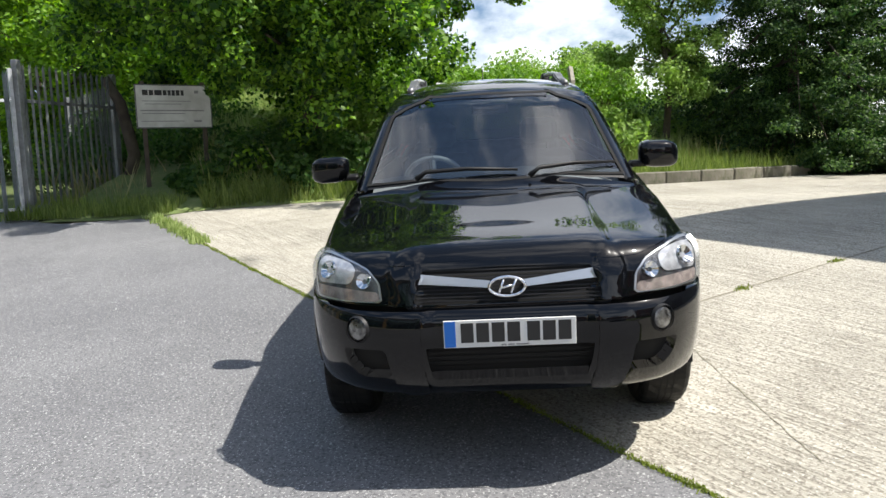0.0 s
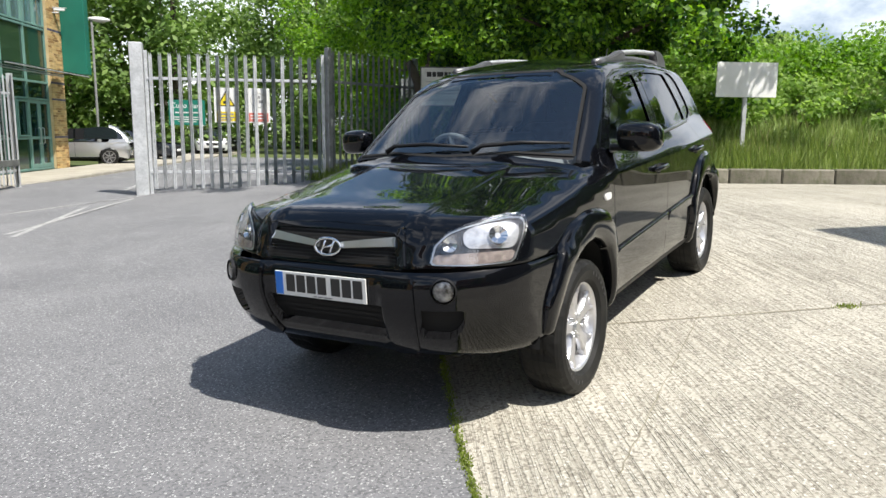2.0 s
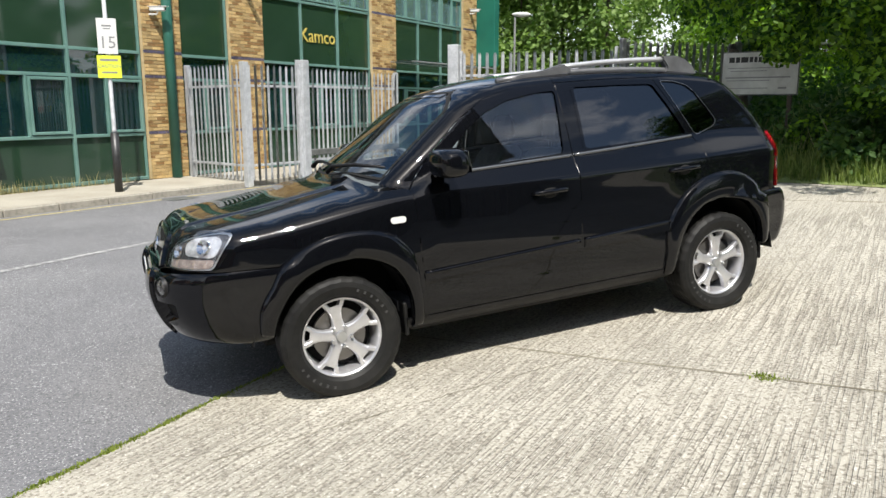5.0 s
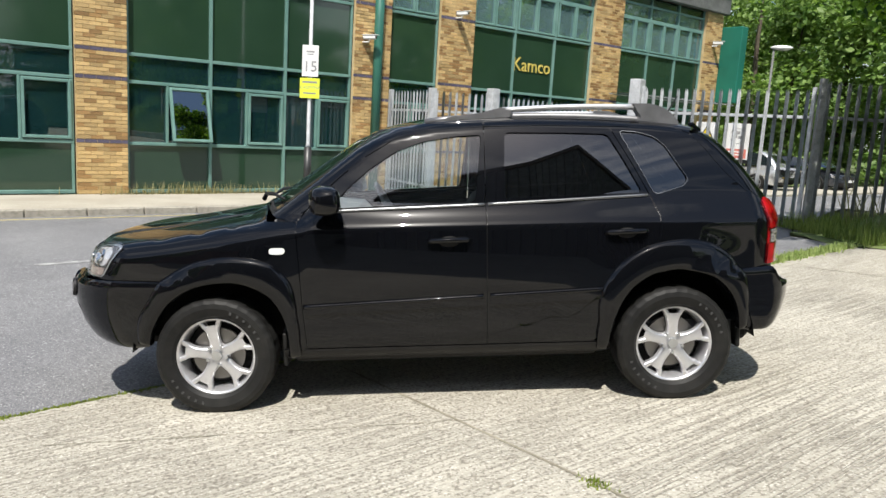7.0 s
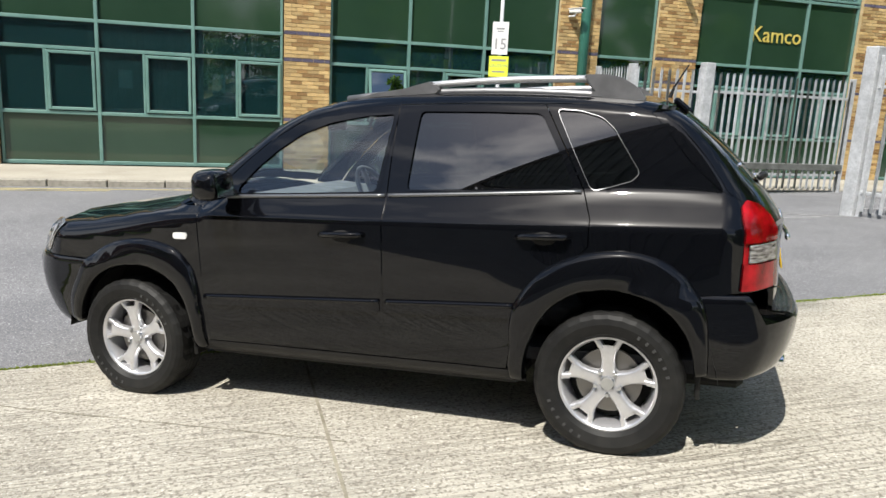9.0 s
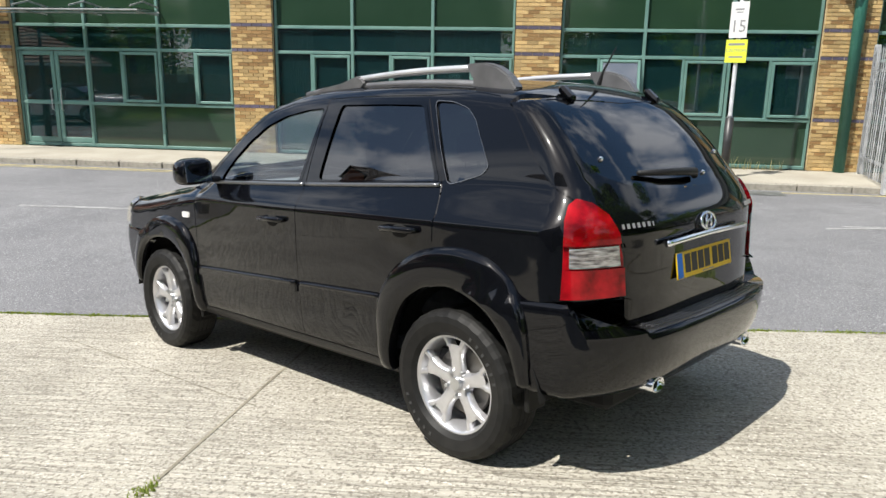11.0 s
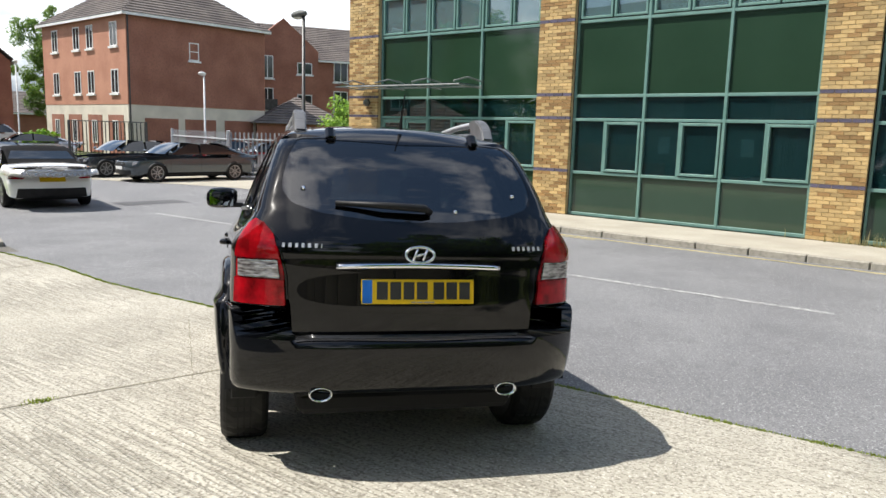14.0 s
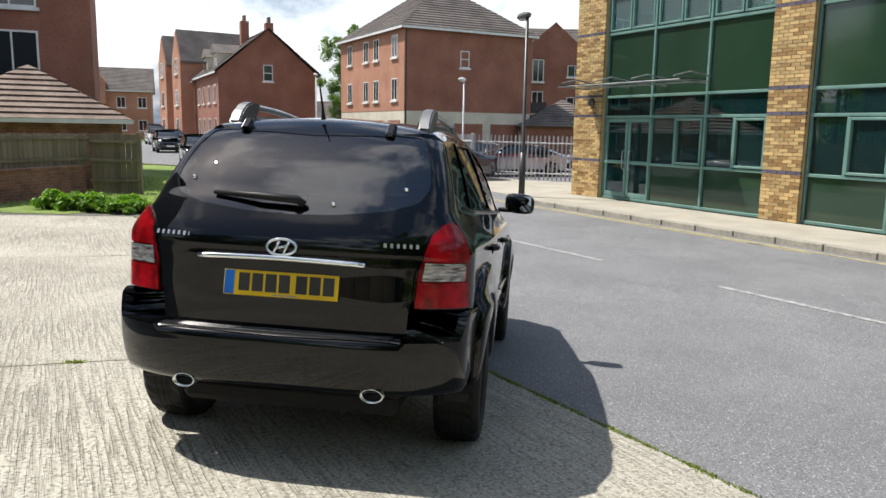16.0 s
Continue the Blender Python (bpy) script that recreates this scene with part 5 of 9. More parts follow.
for sg in (1, -1):
    ys = sg * RAIL_Y
    rail = None
    fore_foot = [(0.09, zt(0.09) - 0.012), (-0.10, zt(-0.10) - 0.012), (-0.40, zt(-0.40) - 0.012), (-0.43, zt(-0.43) + 0.016), (-0.40, 1.712), (-0.366, 1.726), (-0.30, 1.712), (-0.23, 1.695), (-0.05, zt(-0.05) + 0.016)]
    aft_foot = [(-1.135, 1.735), (-1.15, 1.70), (-1.18, zt(-1.18) + 0.02), (-1.16, zt(-1.16) - 0.012), (-1.42, zt(-1.42) - 0.012), (-1.425, zt(-1.425) + 0.004), (-1.38, 1.672), (-1.32, 1.712), (-1.25, 1.733)]
    for prof in (fore_foot, aft_foot):
        bm = bmesh.new()
        place = Matrix(((1, 0, 0, 0), (0, 0, 1, ys), (0, 1, 0, 0), (0, 0, 0, 1)))
        prism_into(bm, prof, -0.03, 0.03, place)
        bmesh.ops.recalc_face_normals(bm, faces=bm.faces)
        bmesh.ops.bevel(bm, geom=bm.edges[:], offset=0.008, segments=2, affect="EDGES")
        ob_ = part("rail_foot" if rail else "roof_rail", bm, M["rail_foot"], rail or car, "" if rail else "satin silver roof rail on two grey feet")
        rail = rail or ob_
    bm = bmesh.new()
    tube_into(bm, [(-0.35 - 0.82 * k / 10, ys, 1.708 + 0.010 * math.sin(math.pi * k / 10) + 0.006 * k / 10) for k in range(11)], 0.017, 10)
    bm.transform(Matrix.Translation((0, ys, 0)) @ Matrix.Diagonal((1, 1.35, 1, 1)) @ Matrix.Translation((0, -ys, 0)))
    part("bar", bm, M["rail_silver"], rail, "satin silver bar", smooth=True)
    # base strip along the roof
    part("roof_strip", tube([(0.10 - 1.5 * k / 12, ys, zt(0.10 - 1.5 * k / 12) + 0.002) for k in range(13)], 0.022, 6), M["rail_foot"], rail, smooth=True)
# aerial
part("aerial", tube([(-1.50, 0.0, zt(-1.5) + 0.045), (-1.52, 0.0, zt(-1.5) + 0.10), (-1.59, 0.0, zt(-1.5) + 0.21)], [0.012, 0.006, 0.0035], 6), M["plastic_black"], car, "short black roof aerial")
# mirrors, handles, wipers
for sg in (1, -1):
    bm = bmesh.new()
    bmesh.ops.create_uvsphere(bm, u_segments=24, v_segments=14, radius=1.0)
    for v in bm.verts:
        x, y, z = v.co
        e = lambda c: math.copysign(abs(c) ** 0.62, c)
        v.co = (0.655 + 0.085 * e(x) - 0.02 * y, sg * (0.955 + 0.115 * e(y)), 1.225 + 0.078 * e(z) - 0.008 * y)
    mir = part("door_mirror", bm, M["paint_black"], car, "black door mirror", smooth=True)
    bm = bmesh.new()
    box_into(bm, (0.575, sg * 0.87, 1.165), (0.578, sg * 1.045, 1.285), 0.001)
    bm.transform(Matrix.Translation((0.577, sg * 0.957, 1.225)) @ Matrix.Rotation(radians(9), 4, "Y") @ Matrix.Rotation(radians(sg * 8), 4, "Z") @ Matrix.Translation((-0.577, -sg * 0.957, -1.225)))
    part("mirror_glass", bm, M["mirror_silver"], mir, "mirror glass")
    part("mirror_arm", box((0.61, sg * 0.79, 1.155), (0.70, sg * 0.90, 1.19), 0.012), M["plastic_black"], mir)
    for x, z in ((-0.02, 0.983), (-1.02, 1.009)):
        p0 = round_place([(x, z)])[0]
        bm = bmesh.new()
        tube_into(bm, [(x + 0.12, sg * (p0[1] + 0.0), z - 0.004), (x + 0.095, sg * (p0[1] + 0.026), z), (x - 0.095, sg * (p0[1] + 0.028), z + 0.004), (x - 0.12, sg * (p0[1]), z + 0.003)], [0.012, 0.0145, 0.0145, 0.012], 8)
        hd = part("door_handle", bm, M["paint_black"], car, smooth=True)
        bm = bmesh.new()
        bmesh.ops.create_uvsphere(bm, u_segments=16, v_segments=8, radius=1.0, matrix=Matrix.Translation((x, sg * (p0[1] - 0.002), z - 0.008)) @ Matrix.Diagonal((0.06, 0.008, 0.032, 1)))
        part("handle_recess", bm, M["shade_black"], hd, smooth=True)
for y0, y1 in ((-0.42, 0.12), (0.18, 0.66)):
    a0, b0 = Vector(fore_place([(y0, 1.19)])[0]), Vector(fore_place([(y1, 1.205)])[0])
    bm = bmesh.new()
    tube_into(bm, [a0 + Vector((0.06, 0, 0.0)), a0 + Vector((0.035, 0.05, 0.035)), (a0 + b0) / 2 + Vector((0.03, 0, 0.035)), b0 + Vector((0.012, 0, 0.012))], [0.016, 0.012, 0.011, 0.007], 8)
    part("windscreen_wiper", bm, M["plastic_black"], car, "black windscreen wiper", smooth=True)

# cabin: dashboard, wheel, seats
bm = bmesh.new()
prism_into(bm, [(0.98, 1.10), (0.78, 1.135), (0.55, 1.11), (0.47, 1.02), (0.47, 0.75), (0.98, 0.75)], -0.68, 0.68, Matrix(((1, 0, 0, 0), (0, 0, 1, 0), (0, 1, 0, 0), (0, 0, 0, 1))))
bmesh.ops.recalc_face_normals(bm, faces=bm.faces)
part("dashboard", bm, M["trim_grey"], car, "dark grey dashboard")
bm = bmesh.new()
sw = Matrix.Translation((0.36, -0.36, 1.08)) @ Matrix.Rotation(radians(-62), 4, "Y")
tube_into(bm, [sw @ Vector((0.185 * math.cos(a), 0.185 * math.sin(a), 0)) for a in [2 * math.pi * k / 28 for k in range(29)]], 0.015, 8, False)
for a in (0.0, 2.1, 4.2):
    tube_into(bm, [sw @ Vector((0, 0, -0.02)), sw @ Vector((0.18 * math.cos(a), 0.18 * math.sin(a), 0))], 0.018, 6)
bmesh.ops.create_uvsphere(bm, u_segments=12, v_segments=8, radius=0.06, matrix=sw @ Matrix.Diagonal((1, 1, 0.5, 1)))
part("steering_wheel", bm, M["trim_grey"], car, "dark steering wheel", smooth=True)


def seat_mesh(w):
    bm = bmesh.new()
    box_into(bm, (-0.26, -w, 0.50), (0.26, w, 0.66), 0.05)
    vs = box_into(bm, (-0.09, -w, 0.60), (0.07, w, 1.20), 0.05)
    for v in bm.verts:
        if v.co.z > 0.7:
            v.co.x -= (v.co.z - 0.6) * 0.33 + 0.16
        elif v.co.x < -0.1 and v.co.z > 0.59:
            v.co.x -= 0.05
    return bm


for y in (0.36, -0.36):
    bm = seat_mesh(0.25)
    bm.transform(Matrix.Translation((0.02, y, 0)))
    st = part("front_seat", bm, M["seat_cloth"], car, "dark cloth front seat", smooth=False)
    bm = bmesh.new()
    box_into(bm, (-0.42, y - 0.13, 1.24), (-0.33, y + 0.13, 1.42), 0.04)
    tube_into(bm, [(-0.37, y - 0.06, 1.15), (-0.375, y - 0.06, 1.26)], 0.008, 6)
    tube_into(bm, [(-0.37, y + 0.06, 1.15), (-0.375, y + 0.06, 1.26)], 0.008, 6)
    part("headrest", bm, M["seat_cloth"], st)
bm = seat_mesh(0.62)
bm.transform(Matrix.Translation((-0.85, 0, 0.02)))
part("rear_seat", bm, M["seat_cloth"], car, "dark cloth rear bench seat")
part("cabin_floor", box((-1.85, -0.74, 0.40), (0.95, 0.74, 0.46)), M["seat_cloth"], car)
part("inner_mirror", box((0.42, -0.11, 1.49), (0.445, 0.11, 1.55), 0.008), M["plastic_black"], car)


def wheel(m):
    """Tyre with shoulder blocks, five-spoke alloy, disc and nuts; its face looks along +y."""
    w = new("wheel")
    w.parent = car
    w.matrix_local = m
    R = 0.338
    bm = bmesh.new()
    prof = [(0.212, 0.06), (0.222, 0.085), (0.24, 0.105), (0.285, 0.117), (0.312, 0.112), (0.328, 0.098), (R - 0.002, 0.085), (R, 0.05), (R, 0.0)]
    prof = prof + [(r, -y) for r, y in prof[-2::-1]]
    seg = 64
    rings = []
    for k in range(seg):
        a = 2 * math.pi * k / seg
        c = []
        for r, y in prof:
            rr = r - (0.003 if (k % 2 and 0.3 < r < R and abs(y) > 0.06) else 0) - (0.008 if r >= R and abs(y) < 0.052 and k % 4 == 0 else 0)
            c.append(bm.verts.new((rr * math.cos(a), y, rr * math.sin(a))))
        rings.append(c)
    for k in range(seg):
        r0, r1 = rings[k], rings[(k + 1) % seg]
        for j in range(len(prof) - 1):
            bm.faces.new((r0[j], r1[j], r1[j + 1], r0[j + 1]))
    bmesh.ops.recalc_face_normals(bm, faces=bm.faces)
    tyre = part("tyre", bm, M["rubber"], w, "black road tyre", smooth=False)
    for y in (0.03, -0.03, 0.0):
        bm = bmesh.new()
        rr = []
        for k in range(48):
            a = 2 * math.pi * k / 48
            rr.append([bm.verts.new(((R + 0.0012) * math.cos(a), y + d, (R + 0.0012) * math.sin(a))) for d in (-0.004, 0.004)])
        for k in range(48):
            bm.faces.new((rr[k][0], rr[(k + 1) % 48][0], rr[(k + 1) % 48][1], rr[k][1]))
        part("tread_groove", bm, M["shade_black"], tyre)
    # raised maker's marks on the sidewall, as plain bars
    for k in range(12):
        a = radians((30 if k < 6 else 205) + 9 * (k % 6))
        bm = box((-0.006, 0, -0.008), (0.006, 0.002, 0.008))
        bm.transform(Matrix.Rotation(-a, 4, "Y") @ Matrix.Translation((0.0, 0.1155, 0.272)))
        part("sidewall_mark", bm, M["tyre_mark"], tyre)
    # rim barrel
    bm = bmesh.new()
    prof = [(0.222, 0.070), (0.226, 0.083), (0.216, 0.085), (0.208, 0.070), (0.198, 0.04), (0.192, -0.05), (0.2, -0.1), (0.216, -0.105)]
    rings = [[bm.verts.new((r * math.cos(2 * math.pi * k / 48), y, r * math.sin(2 * math.pi * k / 48))) for r, y in prof] for k in range(48)]
    for k in range(48):
        r0, r1 = rings[k], rings[(k + 1) % 48]
        for j in range(len(prof) - 1):
            bm.faces.new((r0[j], r1[j], r1[j + 1], r0[j + 1]))
    rim = part("rim", bm, M["alloy"], w, "silver five-spoke alloy rim", smooth=True)
    for k in range(5):
        a = math.pi / 2 + 2 * math.pi * k / 5
        turn = Matrix.Rotation(-a + math.pi / 2, 4, "Y")
        bm = bmesh.new()
        arms = [[(0.03, 0, 0.036, 0.084), (0.06, 0, 0.031, 0.090), (0.10, 0, 0.027, 0.095), (0.135, 0, 0.031, 0.098), (0.158, 0, 0.040, 0.099), (0.178, 0, 0.050, 0.099)]]
        arms += [[(0.165, sd * 0.032, 0.016, 0.0985), (0.185, sd * 0.043, 0.014, 0.100), (0.202, sd * 0.054, 0.017, 0.102), (0.214, sd * 0.060, 0.024, 0.100)] for sd in (-1, 1)]
        for arm in arms:
            rows = []
            for r, xc, half, y in ((r, xc, half, y - 0.03) for r, xc, half, y in arm):
                g = 0.006 if xc == 0 and r > 0.06 else 0.0
                rows.append([bm.verts.new((xc + x * half, y + dy, r)) for x, dy in ((-1.12, -0.035), (-1.0, -0.006), (-0.7, 0.0), (0.0, -g), (0.7, 0.0), (1.0, -0.006), (1.12, -0.035))])
            for r0, r1 in zip(rows, rows[1:]):
                for j in range(6):
                    bm.faces.new((r0[j], r0[j + 1], r1[j + 1], r1[j]))
        bm.transform(turn)
        bmesh.ops.recalc_face_normals(bm, faces=bm.faces)
        part("spoke", bm, M["alloy"], rim, smooth=True)
        bm = bmesh.new()
        aa = a + math.pi / 5
        bmesh.ops.create_cone(bm, segments=6, radius1=0.011, radius2=0.009, depth=0.03, cap_ends=True, matrix=Matrix.Translation((0.057 * math.cos(aa), 0.058, 0.057 * math.sin(aa))) @ Matrix.Rotation(radians(-90), 4, "X"))
        part("wheel_nut", bm, M["satin"], rim)
    bm = bmesh.new()
    bmesh.ops.create_cone(bm, segments=32, radius1=0.07, radius2=0.05, depth=0.03, cap_ends=True, matrix=Matrix.Translation((0, 0.038, 0)) @ Matrix.Rotation(radians(-90), 4, "X"))
    part("hub", bm, M["alloy"], rim, smooth=False)
    bm = bmesh.new()
    bmesh.ops.create_cone(bm, segments=24, radius1=0.032, radius2=0.028, depth=0.02, cap_ends=True, matrix=Matrix.Translation((0, 0.062, 0)) @ Matrix.Rotation(radians(-90), 4, "X"))
    part("centre_cap", bm, M["satin"], rim)
    bm = bmesh.new()
    bmesh.ops.create_cone(bm, segments=32, radius1=0.15, radius2=0.15, depth=0.02, cap_ends=True, matrix=Matrix.Rotation(radians(-90), 4, "X"))
    part("brake_disc", bm, M["disc"], w)
    bm = bmesh.new()
    bmesh.ops.create_cone(bm, segments=32, radius1=0.19, radius2=0.19, depth=0.02, cap_ends=True, matrix=Matrix.Translation((0, -0.05, 0)) @ Matrix.Rotation(radians(-90), 4, "X"))
    part("back_plate", bm, M["shade_black"], w)
    return w


for x in (AXLE, -AXLE):
    for sg in (1, -1):
        wheel(pose(x, sg * (0.772 if x > 0 else 0.757), WHEEL_Z, 0, 0, 0 if sg > 0 else 180) @ pose(0, 0, 0, 0, 8 if x > 0 else 0, 0))
# mud flaps
for sg in (1, -1):
    for x in (0.93, -1.70):
        part("mud_flap", box((x - 0.012, sg * 0.70, 0.27 if x > 0 else 0.31), (x + 0.012, sg * 0.82, 0.46), 0.006), M["rubber"], car, "black mud flap")

# ---------------------------------------------------------------- road marks, kerbs, pavement
def strip(a, b, half, lift, name, mat, label, category, step=0.5):
    a, b = Vector((*a, 0)), Vector((*b, 0))
    d = (b - a).normalized()
    n = Vector((-d.y, d.x, 0)) * half
    outline = [flat(p) for p in (a - n, b - n, b + n, a + n)]
    return laid(name, outline, step, mat, lift, label, category)


CL_A, CL_D = Vector((4.45, -3.43, 0)), Vector((-0.781, -0.6245, 0)).normalized()
for s0 in (-9.8, -4.9, 0.0, 6.2, 11.2, 16.0, 21.0):
    a, b = CL_A + CL_D * s0, CL_A + CL_D * (s0 + (3.6 if s0 == 0 else 2.8))
    strip(flat(a), flat(b), 0.05, 0.005, "road_mark", M["road_paint"], "worn white dash painted along the road", "road marking")
strip((-0.5, -7.62), (-3.5, -9.1), 0.05, 0.005, "road_mark", M["worn_paint"], "worn white line across the gateway", "road marking")
strip((-3.9, -9.2), (-1.0, -9.9), 0.04, 0.005, "road_mark", M["worn_paint"], "thin worn white line by the gate post", "road marking")
strip(flat(on_front(13.5, 2.45)), flat(on_front(-7.5, 2.45)), 0.045, 0.005, "yellow_line", M["yellow_paint"], "faded yellow line beside the kerb", "road marking")
strip(flat(on_front(13.5, 2.62)), flat(on_front(3.0, 2.62)), 0.035, 0.005, "yellow_line", M["yellow_paint"], "faded yellow line beside the kerb", "road marking")
# manhole lids and repair patches
c = Vector((1.4, -10.0, 0))
laid("manhole_cover", [flat(c + BU * sx * 0.3 + BN * sy * 0.22) for sx, sy in ((-1, -1), (1, -1), (1, 1), (-1, 1))], 0.3, M["galv_dark"], 0.006, "dark iron cover set in the road", "manhole cover")
for a, b, w in (((14.05, 3.75), (14.95, 2.35), 0.42), ((14.8, 1.15), (15.5, 0.2), 0.32), ((13.4, 1.5), (13.72, 0.8), 0.2)):
    strip(a, b, w, 0.005, "repair_patch", M["patch_asphalt"], "darker patch of newer asphalt", "road")

# far pavement, its kerb stones one by one
PAVE_Z = -0.065


def raised(name, outline, z, mat, label, category):
    bm = prism(outline, z - 0.3, z)
    return tagged(part(name, bm, mat), label, category, kind="structure")


raised("pavement", [flat(on_front(u, n)) for u, n in ((13.6, 0.0), (-45, 0.0), (-45, 2.06), (12.2, 2.06), (13.2, 1.7))], PAVE_Z, M["paving"], "pale concrete pavement along the building", "pavement")
APRON = [(14.7, -1.15), (15.3, -0.72), (15.95, -0.46), (16.95, -0.36), (18.0, 0.15), (19.24, 1.02), (19.95, 1.9), (21.3, 3.9), (23.2, 7.0), (26.5, 6.8), (25.6, 3.4), (24.9, 1.4), (23.6, -1.9), (22.9, -3.6), (21.5, -4.2), flat(on_front(13.4, 0.0)), flat(on_front(13.5, 1.6))]
laid("crossover", APRON, 0.8, M["paving"], 0.012, "pale worn concrete crossover sloping to the road", "pavement")
kerb = tagged(new("kerb"), "long pale concrete kerb of worn stones", "kerb", kind="structure")
bm = bmesh.new()
box_into(bm, (-0.45, -0.07, -0.2), (0.45, 0.07, 0.0), 0.015)
kerb_mesh = bpy.data.meshes.new("kerb_stone")
bm.to_mesh(kerb_mesh)
bm.free()
kerb_mesh.materials.append(M["kerbstone"])
rng = random.Random(4)


def kerb_row(points, z_of, parent, turn=0):
    for (x0, y0), (x1, y1) in zip(points, points[1:]):
        ln = math.hypot(x1 - x0, y1 - y0)
        n = max(1, round(ln / 0.915))
        ang = math.degrees(math.atan2(y1 - y0, x1 - x0))
        for k in range(n):
            f = (k + 0.5) / n
            x, y = x0 + (x1 - x0) * f, y0 + (y1 - y0) * f
            st = new("kerb_stone", kerb_mesh)
            st.parent = parent
            st.matrix_local = pose(x, y, z_of(x, y) + rng.uniform(-0.006, 0.006), 0, 0, ang + rng.uniform(-0.6, 0.6)) @ Matrix.Diagonal((ln / n / 0.915, 1, 1, 1))


kerb_row([flat(on_front(u, 2.13)) for u in (12.2, 4.0, -7.0, -20.0, -34.0)], lambda x, y: PAVE_Z + 0.003, kerb)
kerb_row([flat(on_front(12.2, 2.13)), (14.7, -1.15), (15.3, -0.72), (15.95, -0.46), (16.95, -0.36)], lambda x, y: float(height(x, y)) + 0.02, kerb)
laid("parking_court", [flat(on_front(u, n)) for u, n in ((13.6, -0.4), (13.6, -16.0), (36.0, -16.0), (36.0, 1.6), (20.0, 1.6))], 1.5, M["asphalt"], 0.008, "grey asphalt parking court behind the steel fence", "road")
# kerb between the yard and the bank behind it
bank_kerb = tagged(new("kerb"), "mossy concrete kerb at the foot of the bank", "kerb", kind="structure")
bm = bmesh.new()
box_into(bm, (-0.45, -0.09, -0.35), (0.45, 0.09, 0.24), 0.02)
tall_mesh = bpy.data.meshes.new("kerb_stone")
bm.to_mesh(tall_mesh)
bm.free()
tall_mesh.materials.append(M["kerb_mossy"])
kerb_mesh = tall_mesh
BANK = [(-6.3, -4.3), (-6.9, -2.7), (-7.55, -0.9), (-8.75, 1.3), (-10.85, 5.4), (-13.3, 9.4)]
kerb_row([(-7.3, -1.6)] + BANK[2:], lambda x, y: float(height(x, y)), bank_kerb)

# the verge's kerb and footway on the yard's far corner
laid("verge", [(10.6, 8.0), (12.6, 6.6), (14.2, 7.0), (17.8, 8.4), (24.0, 11.4), (26.8, 13.6), (28.2, 16.6), (29.5, 24), (14, 20), (9.0, 14), (9.3, 8.6)], 0.8, M["lawn"], 0.014, "short bright lawn beside the road", "grass")
laid("footway", [(6.9, 4.0), (8.3, 4.8), (14.2, 6.9), (13.0, 9.5), (9.4, 11.0), (8.2, 8.0), (7.0, 5.6)], 0.6, M["grit"], 0.004, "dark asphalt footway with a grit patch", "pavement")
verge_kerb = tagged(new("kerb"), "low pale kerb edging the lawn", "kerb", kind="structure")
bm = bmesh.new()
box_into(bm, (-0.45, -0.06, -0.2), (0.45, 0.06, 0.06), 0.012)
low_mesh = bpy.data.meshes.new("kerb_stone")
bm.to_mesh(low_mesh)
bm.free()
low_mesh.materials.append(M["kerbstone"])
kerb_mesh = low_mesh
kerb_row([(7.4, 4.42), (8.3, 4.75), (14.2, 6.82), (17.8, 8.25), (24.0, 11.25), (26.9, 13.5), (28.3, 16.6), (29.7, 24.0)], lambda x, y: float(height(x, y)) + 0.02, verge_kerb)

# ---------------------------------------------------------------- concrete joints
YD = Vector((0.824, 0.566, 0)).normalized()
YN = Vector((-YD.y, YD.x, 0))
J0 = Vector((0.33, 0.6, 0))
jt = tagged(new("yard_joints"), "dark filled joints between the yard slabs", "joint", kind="structure")
for k in (-1, 0, 1, 2):
    a = J0 + YD * (6.1 * k) + YN * (-0.62 if k != 2 else 1.5)
    b = J0 + YD * (6.1 * k) + YN * 14.0
    n = (b - a).normalized().cross(Vector((0, 0, 1))) * 0.008
    v, f = sheet([flat(p) for p in (a - n, b - n, b + n, a + n)], 0.5)
    mesh_object("joint", np.column_stack([v, height(v[:, 0], v[:, 1]) + 0.0095]), f, M["joint_fill"], jt)
for w in (4.3, 9.0):
    a, b = J0 + YN * w - YD * 9, J0 + YN * w + YD * 11
    n = YN * 0.006
    v, f = sheet([flat(p) for p in (a - n, b - n, b + n, a + n)], 0.5)
    mesh_object("joint", np.column_stack([v, height(v[:, 0], v[:, 1]) + 0.0095]), f, M["joint_fill"], jt)
rng = random.Random(8)
crack = [(2.1 - 0.06 * k, 1.305 - 0.005 * k + rng.uniform(-0.006, 0.006)) for k in range(38)]
cv, cf = [], []
for k, (x, y) in enumerate(crack):
    w = 0.0015 + 0.002 * rng.random()
    cv += [(x, y - w, float(height(x, y)) + 0.0096), (x, y + w, float(height(x, y)) + 0.0096)]
    if k:
        cf.append((2 * k - 2, 2 * k, 2 * k + 1, 2 * k - 1))
mesh_object("crack", cv, cf, M["joint_fill"], jt)

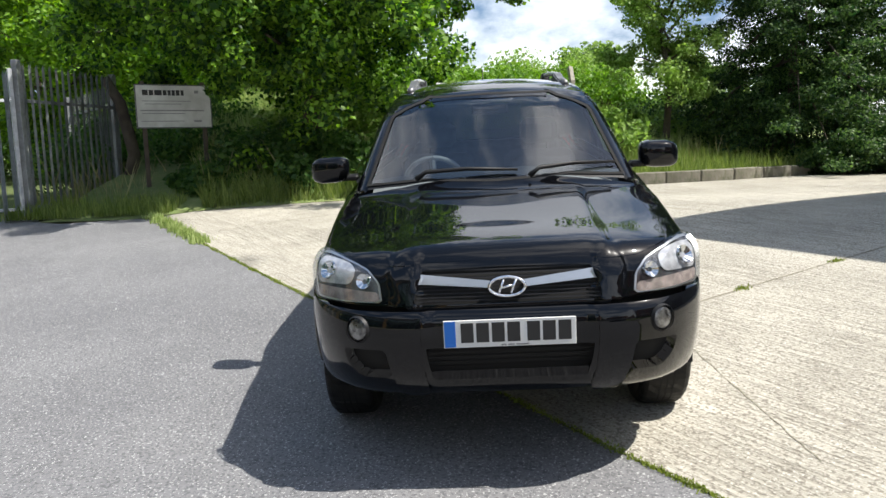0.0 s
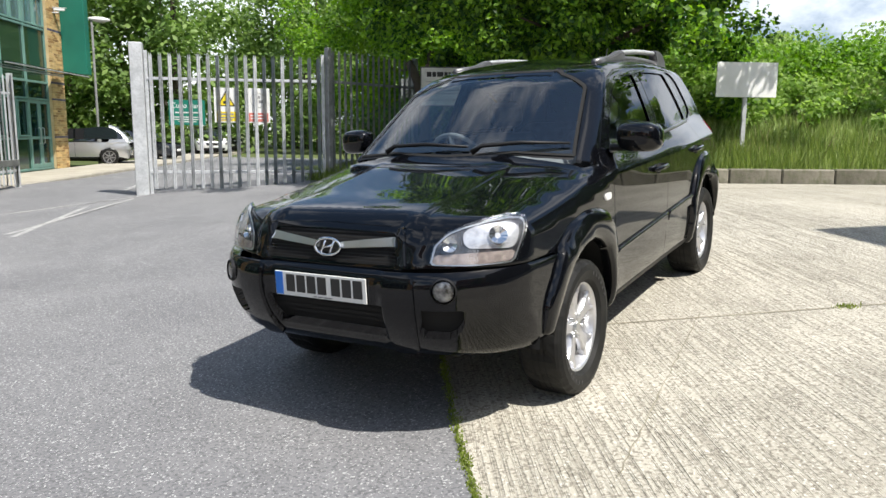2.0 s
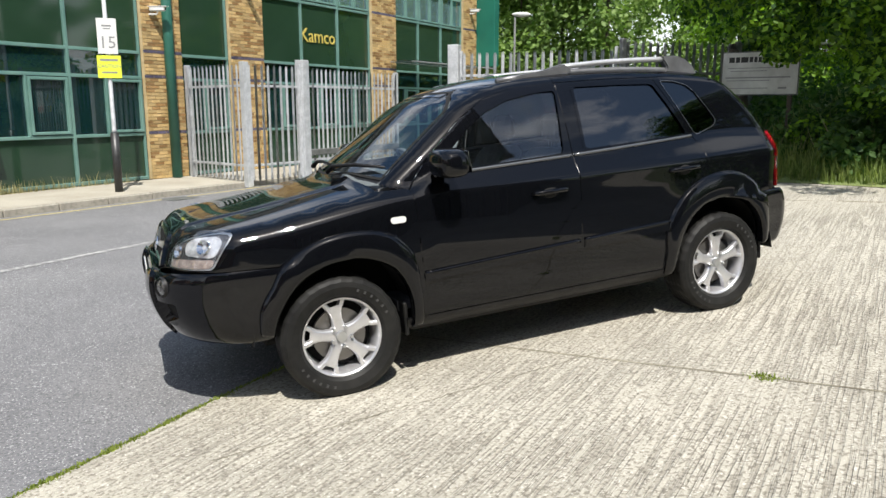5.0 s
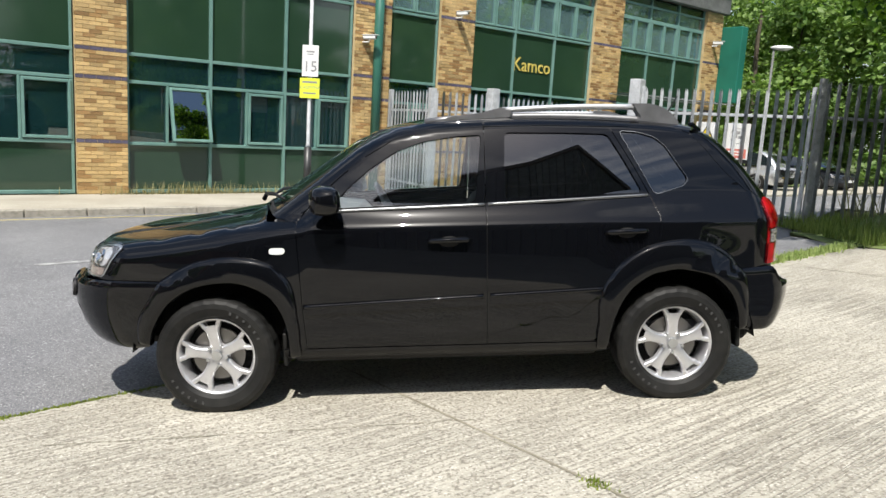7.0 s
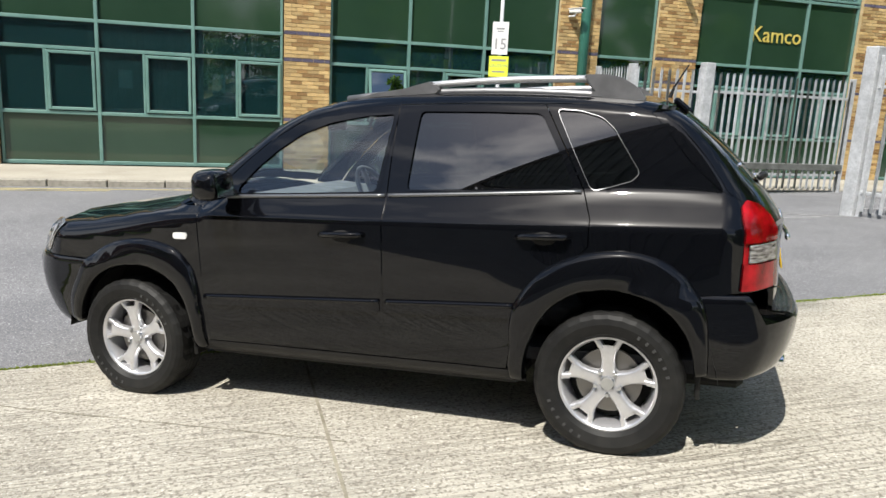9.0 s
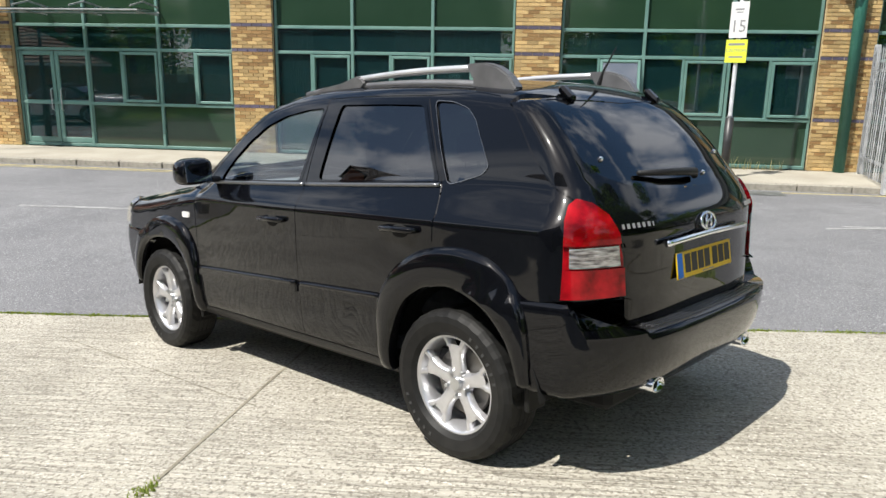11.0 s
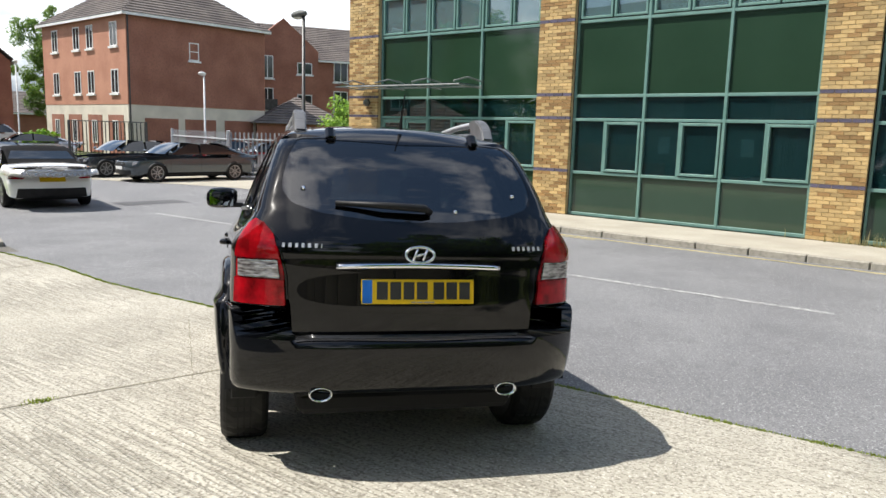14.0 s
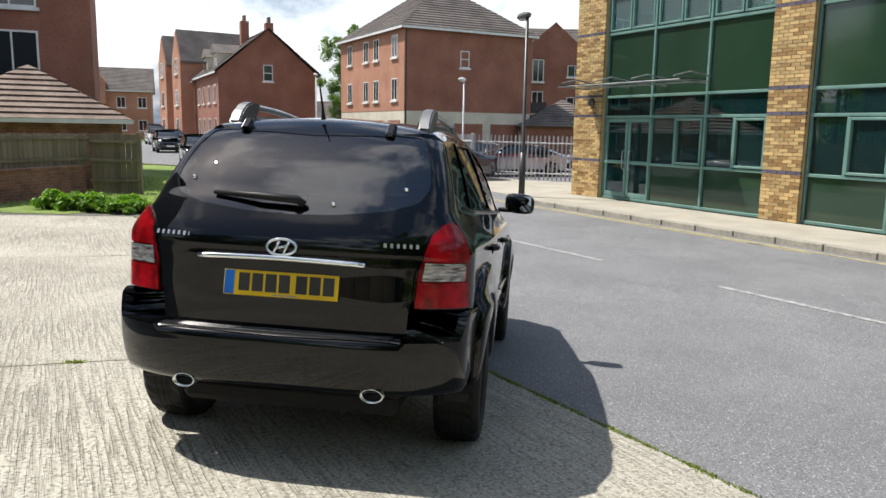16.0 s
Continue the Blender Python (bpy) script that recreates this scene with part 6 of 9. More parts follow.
# ---------------------------------------------------------------- the office building
bld = tagged(new("office_building"), "two-storey office of yellow brick piers and dark green glazed panels", "building")
bld.matrix_world = BM
PIERS = [(11.36, 12.52), (5.2, 6.13), (-0.93, 0.0), (-7.0, -6.0), (-9.6, -8.5), (-15.55, -14.3), (-20.95, -20.0)]
TOP = 6.7
Z1, Z2, Z3, Z4, Z5 = 0.925, 2.122, 2.647, 4.28, 5.75
depth = 0.42
bm = bmesh.new()
box_into(bm, (-20.9, -12.0, BASE), (-20.85, -0.3, TOP))
box_into(bm, (12.3, -12.0, BASE), (12.5, -0.43, TOP))
box_into(bm, (-20.9, -12.2, BASE), (12.5, -12.0, TOP))
part("rear_wall", bm, M["red_brick_light"], bld, "plain brick outer walls")
part("roof", box((-21.2, -12.3, TOP + 0.02), (12.8, 0.25, TOP + 0.22), 0.02), M["galv_dark"], bld, "flat grey roof edge")
part("fascia", box((-21.1, -0.1, 6.02), (12.7, 0.14, TOP + 0.02), 0.015), M["galv_dark"], bld, "dark grey fascia")
part("floor_slab", box((-20.8, -11.9, BASE), (12.3, -0.5, BASE + 0.05)), M["room_dark"], bld)
part("floor_slab", box((-20.8, -11.9, 2.75), (12.3, -0.5, 3.0)), M["room_dark"], bld)
part("partition", box((-20.8, -4.2, BASE + 0.05), (12.3, -4.1, 2.75)), M["room_dark"], bld)
part("partition", box((-20.8, -4.2, 3.0), (12.3, -4.1, TOP)), M["blind"], bld)
for k, (a, b) in enumerate(PIERS):
    part("pier_core", box((a + 0.015, -0.44, BASE), (b - 0.015, -0.012, 6.02)), M["mortar"], bld, "mortar bed of the pier")

BAYS = [(6.13, 11.36, 3), (0.0, 5.2, 3), (-6.0, -0.93, 3), (-8.5, -7.0, 1), (-14.3, -9.6, 3), (-20.0, -15.55, 3)]
SET = -0.16


def frame_bar(x0, x1, z0, z1, parent, out=0.05, name="window_frame"):
    return part(name, box((x0, SET - 0.04, z0), (x1, SET + out, z1), 0.006), M["green_frame"], parent)


rng = random.Random(3)
for bi, (a, b, n) in enumerate(BAYS):
    bay = new("glazed_bay")
    bay.parent = bld
    tagged(bay, "dark green panels and windows in pale green frames")
    w = (b - a) / n
    part("infill_panel", box((a - 0.01, SET - 0.03, Z3), (b + 0.01, SET - 0.005, Z4)), M["green_panel"], bay, "glossy dark green panel")
    part("infill_panel", box((a - 0.01, SET - 0.03, Z5 + 0.03), (b + 0.01, SET - 0.005, 6.02)), M["green_panel"], bay, "glossy dark green panel")
    # near-black strips put the shade beside each pier into colour
    part("reveal", box((a - 0.012, -0.44, BASE), (a + 0.012, SET + 0.02, 6.02)), M["shade_black"], bay, "near-black strip that paints the shade beside the pier")
    part("reveal", box((b - 0.012, -0.44, BASE), (b + 0.012, SET + 0.02, 6.02)), M["shade_black"], bay, "near-black strip that paints the shade beside the pier")
    for j in range(n):
        x0, x1 = a + w * j, a + w * (j + 1)
        is_door = (bi == 0 and j == 2) or (bi == 5 and j == 0)
        if not is_door:
            part("infill_panel", box((x0, SET - 0.03, BASE), (x1, SET - 0.005, Z1)), M["green_panel"], bay, "glossy dark green panel")
            part("pane", box((x0 + 0.02, SET - 0.02, Z1), (x1 - 0.02, SET - 0.012, Z2)), M["window_dark"], bay, "dark window glass")
            # opening light in the half nearer the far end
            c0, c1 = x0 + 0.05, x0 + w * 0.51
            cas = part("casement", box((c0, SET - 0.01, Z1 + 0.05), (c0 + 0.055, SET + 0.075, Z2 - 0.05), 0.008), M["green_frame"], bay, "pale green casement")
            for q in ((c1 - 0.055, c1, Z1 + 0.05, Z2 - 0.05), (c0 + 0.055, c1 - 0.055, Z2 - 0.105, Z2 - 0.05), (c0 + 0.055, c1 - 0.055, Z1 + 0.05, Z1 + 0.105)):
                part("casement_rail", box((q[0], SET - 0.01, q[2]), (q[1], SET + 0.075, q[3]), 0.008), M["green_frame"], cas)
            if bi == 2 and j == 2:
                # this one stands open, hinged at its head
                part("pane", box((c0 + 0.05, SET + 0.02, Z1 + 0.1), (c1 - 0.05, SET + 0.028, Z2 - 0.1)), M["window_open"], cas, "open pane reflecting the sky")
                cas.matrix_local = Matrix.Translation((0, SET + 0.07, Z2 - 0.05)) @ Matrix.Rotation(radians(14), 4, "X") @ Matrix.Translation((0, -SET - 0.07, -Z2 + 0.05))
            frame_bar(c1 + 0.005, c1 + 0.05, Z1, Z2, bay)
            if rng.random() < 0.5:
                part("notice", box((c1 + 0.25, SET - 0.035, Z1 + 0.5), (c1 + 0.5, SET - 0.03, Z1 + 0.85)), M["sign_lime"] if rng.random() < 0.4 else M["blind"], bay, "paper notice behind the glass")
        part("pane", box((x0 + 0.02, SET - 0.02, Z2), (x1 - 0.02, SET - 0.012, Z3)), M["window_dark"], bay, "dark window glass")
        part("pane", box((x0 + 0.02, SET - 0.02, Z4), (x1 - 0.02, SET - 0.012, Z5)), M["window_upper"], bay, "upper window glass")
        part("blind", box((x0 + 0.1, SET - 0.14, Z4 + 0.35 + 0.5 * rng.random()), (x1 - 0.1, SET - 0.13, Z5)), M["blind"], bay, "pale blind behind the glass")
        for c0 in (x0 + 0.05, x0 + w * 0.5):
            cas = part("casement", box((c0, SET - 0.01, Z4 + 0.06), (c0 + 0.05, SET + 0.06, Z5 - 0.45), 0.006), M["green_frame"], bay)
            for q in ((c0 + w * 0.42, c0 + w * 0.42 + 0.05, Z4 + 0.06, Z5 - 0.45), (c0 + 0.05, c0 + w * 0.42, Z4 + 0.06, Z4 + 0.11), (c0 + 0.05, c0 + w * 0.42, Z5 - 0.5, Z5 - 0.45)):
                part("casement_rail", box((q[0], SET - 0.01, q[2]), (q[1], SET + 0.06, q[3]), 0.006), M["green_frame"], cas)
        if j:
            frame_bar(x0 - 0.032, x0 + 0.032, BASE, 6.02, bay, 0.055, "mullion")
    for z in (Z1, Z2, Z3, Z4, Z5 - 0.42, Z5):
        frame_bar(a + 0.012, b - 0.012, z - 0.032, z + 0.032, bay, 0.05, "transom")
    frame_bar(a + 0.012, b - 0.012, BASE, BASE + 0.07, bay, 0.05, "transom")
    frame_bar(a + 0.012, a + 0.06, BASE, 6.02, bay, 0.045, "mullion")
    frame_bar(b - 0.06, b - 0.012, BASE, 6.02, bay, 0.045, "mullion")
# entrance doors
for x0, x1 in ((9.56, 11.29), (-19.95, -18.55)):
    dr = new("entrance_door")
    dr.parent = bld
    tagged(dr, "glazed double doors in pale green frames")
    mid = (x0 + x1) / 2
    for p0, p1 in ((x0, mid - 0.01), (mid + 0.01, x1)):
        lf = part("leaf_frame", box((p0, SET - 0.03, BASE + 0.08), (p0 + 0.09, SET + 0.03, Z2 - 0.04), 0.006), M["green_frame"], dr)
        for q in ((p1 - 0.09, p1, BASE + 0.08, Z2 - 0.04), (p0 + 0.09, p1 - 0.09, BASE + 0.08, BASE + 0.2), (p0 + 0.09, p1 - 0.09, Z2 - 0.14, Z2 - 0.04), (p0 + 0.09, p1 - 0.09, 0.92, 0.98)):
            part("rail", box((q[0], SET - 0.03, q[2]), (q[1], SET + 0.03, q[3]), 0.006), M["green_frame"], lf)
        part("glass", box((p0 + 0.08, SET - 0.008, BASE + 0.15), (p1 - 0.08, SET, Z2 - 0.1)), M["window_dark"], lf)
        hx = mid + (0.12 if p0 > mid else -0.12)
        part("handle", tube([(hx, SET + 0.02, 0.75), (hx, SET + 0.08, 0.78), (hx, SET + 0.08, 1.22), (hx, SET + 0.02, 1.25)], 0.015, 8), M["satin"], lf, "steel pull handle")
# canopy over the entrance
can = new("canopy")
can.parent = bld
tagged(can, "thin metal and glass canopy on brackets")
part("glass_sheet", box((7.75, 0.05, 2.93), (12.0, 0.95, 2.945)), M["window_dark"], can, "smoked glass sheet")
for y in (0.08, 0.95):
    part("rail", tube([(7.7, y, 2.9), (12.05, y, 2.9)], 0.02, 8), M["galv_dull"], can)
for x in (7.85, 9.2, 10.5, 11.9):
    part("bracket", tube([(x, -0.2, 3.02), (x, 0.45, 3.1), (x, 0.98, 2.98)], 0.02, 8), M["galv_dull"], can)
    part("bracket", tube([(x, -0.2, 2.86), (x, 0.98, 2.9)], 0.014, 8), M["galv_dull"], can)
can2 = new("canopy")
can2.parent = bld
tagged(can2, "thin metal canopy over the far door")
part("glass_sheet", box((-20.6, 0.05, 2.93), (-15.2, 0.9, 2.945)), M["window_dark"], can2)
for y in (0.08, 0.9):
    part("rail", tube([(-20.7, y, 2.9), (-15.1, y, 2.9)], 0.02, 8), M["galv_dull"], can2)
# rainwater pipe, end panel, cameras, lamp
part("downpipe", tube([(-6.58, 0.09, BASE), (-6.58, 0.09, TOP)], 0.11, 14), M["green_pipe"], bld, "broad dark green rainwater pipe", smooth=True)
part("end_panel", box((-21.35, -0.5, 3.0), (-20.98, 0.75, 5.6), 0.02), M["teal_panel"], bld, "teal green end panel")


def security_camera(u, z, aim):
    c = thing("security_camera", "white security camera on a wall bracket", "camera", BM @ pose(u, 0.0, z, 0, 0, aim), "security cameras on the building")
    part("bracket", tube([(0, 0, 0), (0, 0.16, 0.0), (0, 0.2, 0.07)], 0.022, 8), M["white"], c)
    part("housing", box((-0.05, 0.02, 0.06), (0.05, 0.36, 0.15), 0.02), M["white"], c)
    part("sunshield", box((-0.06, 0.0, 0.152), (0.06, 0.42, 0.165), 0.004), M["white"], c)
    part("lens", tube([(0, 0.36, 0.105), (0, 0.375, 0.105)], 0.03, 12), M["sign_black"], c)


security_camera(-6.2, 3.45, 25)
security_camera(-8.95, 4.35, 20)
security_camera(-20.4, 4.9, 30)
wl_ = thing("wall_lamp", "round dark bulkhead lamp on the pier", "lamp", BM @ pose(11.75, 0.0, 2.52))
part("back_plate", tube([(0, 0, 0), (0, 0.05, 0)], 0.1, 16), M["black_post"], wl_)
bm = bmesh.new()
bmesh.ops.create_uvsphere(bm, u_segments=14, v_segments=8, radius=0.1, matrix=Matrix.Translation((0, 0.06, 0)) @ Matrix.Diagonal((1, 0.8, 1, 1)))
part("cover", bm, M["galv_dark"], wl_, smooth=True)
sg = thing("wall_sign", "gold painted company lettering on the green panel", "sign", BM @ pose(-11.9, SET + 0.012, 3.42, 90, 0, 180), kind="")
letters("lettering", "Kamco", 0.53, M["gold_letter"], sg, Matrix.Identity(4), 0.01)

# ---------------------------------------------------------------- steel palisade fences and gates
def pale_mesh(name, h, w=0.065):
    """A corrugated pale with a split pointed head."""
    bm = bmesh.new()
    prof = [(-w / 2, 0.0), (-w / 4, 0.013), (0.0, 0.007), (w / 4, 0.013), (w / 2, 0.0)]
    rows = []
    for z in (0.0, h - 0.09):
        rows.append([bm.verts.new((x, y, z)) for x, y in prof])
    rows.append([bm.verts.new((x * (1.0 if abs(x) > 0.02 else 1.0), y, h - 0.09 + (0.09 if abs(x) == w / 4 else (0.03 if x == 0 else 0.02)))) for x, y in prof])
    for r0, r1 in zip(rows, rows[1:]):
        for j in range(4):
            bm.faces.new((r0[j], r0[j + 1], r1[j + 1], r1[j]))
    bmesh.ops.solidify(bm, geom=bm.faces[:], thickness=0.004)
    me = bpy.data.meshes.new(name)
    bm.to_mesh(me)
    bm.free()
    return me


PALES = {}


def palisade(name, label, category, a, b, mat, h=2.4, pitch=0.155, z0=None, rails=(0.35, 2.0), end_posts=(True, True), post_w=0.1, solid=None, group=""):
    a, b = Vector((*a, 0)), Vector((*b, 0))
    ln = (b - a).length
    ang = math.degrees(math.atan2(b.y - a.y, b.x - a.x))
    z = z0 if z0 is not None else float(min(height(a.x, a.y), height(b.x, b.y)))
    fe = thing(name, label, category, pose(a.x, a.y, z, 0, 0, ang), group)
    key = (mat.name, h)
    if key not in PALES:
        PALES[key] = pale_mesh("pale", h - 0.05)
        PALES[key].materials.append(mat)
    n = int(ln / pitch)
    for k in range(n):
        p = new("pale", PALES[key])
        p.parent = fe
        p.matrix_local = pose((k + 0.5) * ln / n, -0.03, 0.05, 0, 0, 180)
    for zr in rails:
        part("rail", box((0, -0.025, zr - 0.025), (ln, 0.02, zr + 0.025), 0.004), mat, fe)
    for on, x in zip(end_posts, (0.0, ln)):
        if on:
            part("post", box((x - post_w / 2, -post_w / 2 + 0.02, -0.1), (x + post_w / 2, post_w / 2 + 0.02, h + 0.03), 0.005), mat, fe)
    if solid:
        part("bottom_beam", box((0, -0.06, solid - 0.07), (ln, 0.06, solid + 0.07), 0.01), M["galv_dark"], fe)
    return fe


palisade("palisade_fence", "galvanised steel palisade fence from wall to kerb", "fence", (0.85, -13.35), (-0.12, -11.4), M["galv"], 2.45, z0=PAVE_Z, group="palisade fences")
palisade("palisade_fence", "galvanised steel palisade fence along the kerb", "fence", (-0.12, -11.4), (-1.44, -12.16), M["galv"], 2.45, z0=PAVE_Z, post_w=0.14, group="palisade fences")
palisade("palisade_gate", "open galvanised palisade gate leaf with a bottom beam", "gate", (-1.56, -12.24), (-4.5, -14.35), M["galv"], 2.4, z0=-0.04, solid=0.52, group="palisade gates")
palisade("palisade_gate", "galvanised palisade gate leaf hung with warning signs", "gate", (-4.05, -9.3), (-6.15, -7.05), M["galv"], 2.45, z0=0.11, end_posts=(True, True), post_w=0.06, group="palisade gates")
gp = thing("gate_post", "thick square galvanised gate post", "post", pose(-3.96, -9.42, 0.04, 0, 0, 135))
part("post", box((-0.11, -0.11, -0.1), (0.11, 0.11, 2.68), 0.012), M["galv"], gp)
part("hinge", tube([(0.11, 0, 1.85), (0.2, 0, 1.85)], 0.025, 8), M["galv_dark"], gp)
gp2 = thing("gate_post", "square galvanised gate post on the kerb", "post", pose(-1.5, -12.2, -0.06, 0, 0, 35))
part("post", box((-0.11, -0.11, -0.1), (0.11, 0.11, 2.58), 0.01), M["galv"], gp2)
# duller grey than the gate: the pales' back-lit shade is put into the colour
palisade("palisade_fence", "steel palisade fence in the verge, back-lit shade put into its darker grey", "fence", (-6.27, -7.0), (-8.75, -6.7), M["galv_dull"], 2.58, z0=0.12, group="palisade fences")
palisade("palisade_fence", "dull dark steel palisade fence running away", "fence", (-8.8, -6.75), (-12.6, -9.6), M["galv_dull"], 2.4, z0=0.2, group="palisade fences")
palisade("palisade_fence", "grey steel palisade fence round the far car park", "fence", (22.9, -3.6), (24.9, 1.4), M["galv"], 1.75, z0=-0.18, pitch=0.17, rails=(0.3, 1.45), group="palisade fences")
palisade("palisade_fence", "grey steel palisade fence round the far car park", "fence", (24.9, 1.4), (33.5, 4.2), M["galv"], 1.75, z0=-0.18, pitch=0.17, rails=(0.3, 1.45), group="palisade fences")
palisade("palisade_fence", "dark steel railings before the tall house", "fence", (34.5, 5.5), (37.5, 9.6), M["black_post"], 2.0, z0=-0.16, pitch=0.25, group="palisade fences")
lg = thing("leaning_log", "thick brown log leaning on the fence", "log", pose(-8.75, -6.6, 0.35))
part("log", tube([(0.1, -0.1, -0.3), (0.12, 0.25, 0.9), (0.1, 0.05, 1.85), (0.1, -0.2, 2.3)], [0.13, 0.12, 0.11, 0.09], 8), M["bark"], lg, smooth=True)


# ---------------------------------------------------------------- signs
def facing(x, y, z, nx, ny):
    """A pose whose x runs to the reader's right, y up, z towards the reader."""
    n = Vector((nx, ny, 0)).normalized()
    xx = Vector((0, 0, 1)).cross(n)
    return Matrix(((xx.x, 0, n.x, x), (xx.y, 0, n.y, y), (0, 1, 0, z), (0, 0, 0, 1)))


def board(ob, w, h, mat, thick=0.006, r=0.01, label="", x=0.0, y=0.0, z=0.0, name="board"):
    bm = bmesh.new()
    box_into(bm, (x - w / 2, y - h / 2, z - thick), (x + w / 2, y + h / 2, z), min(r, thick * 0.4))
    return part(name, bm, mat, ob, label)


def text_bars(ob, rows, mat, z=0.0015):
    for x, y, w, h in rows:
        board(ob, w, h, mat, 0.0015, 0.0, x=x, y=y, z=z, name="text_bar")


gate_dir = Vector((-6.2 + 4.05, -7.15 + 9.3, 0)).normalized()
gate_n = Vector((gate_dir.y, -gate_dir.x, 0))
if gate_n.x < 0:
    gate_n = -gate_n


def on_gate(d, z):
    p = Vector((-4.05, -9.3, 0)) + gate_dir * d + gate_n * 0.045
    return facing(p.x, p.y, z, gate_n.x, gate_n.y)


s1 = thing("gate_sign", "green park name board with white lettering on the gate", "sign", on_gate(0.66, 1.52), "signs on the gate")
board(s1, 0.62, 0.44, M["sign_green"], r=0.02)
letters("lettering", "Curo Park", 0.13, M["white"], s1, Matrix.Translation((0, 0.12, 0.001)), 0.0006)
text_bars(s1, [(0, 0.0, 0.4, 0.025), (0, -0.08, 0.46, 0.018), (0, -0.12, 0.44, 0.018), (0, -0.16, 0.3, 0.018)], M["sign_grey"])
s2 = thing("gate_sign", "white board with a yellow warning triangle on the gate", "sign", on_gate(1.34, 1.66), "signs on the gate")
board(s2, 0.42, 0.62, M["white"])
bm = prism([(-0.16, -0.08), (0.16, -0.08), (0.0, 0.2)], 0.0005, 0.002)
part("triangle", bm, M["sign_black"], s2, "black triangle edge").location = (0, 0.06, 0)
bm = prism([(-0.125, -0.06), (0.125, -0.06), (0.0, 0.16)], 0.002, 0.003)
part("triangle", bm, M["sign_yellow"], s2, "yellow triangle").location = (0, 0.06, 0)
text_bars(s2, [(0, 0.05, 0.1, 0.05), (0.03, 0.08, 0.05, 0.03)], M["sign_black"], 0.0045)
board(s2, 0.34, 0.17, M["sign_yellow"], 0.001, 0, y=-0.2, z=0.002, name="yellow_panel")
text_bars(s2, [(0, -0.16, 0.26, 0.03), (0, -0.22, 0.28, 0.025), (0, -0.26, 0.2, 0.02)], M["sign_text"], 0.0035)
s3 = thing("gate_sign", "white board with a faded red notice on the gate", "sign", on_gate(1.9, 1.66), "signs on the gate")
board(s3, 0.42, 0.62, M["white"])
bm = bmesh.new()
tube_into(bm, [(0.13 * math.cos(a), 0.1 + 0.13 * math.sin(a), 0.002) for a in [2 * math.pi * k / 24 for k in range(25)]], 0.006, 6, False)
part("ring", bm, M["sign_grey"], s3)
text_bars(s3, [(-0.03, 0.12, 0.05, 0.12), (0.05, 0.07, 0.07, 0.05), (0.02, 0.15, 0.04, 0.05)], M["sign_text"])
board(s3, 0.36, 0.16, M["sign_red"], 0.001, 0, y=-0.21, z=0.002, name="red_panel")
text_bars(s3, [(0, -0.18, 0.28, 0.02), (0, -0.23, 0.26, 0.02)], M["white"], 0.0035)

pj = thing("yard_sign", "weathered pale notice board on posts under the tree", "sign", facing(-7.77, -5.2, 2.06, 1.0, 0.62))
board(pj, 1.26, 0.74, M["sign_grey"], 0.02, 0.006)
for q in ((0, 0.36, 1.26, 0.02), (0, -0.36, 1.26, 0.02), (-0.62, 0, 0.02, 0.72), (0.62, 0, 0.02, 0.72)):
    board(pj, q[2], q[3], M["galv_dark"], 0.004, 0.001, x=q[0], y=q[1], z=0.004, name="edge_strip")
bars("name_bars", [0.09, 0.07, 0.12, 0.06, 0.05, 0.05, 0.06, 0.05], 0.09, 0.018, Matrix.Translation((-0.17, 0.23, 0.001)), M["sign_black"], pj, 0.0015)
text_bars(pj, [(-0.12, 0.09, 0.8, 0.012), (-0.18, 0.04, 0.6, 0.012), (-0.03, -0.07, 1.05, 0.022), (-0.18, -0.12, 0.7, 0.014), (-0.2, -0.25, 0.7, 0.012), (0.38, -0.25, 0.13, 0.03), (0.38, 0.25, 0.07, 0.05)], M["sign_text"])
for x in (-0.5, 0.5):
    part("post", box((x - 0.035, -1.8, -0.09), (x + 0.035, 0.42, -0.02), 0.005), M["bark"], pj)

ws_ = thing("blank_sign", "blank white board on a post at the bank", "sign", facing(-9.9, -0.28, 2.18, 0.8, 0.6))
board(ws_, 1.15, 0.62, M["sign_white"], 0.02, 0.004)
part("post", box((-0.04, -1.9, -0.07), (0.04, 0.25, -0.02), 0.005), M["galv"], ws_)
pst = thing("concrete_post", "old cranked concrete fence post in the bank", "post", pose(-11.9, 2.2, 0.5, 0, 0, 20))
part("post", tube([(0, 0, 0), (0, 0, 2.15), (-0.2, 0.05, 2.45)], 0.07, 4), M["kerbstone"], pst)

# lamp column with speed sign on the far pavement
sp_at = Vector((2.42, -10.62, PAVE_Z))
sp = thing("sign_post", "thin grey post on a black base with a speed sign", "post", pose(*sp_at))
part("base", tube([(0, 0, 0), (0, 0, 1.1)], 0.075, 12), M["black_post"], sp, smooth=True)
part("shaft", tube([(0, 0, 1.1), (0, 0, 1.16), (0.0, 0.0, 5.2)], [0.06, 0.038, 0.034], 10), M["galv"], sp, smooth=True)
nx, ny = (Vector((0.3, 5.0, 0)) - sp_at).to_2d().normalized()
spd = thing("speed_sign", "white speed sign with dark figures over a lime plate", "sign", facing(sp_at.x + nx * 0.06, sp_at.y + ny * 0.06, 2.58, 0.05, 1.0))
board(spd, 0.33, 0.62, M["white"], y=0.18)
letters("figures", "15", 0.3, M["sign_text"], spd, Matrix.Translation((0, 0.06, 0.001)), 0.0008)
text_bars(spd, [(0, 0.36, 0.16, 0.03), (0, 0.31, 0.12, 0.02)], M["sign_text"])
board(spd, 0.40, 0.40, M["sign_lime"], y=-0.36, name="lime_plate")
text_bars(spd, [(0, -0.24, 0.3, 0.04), (0, -0.46, 0.26, 0.03)], M["sign_text"])
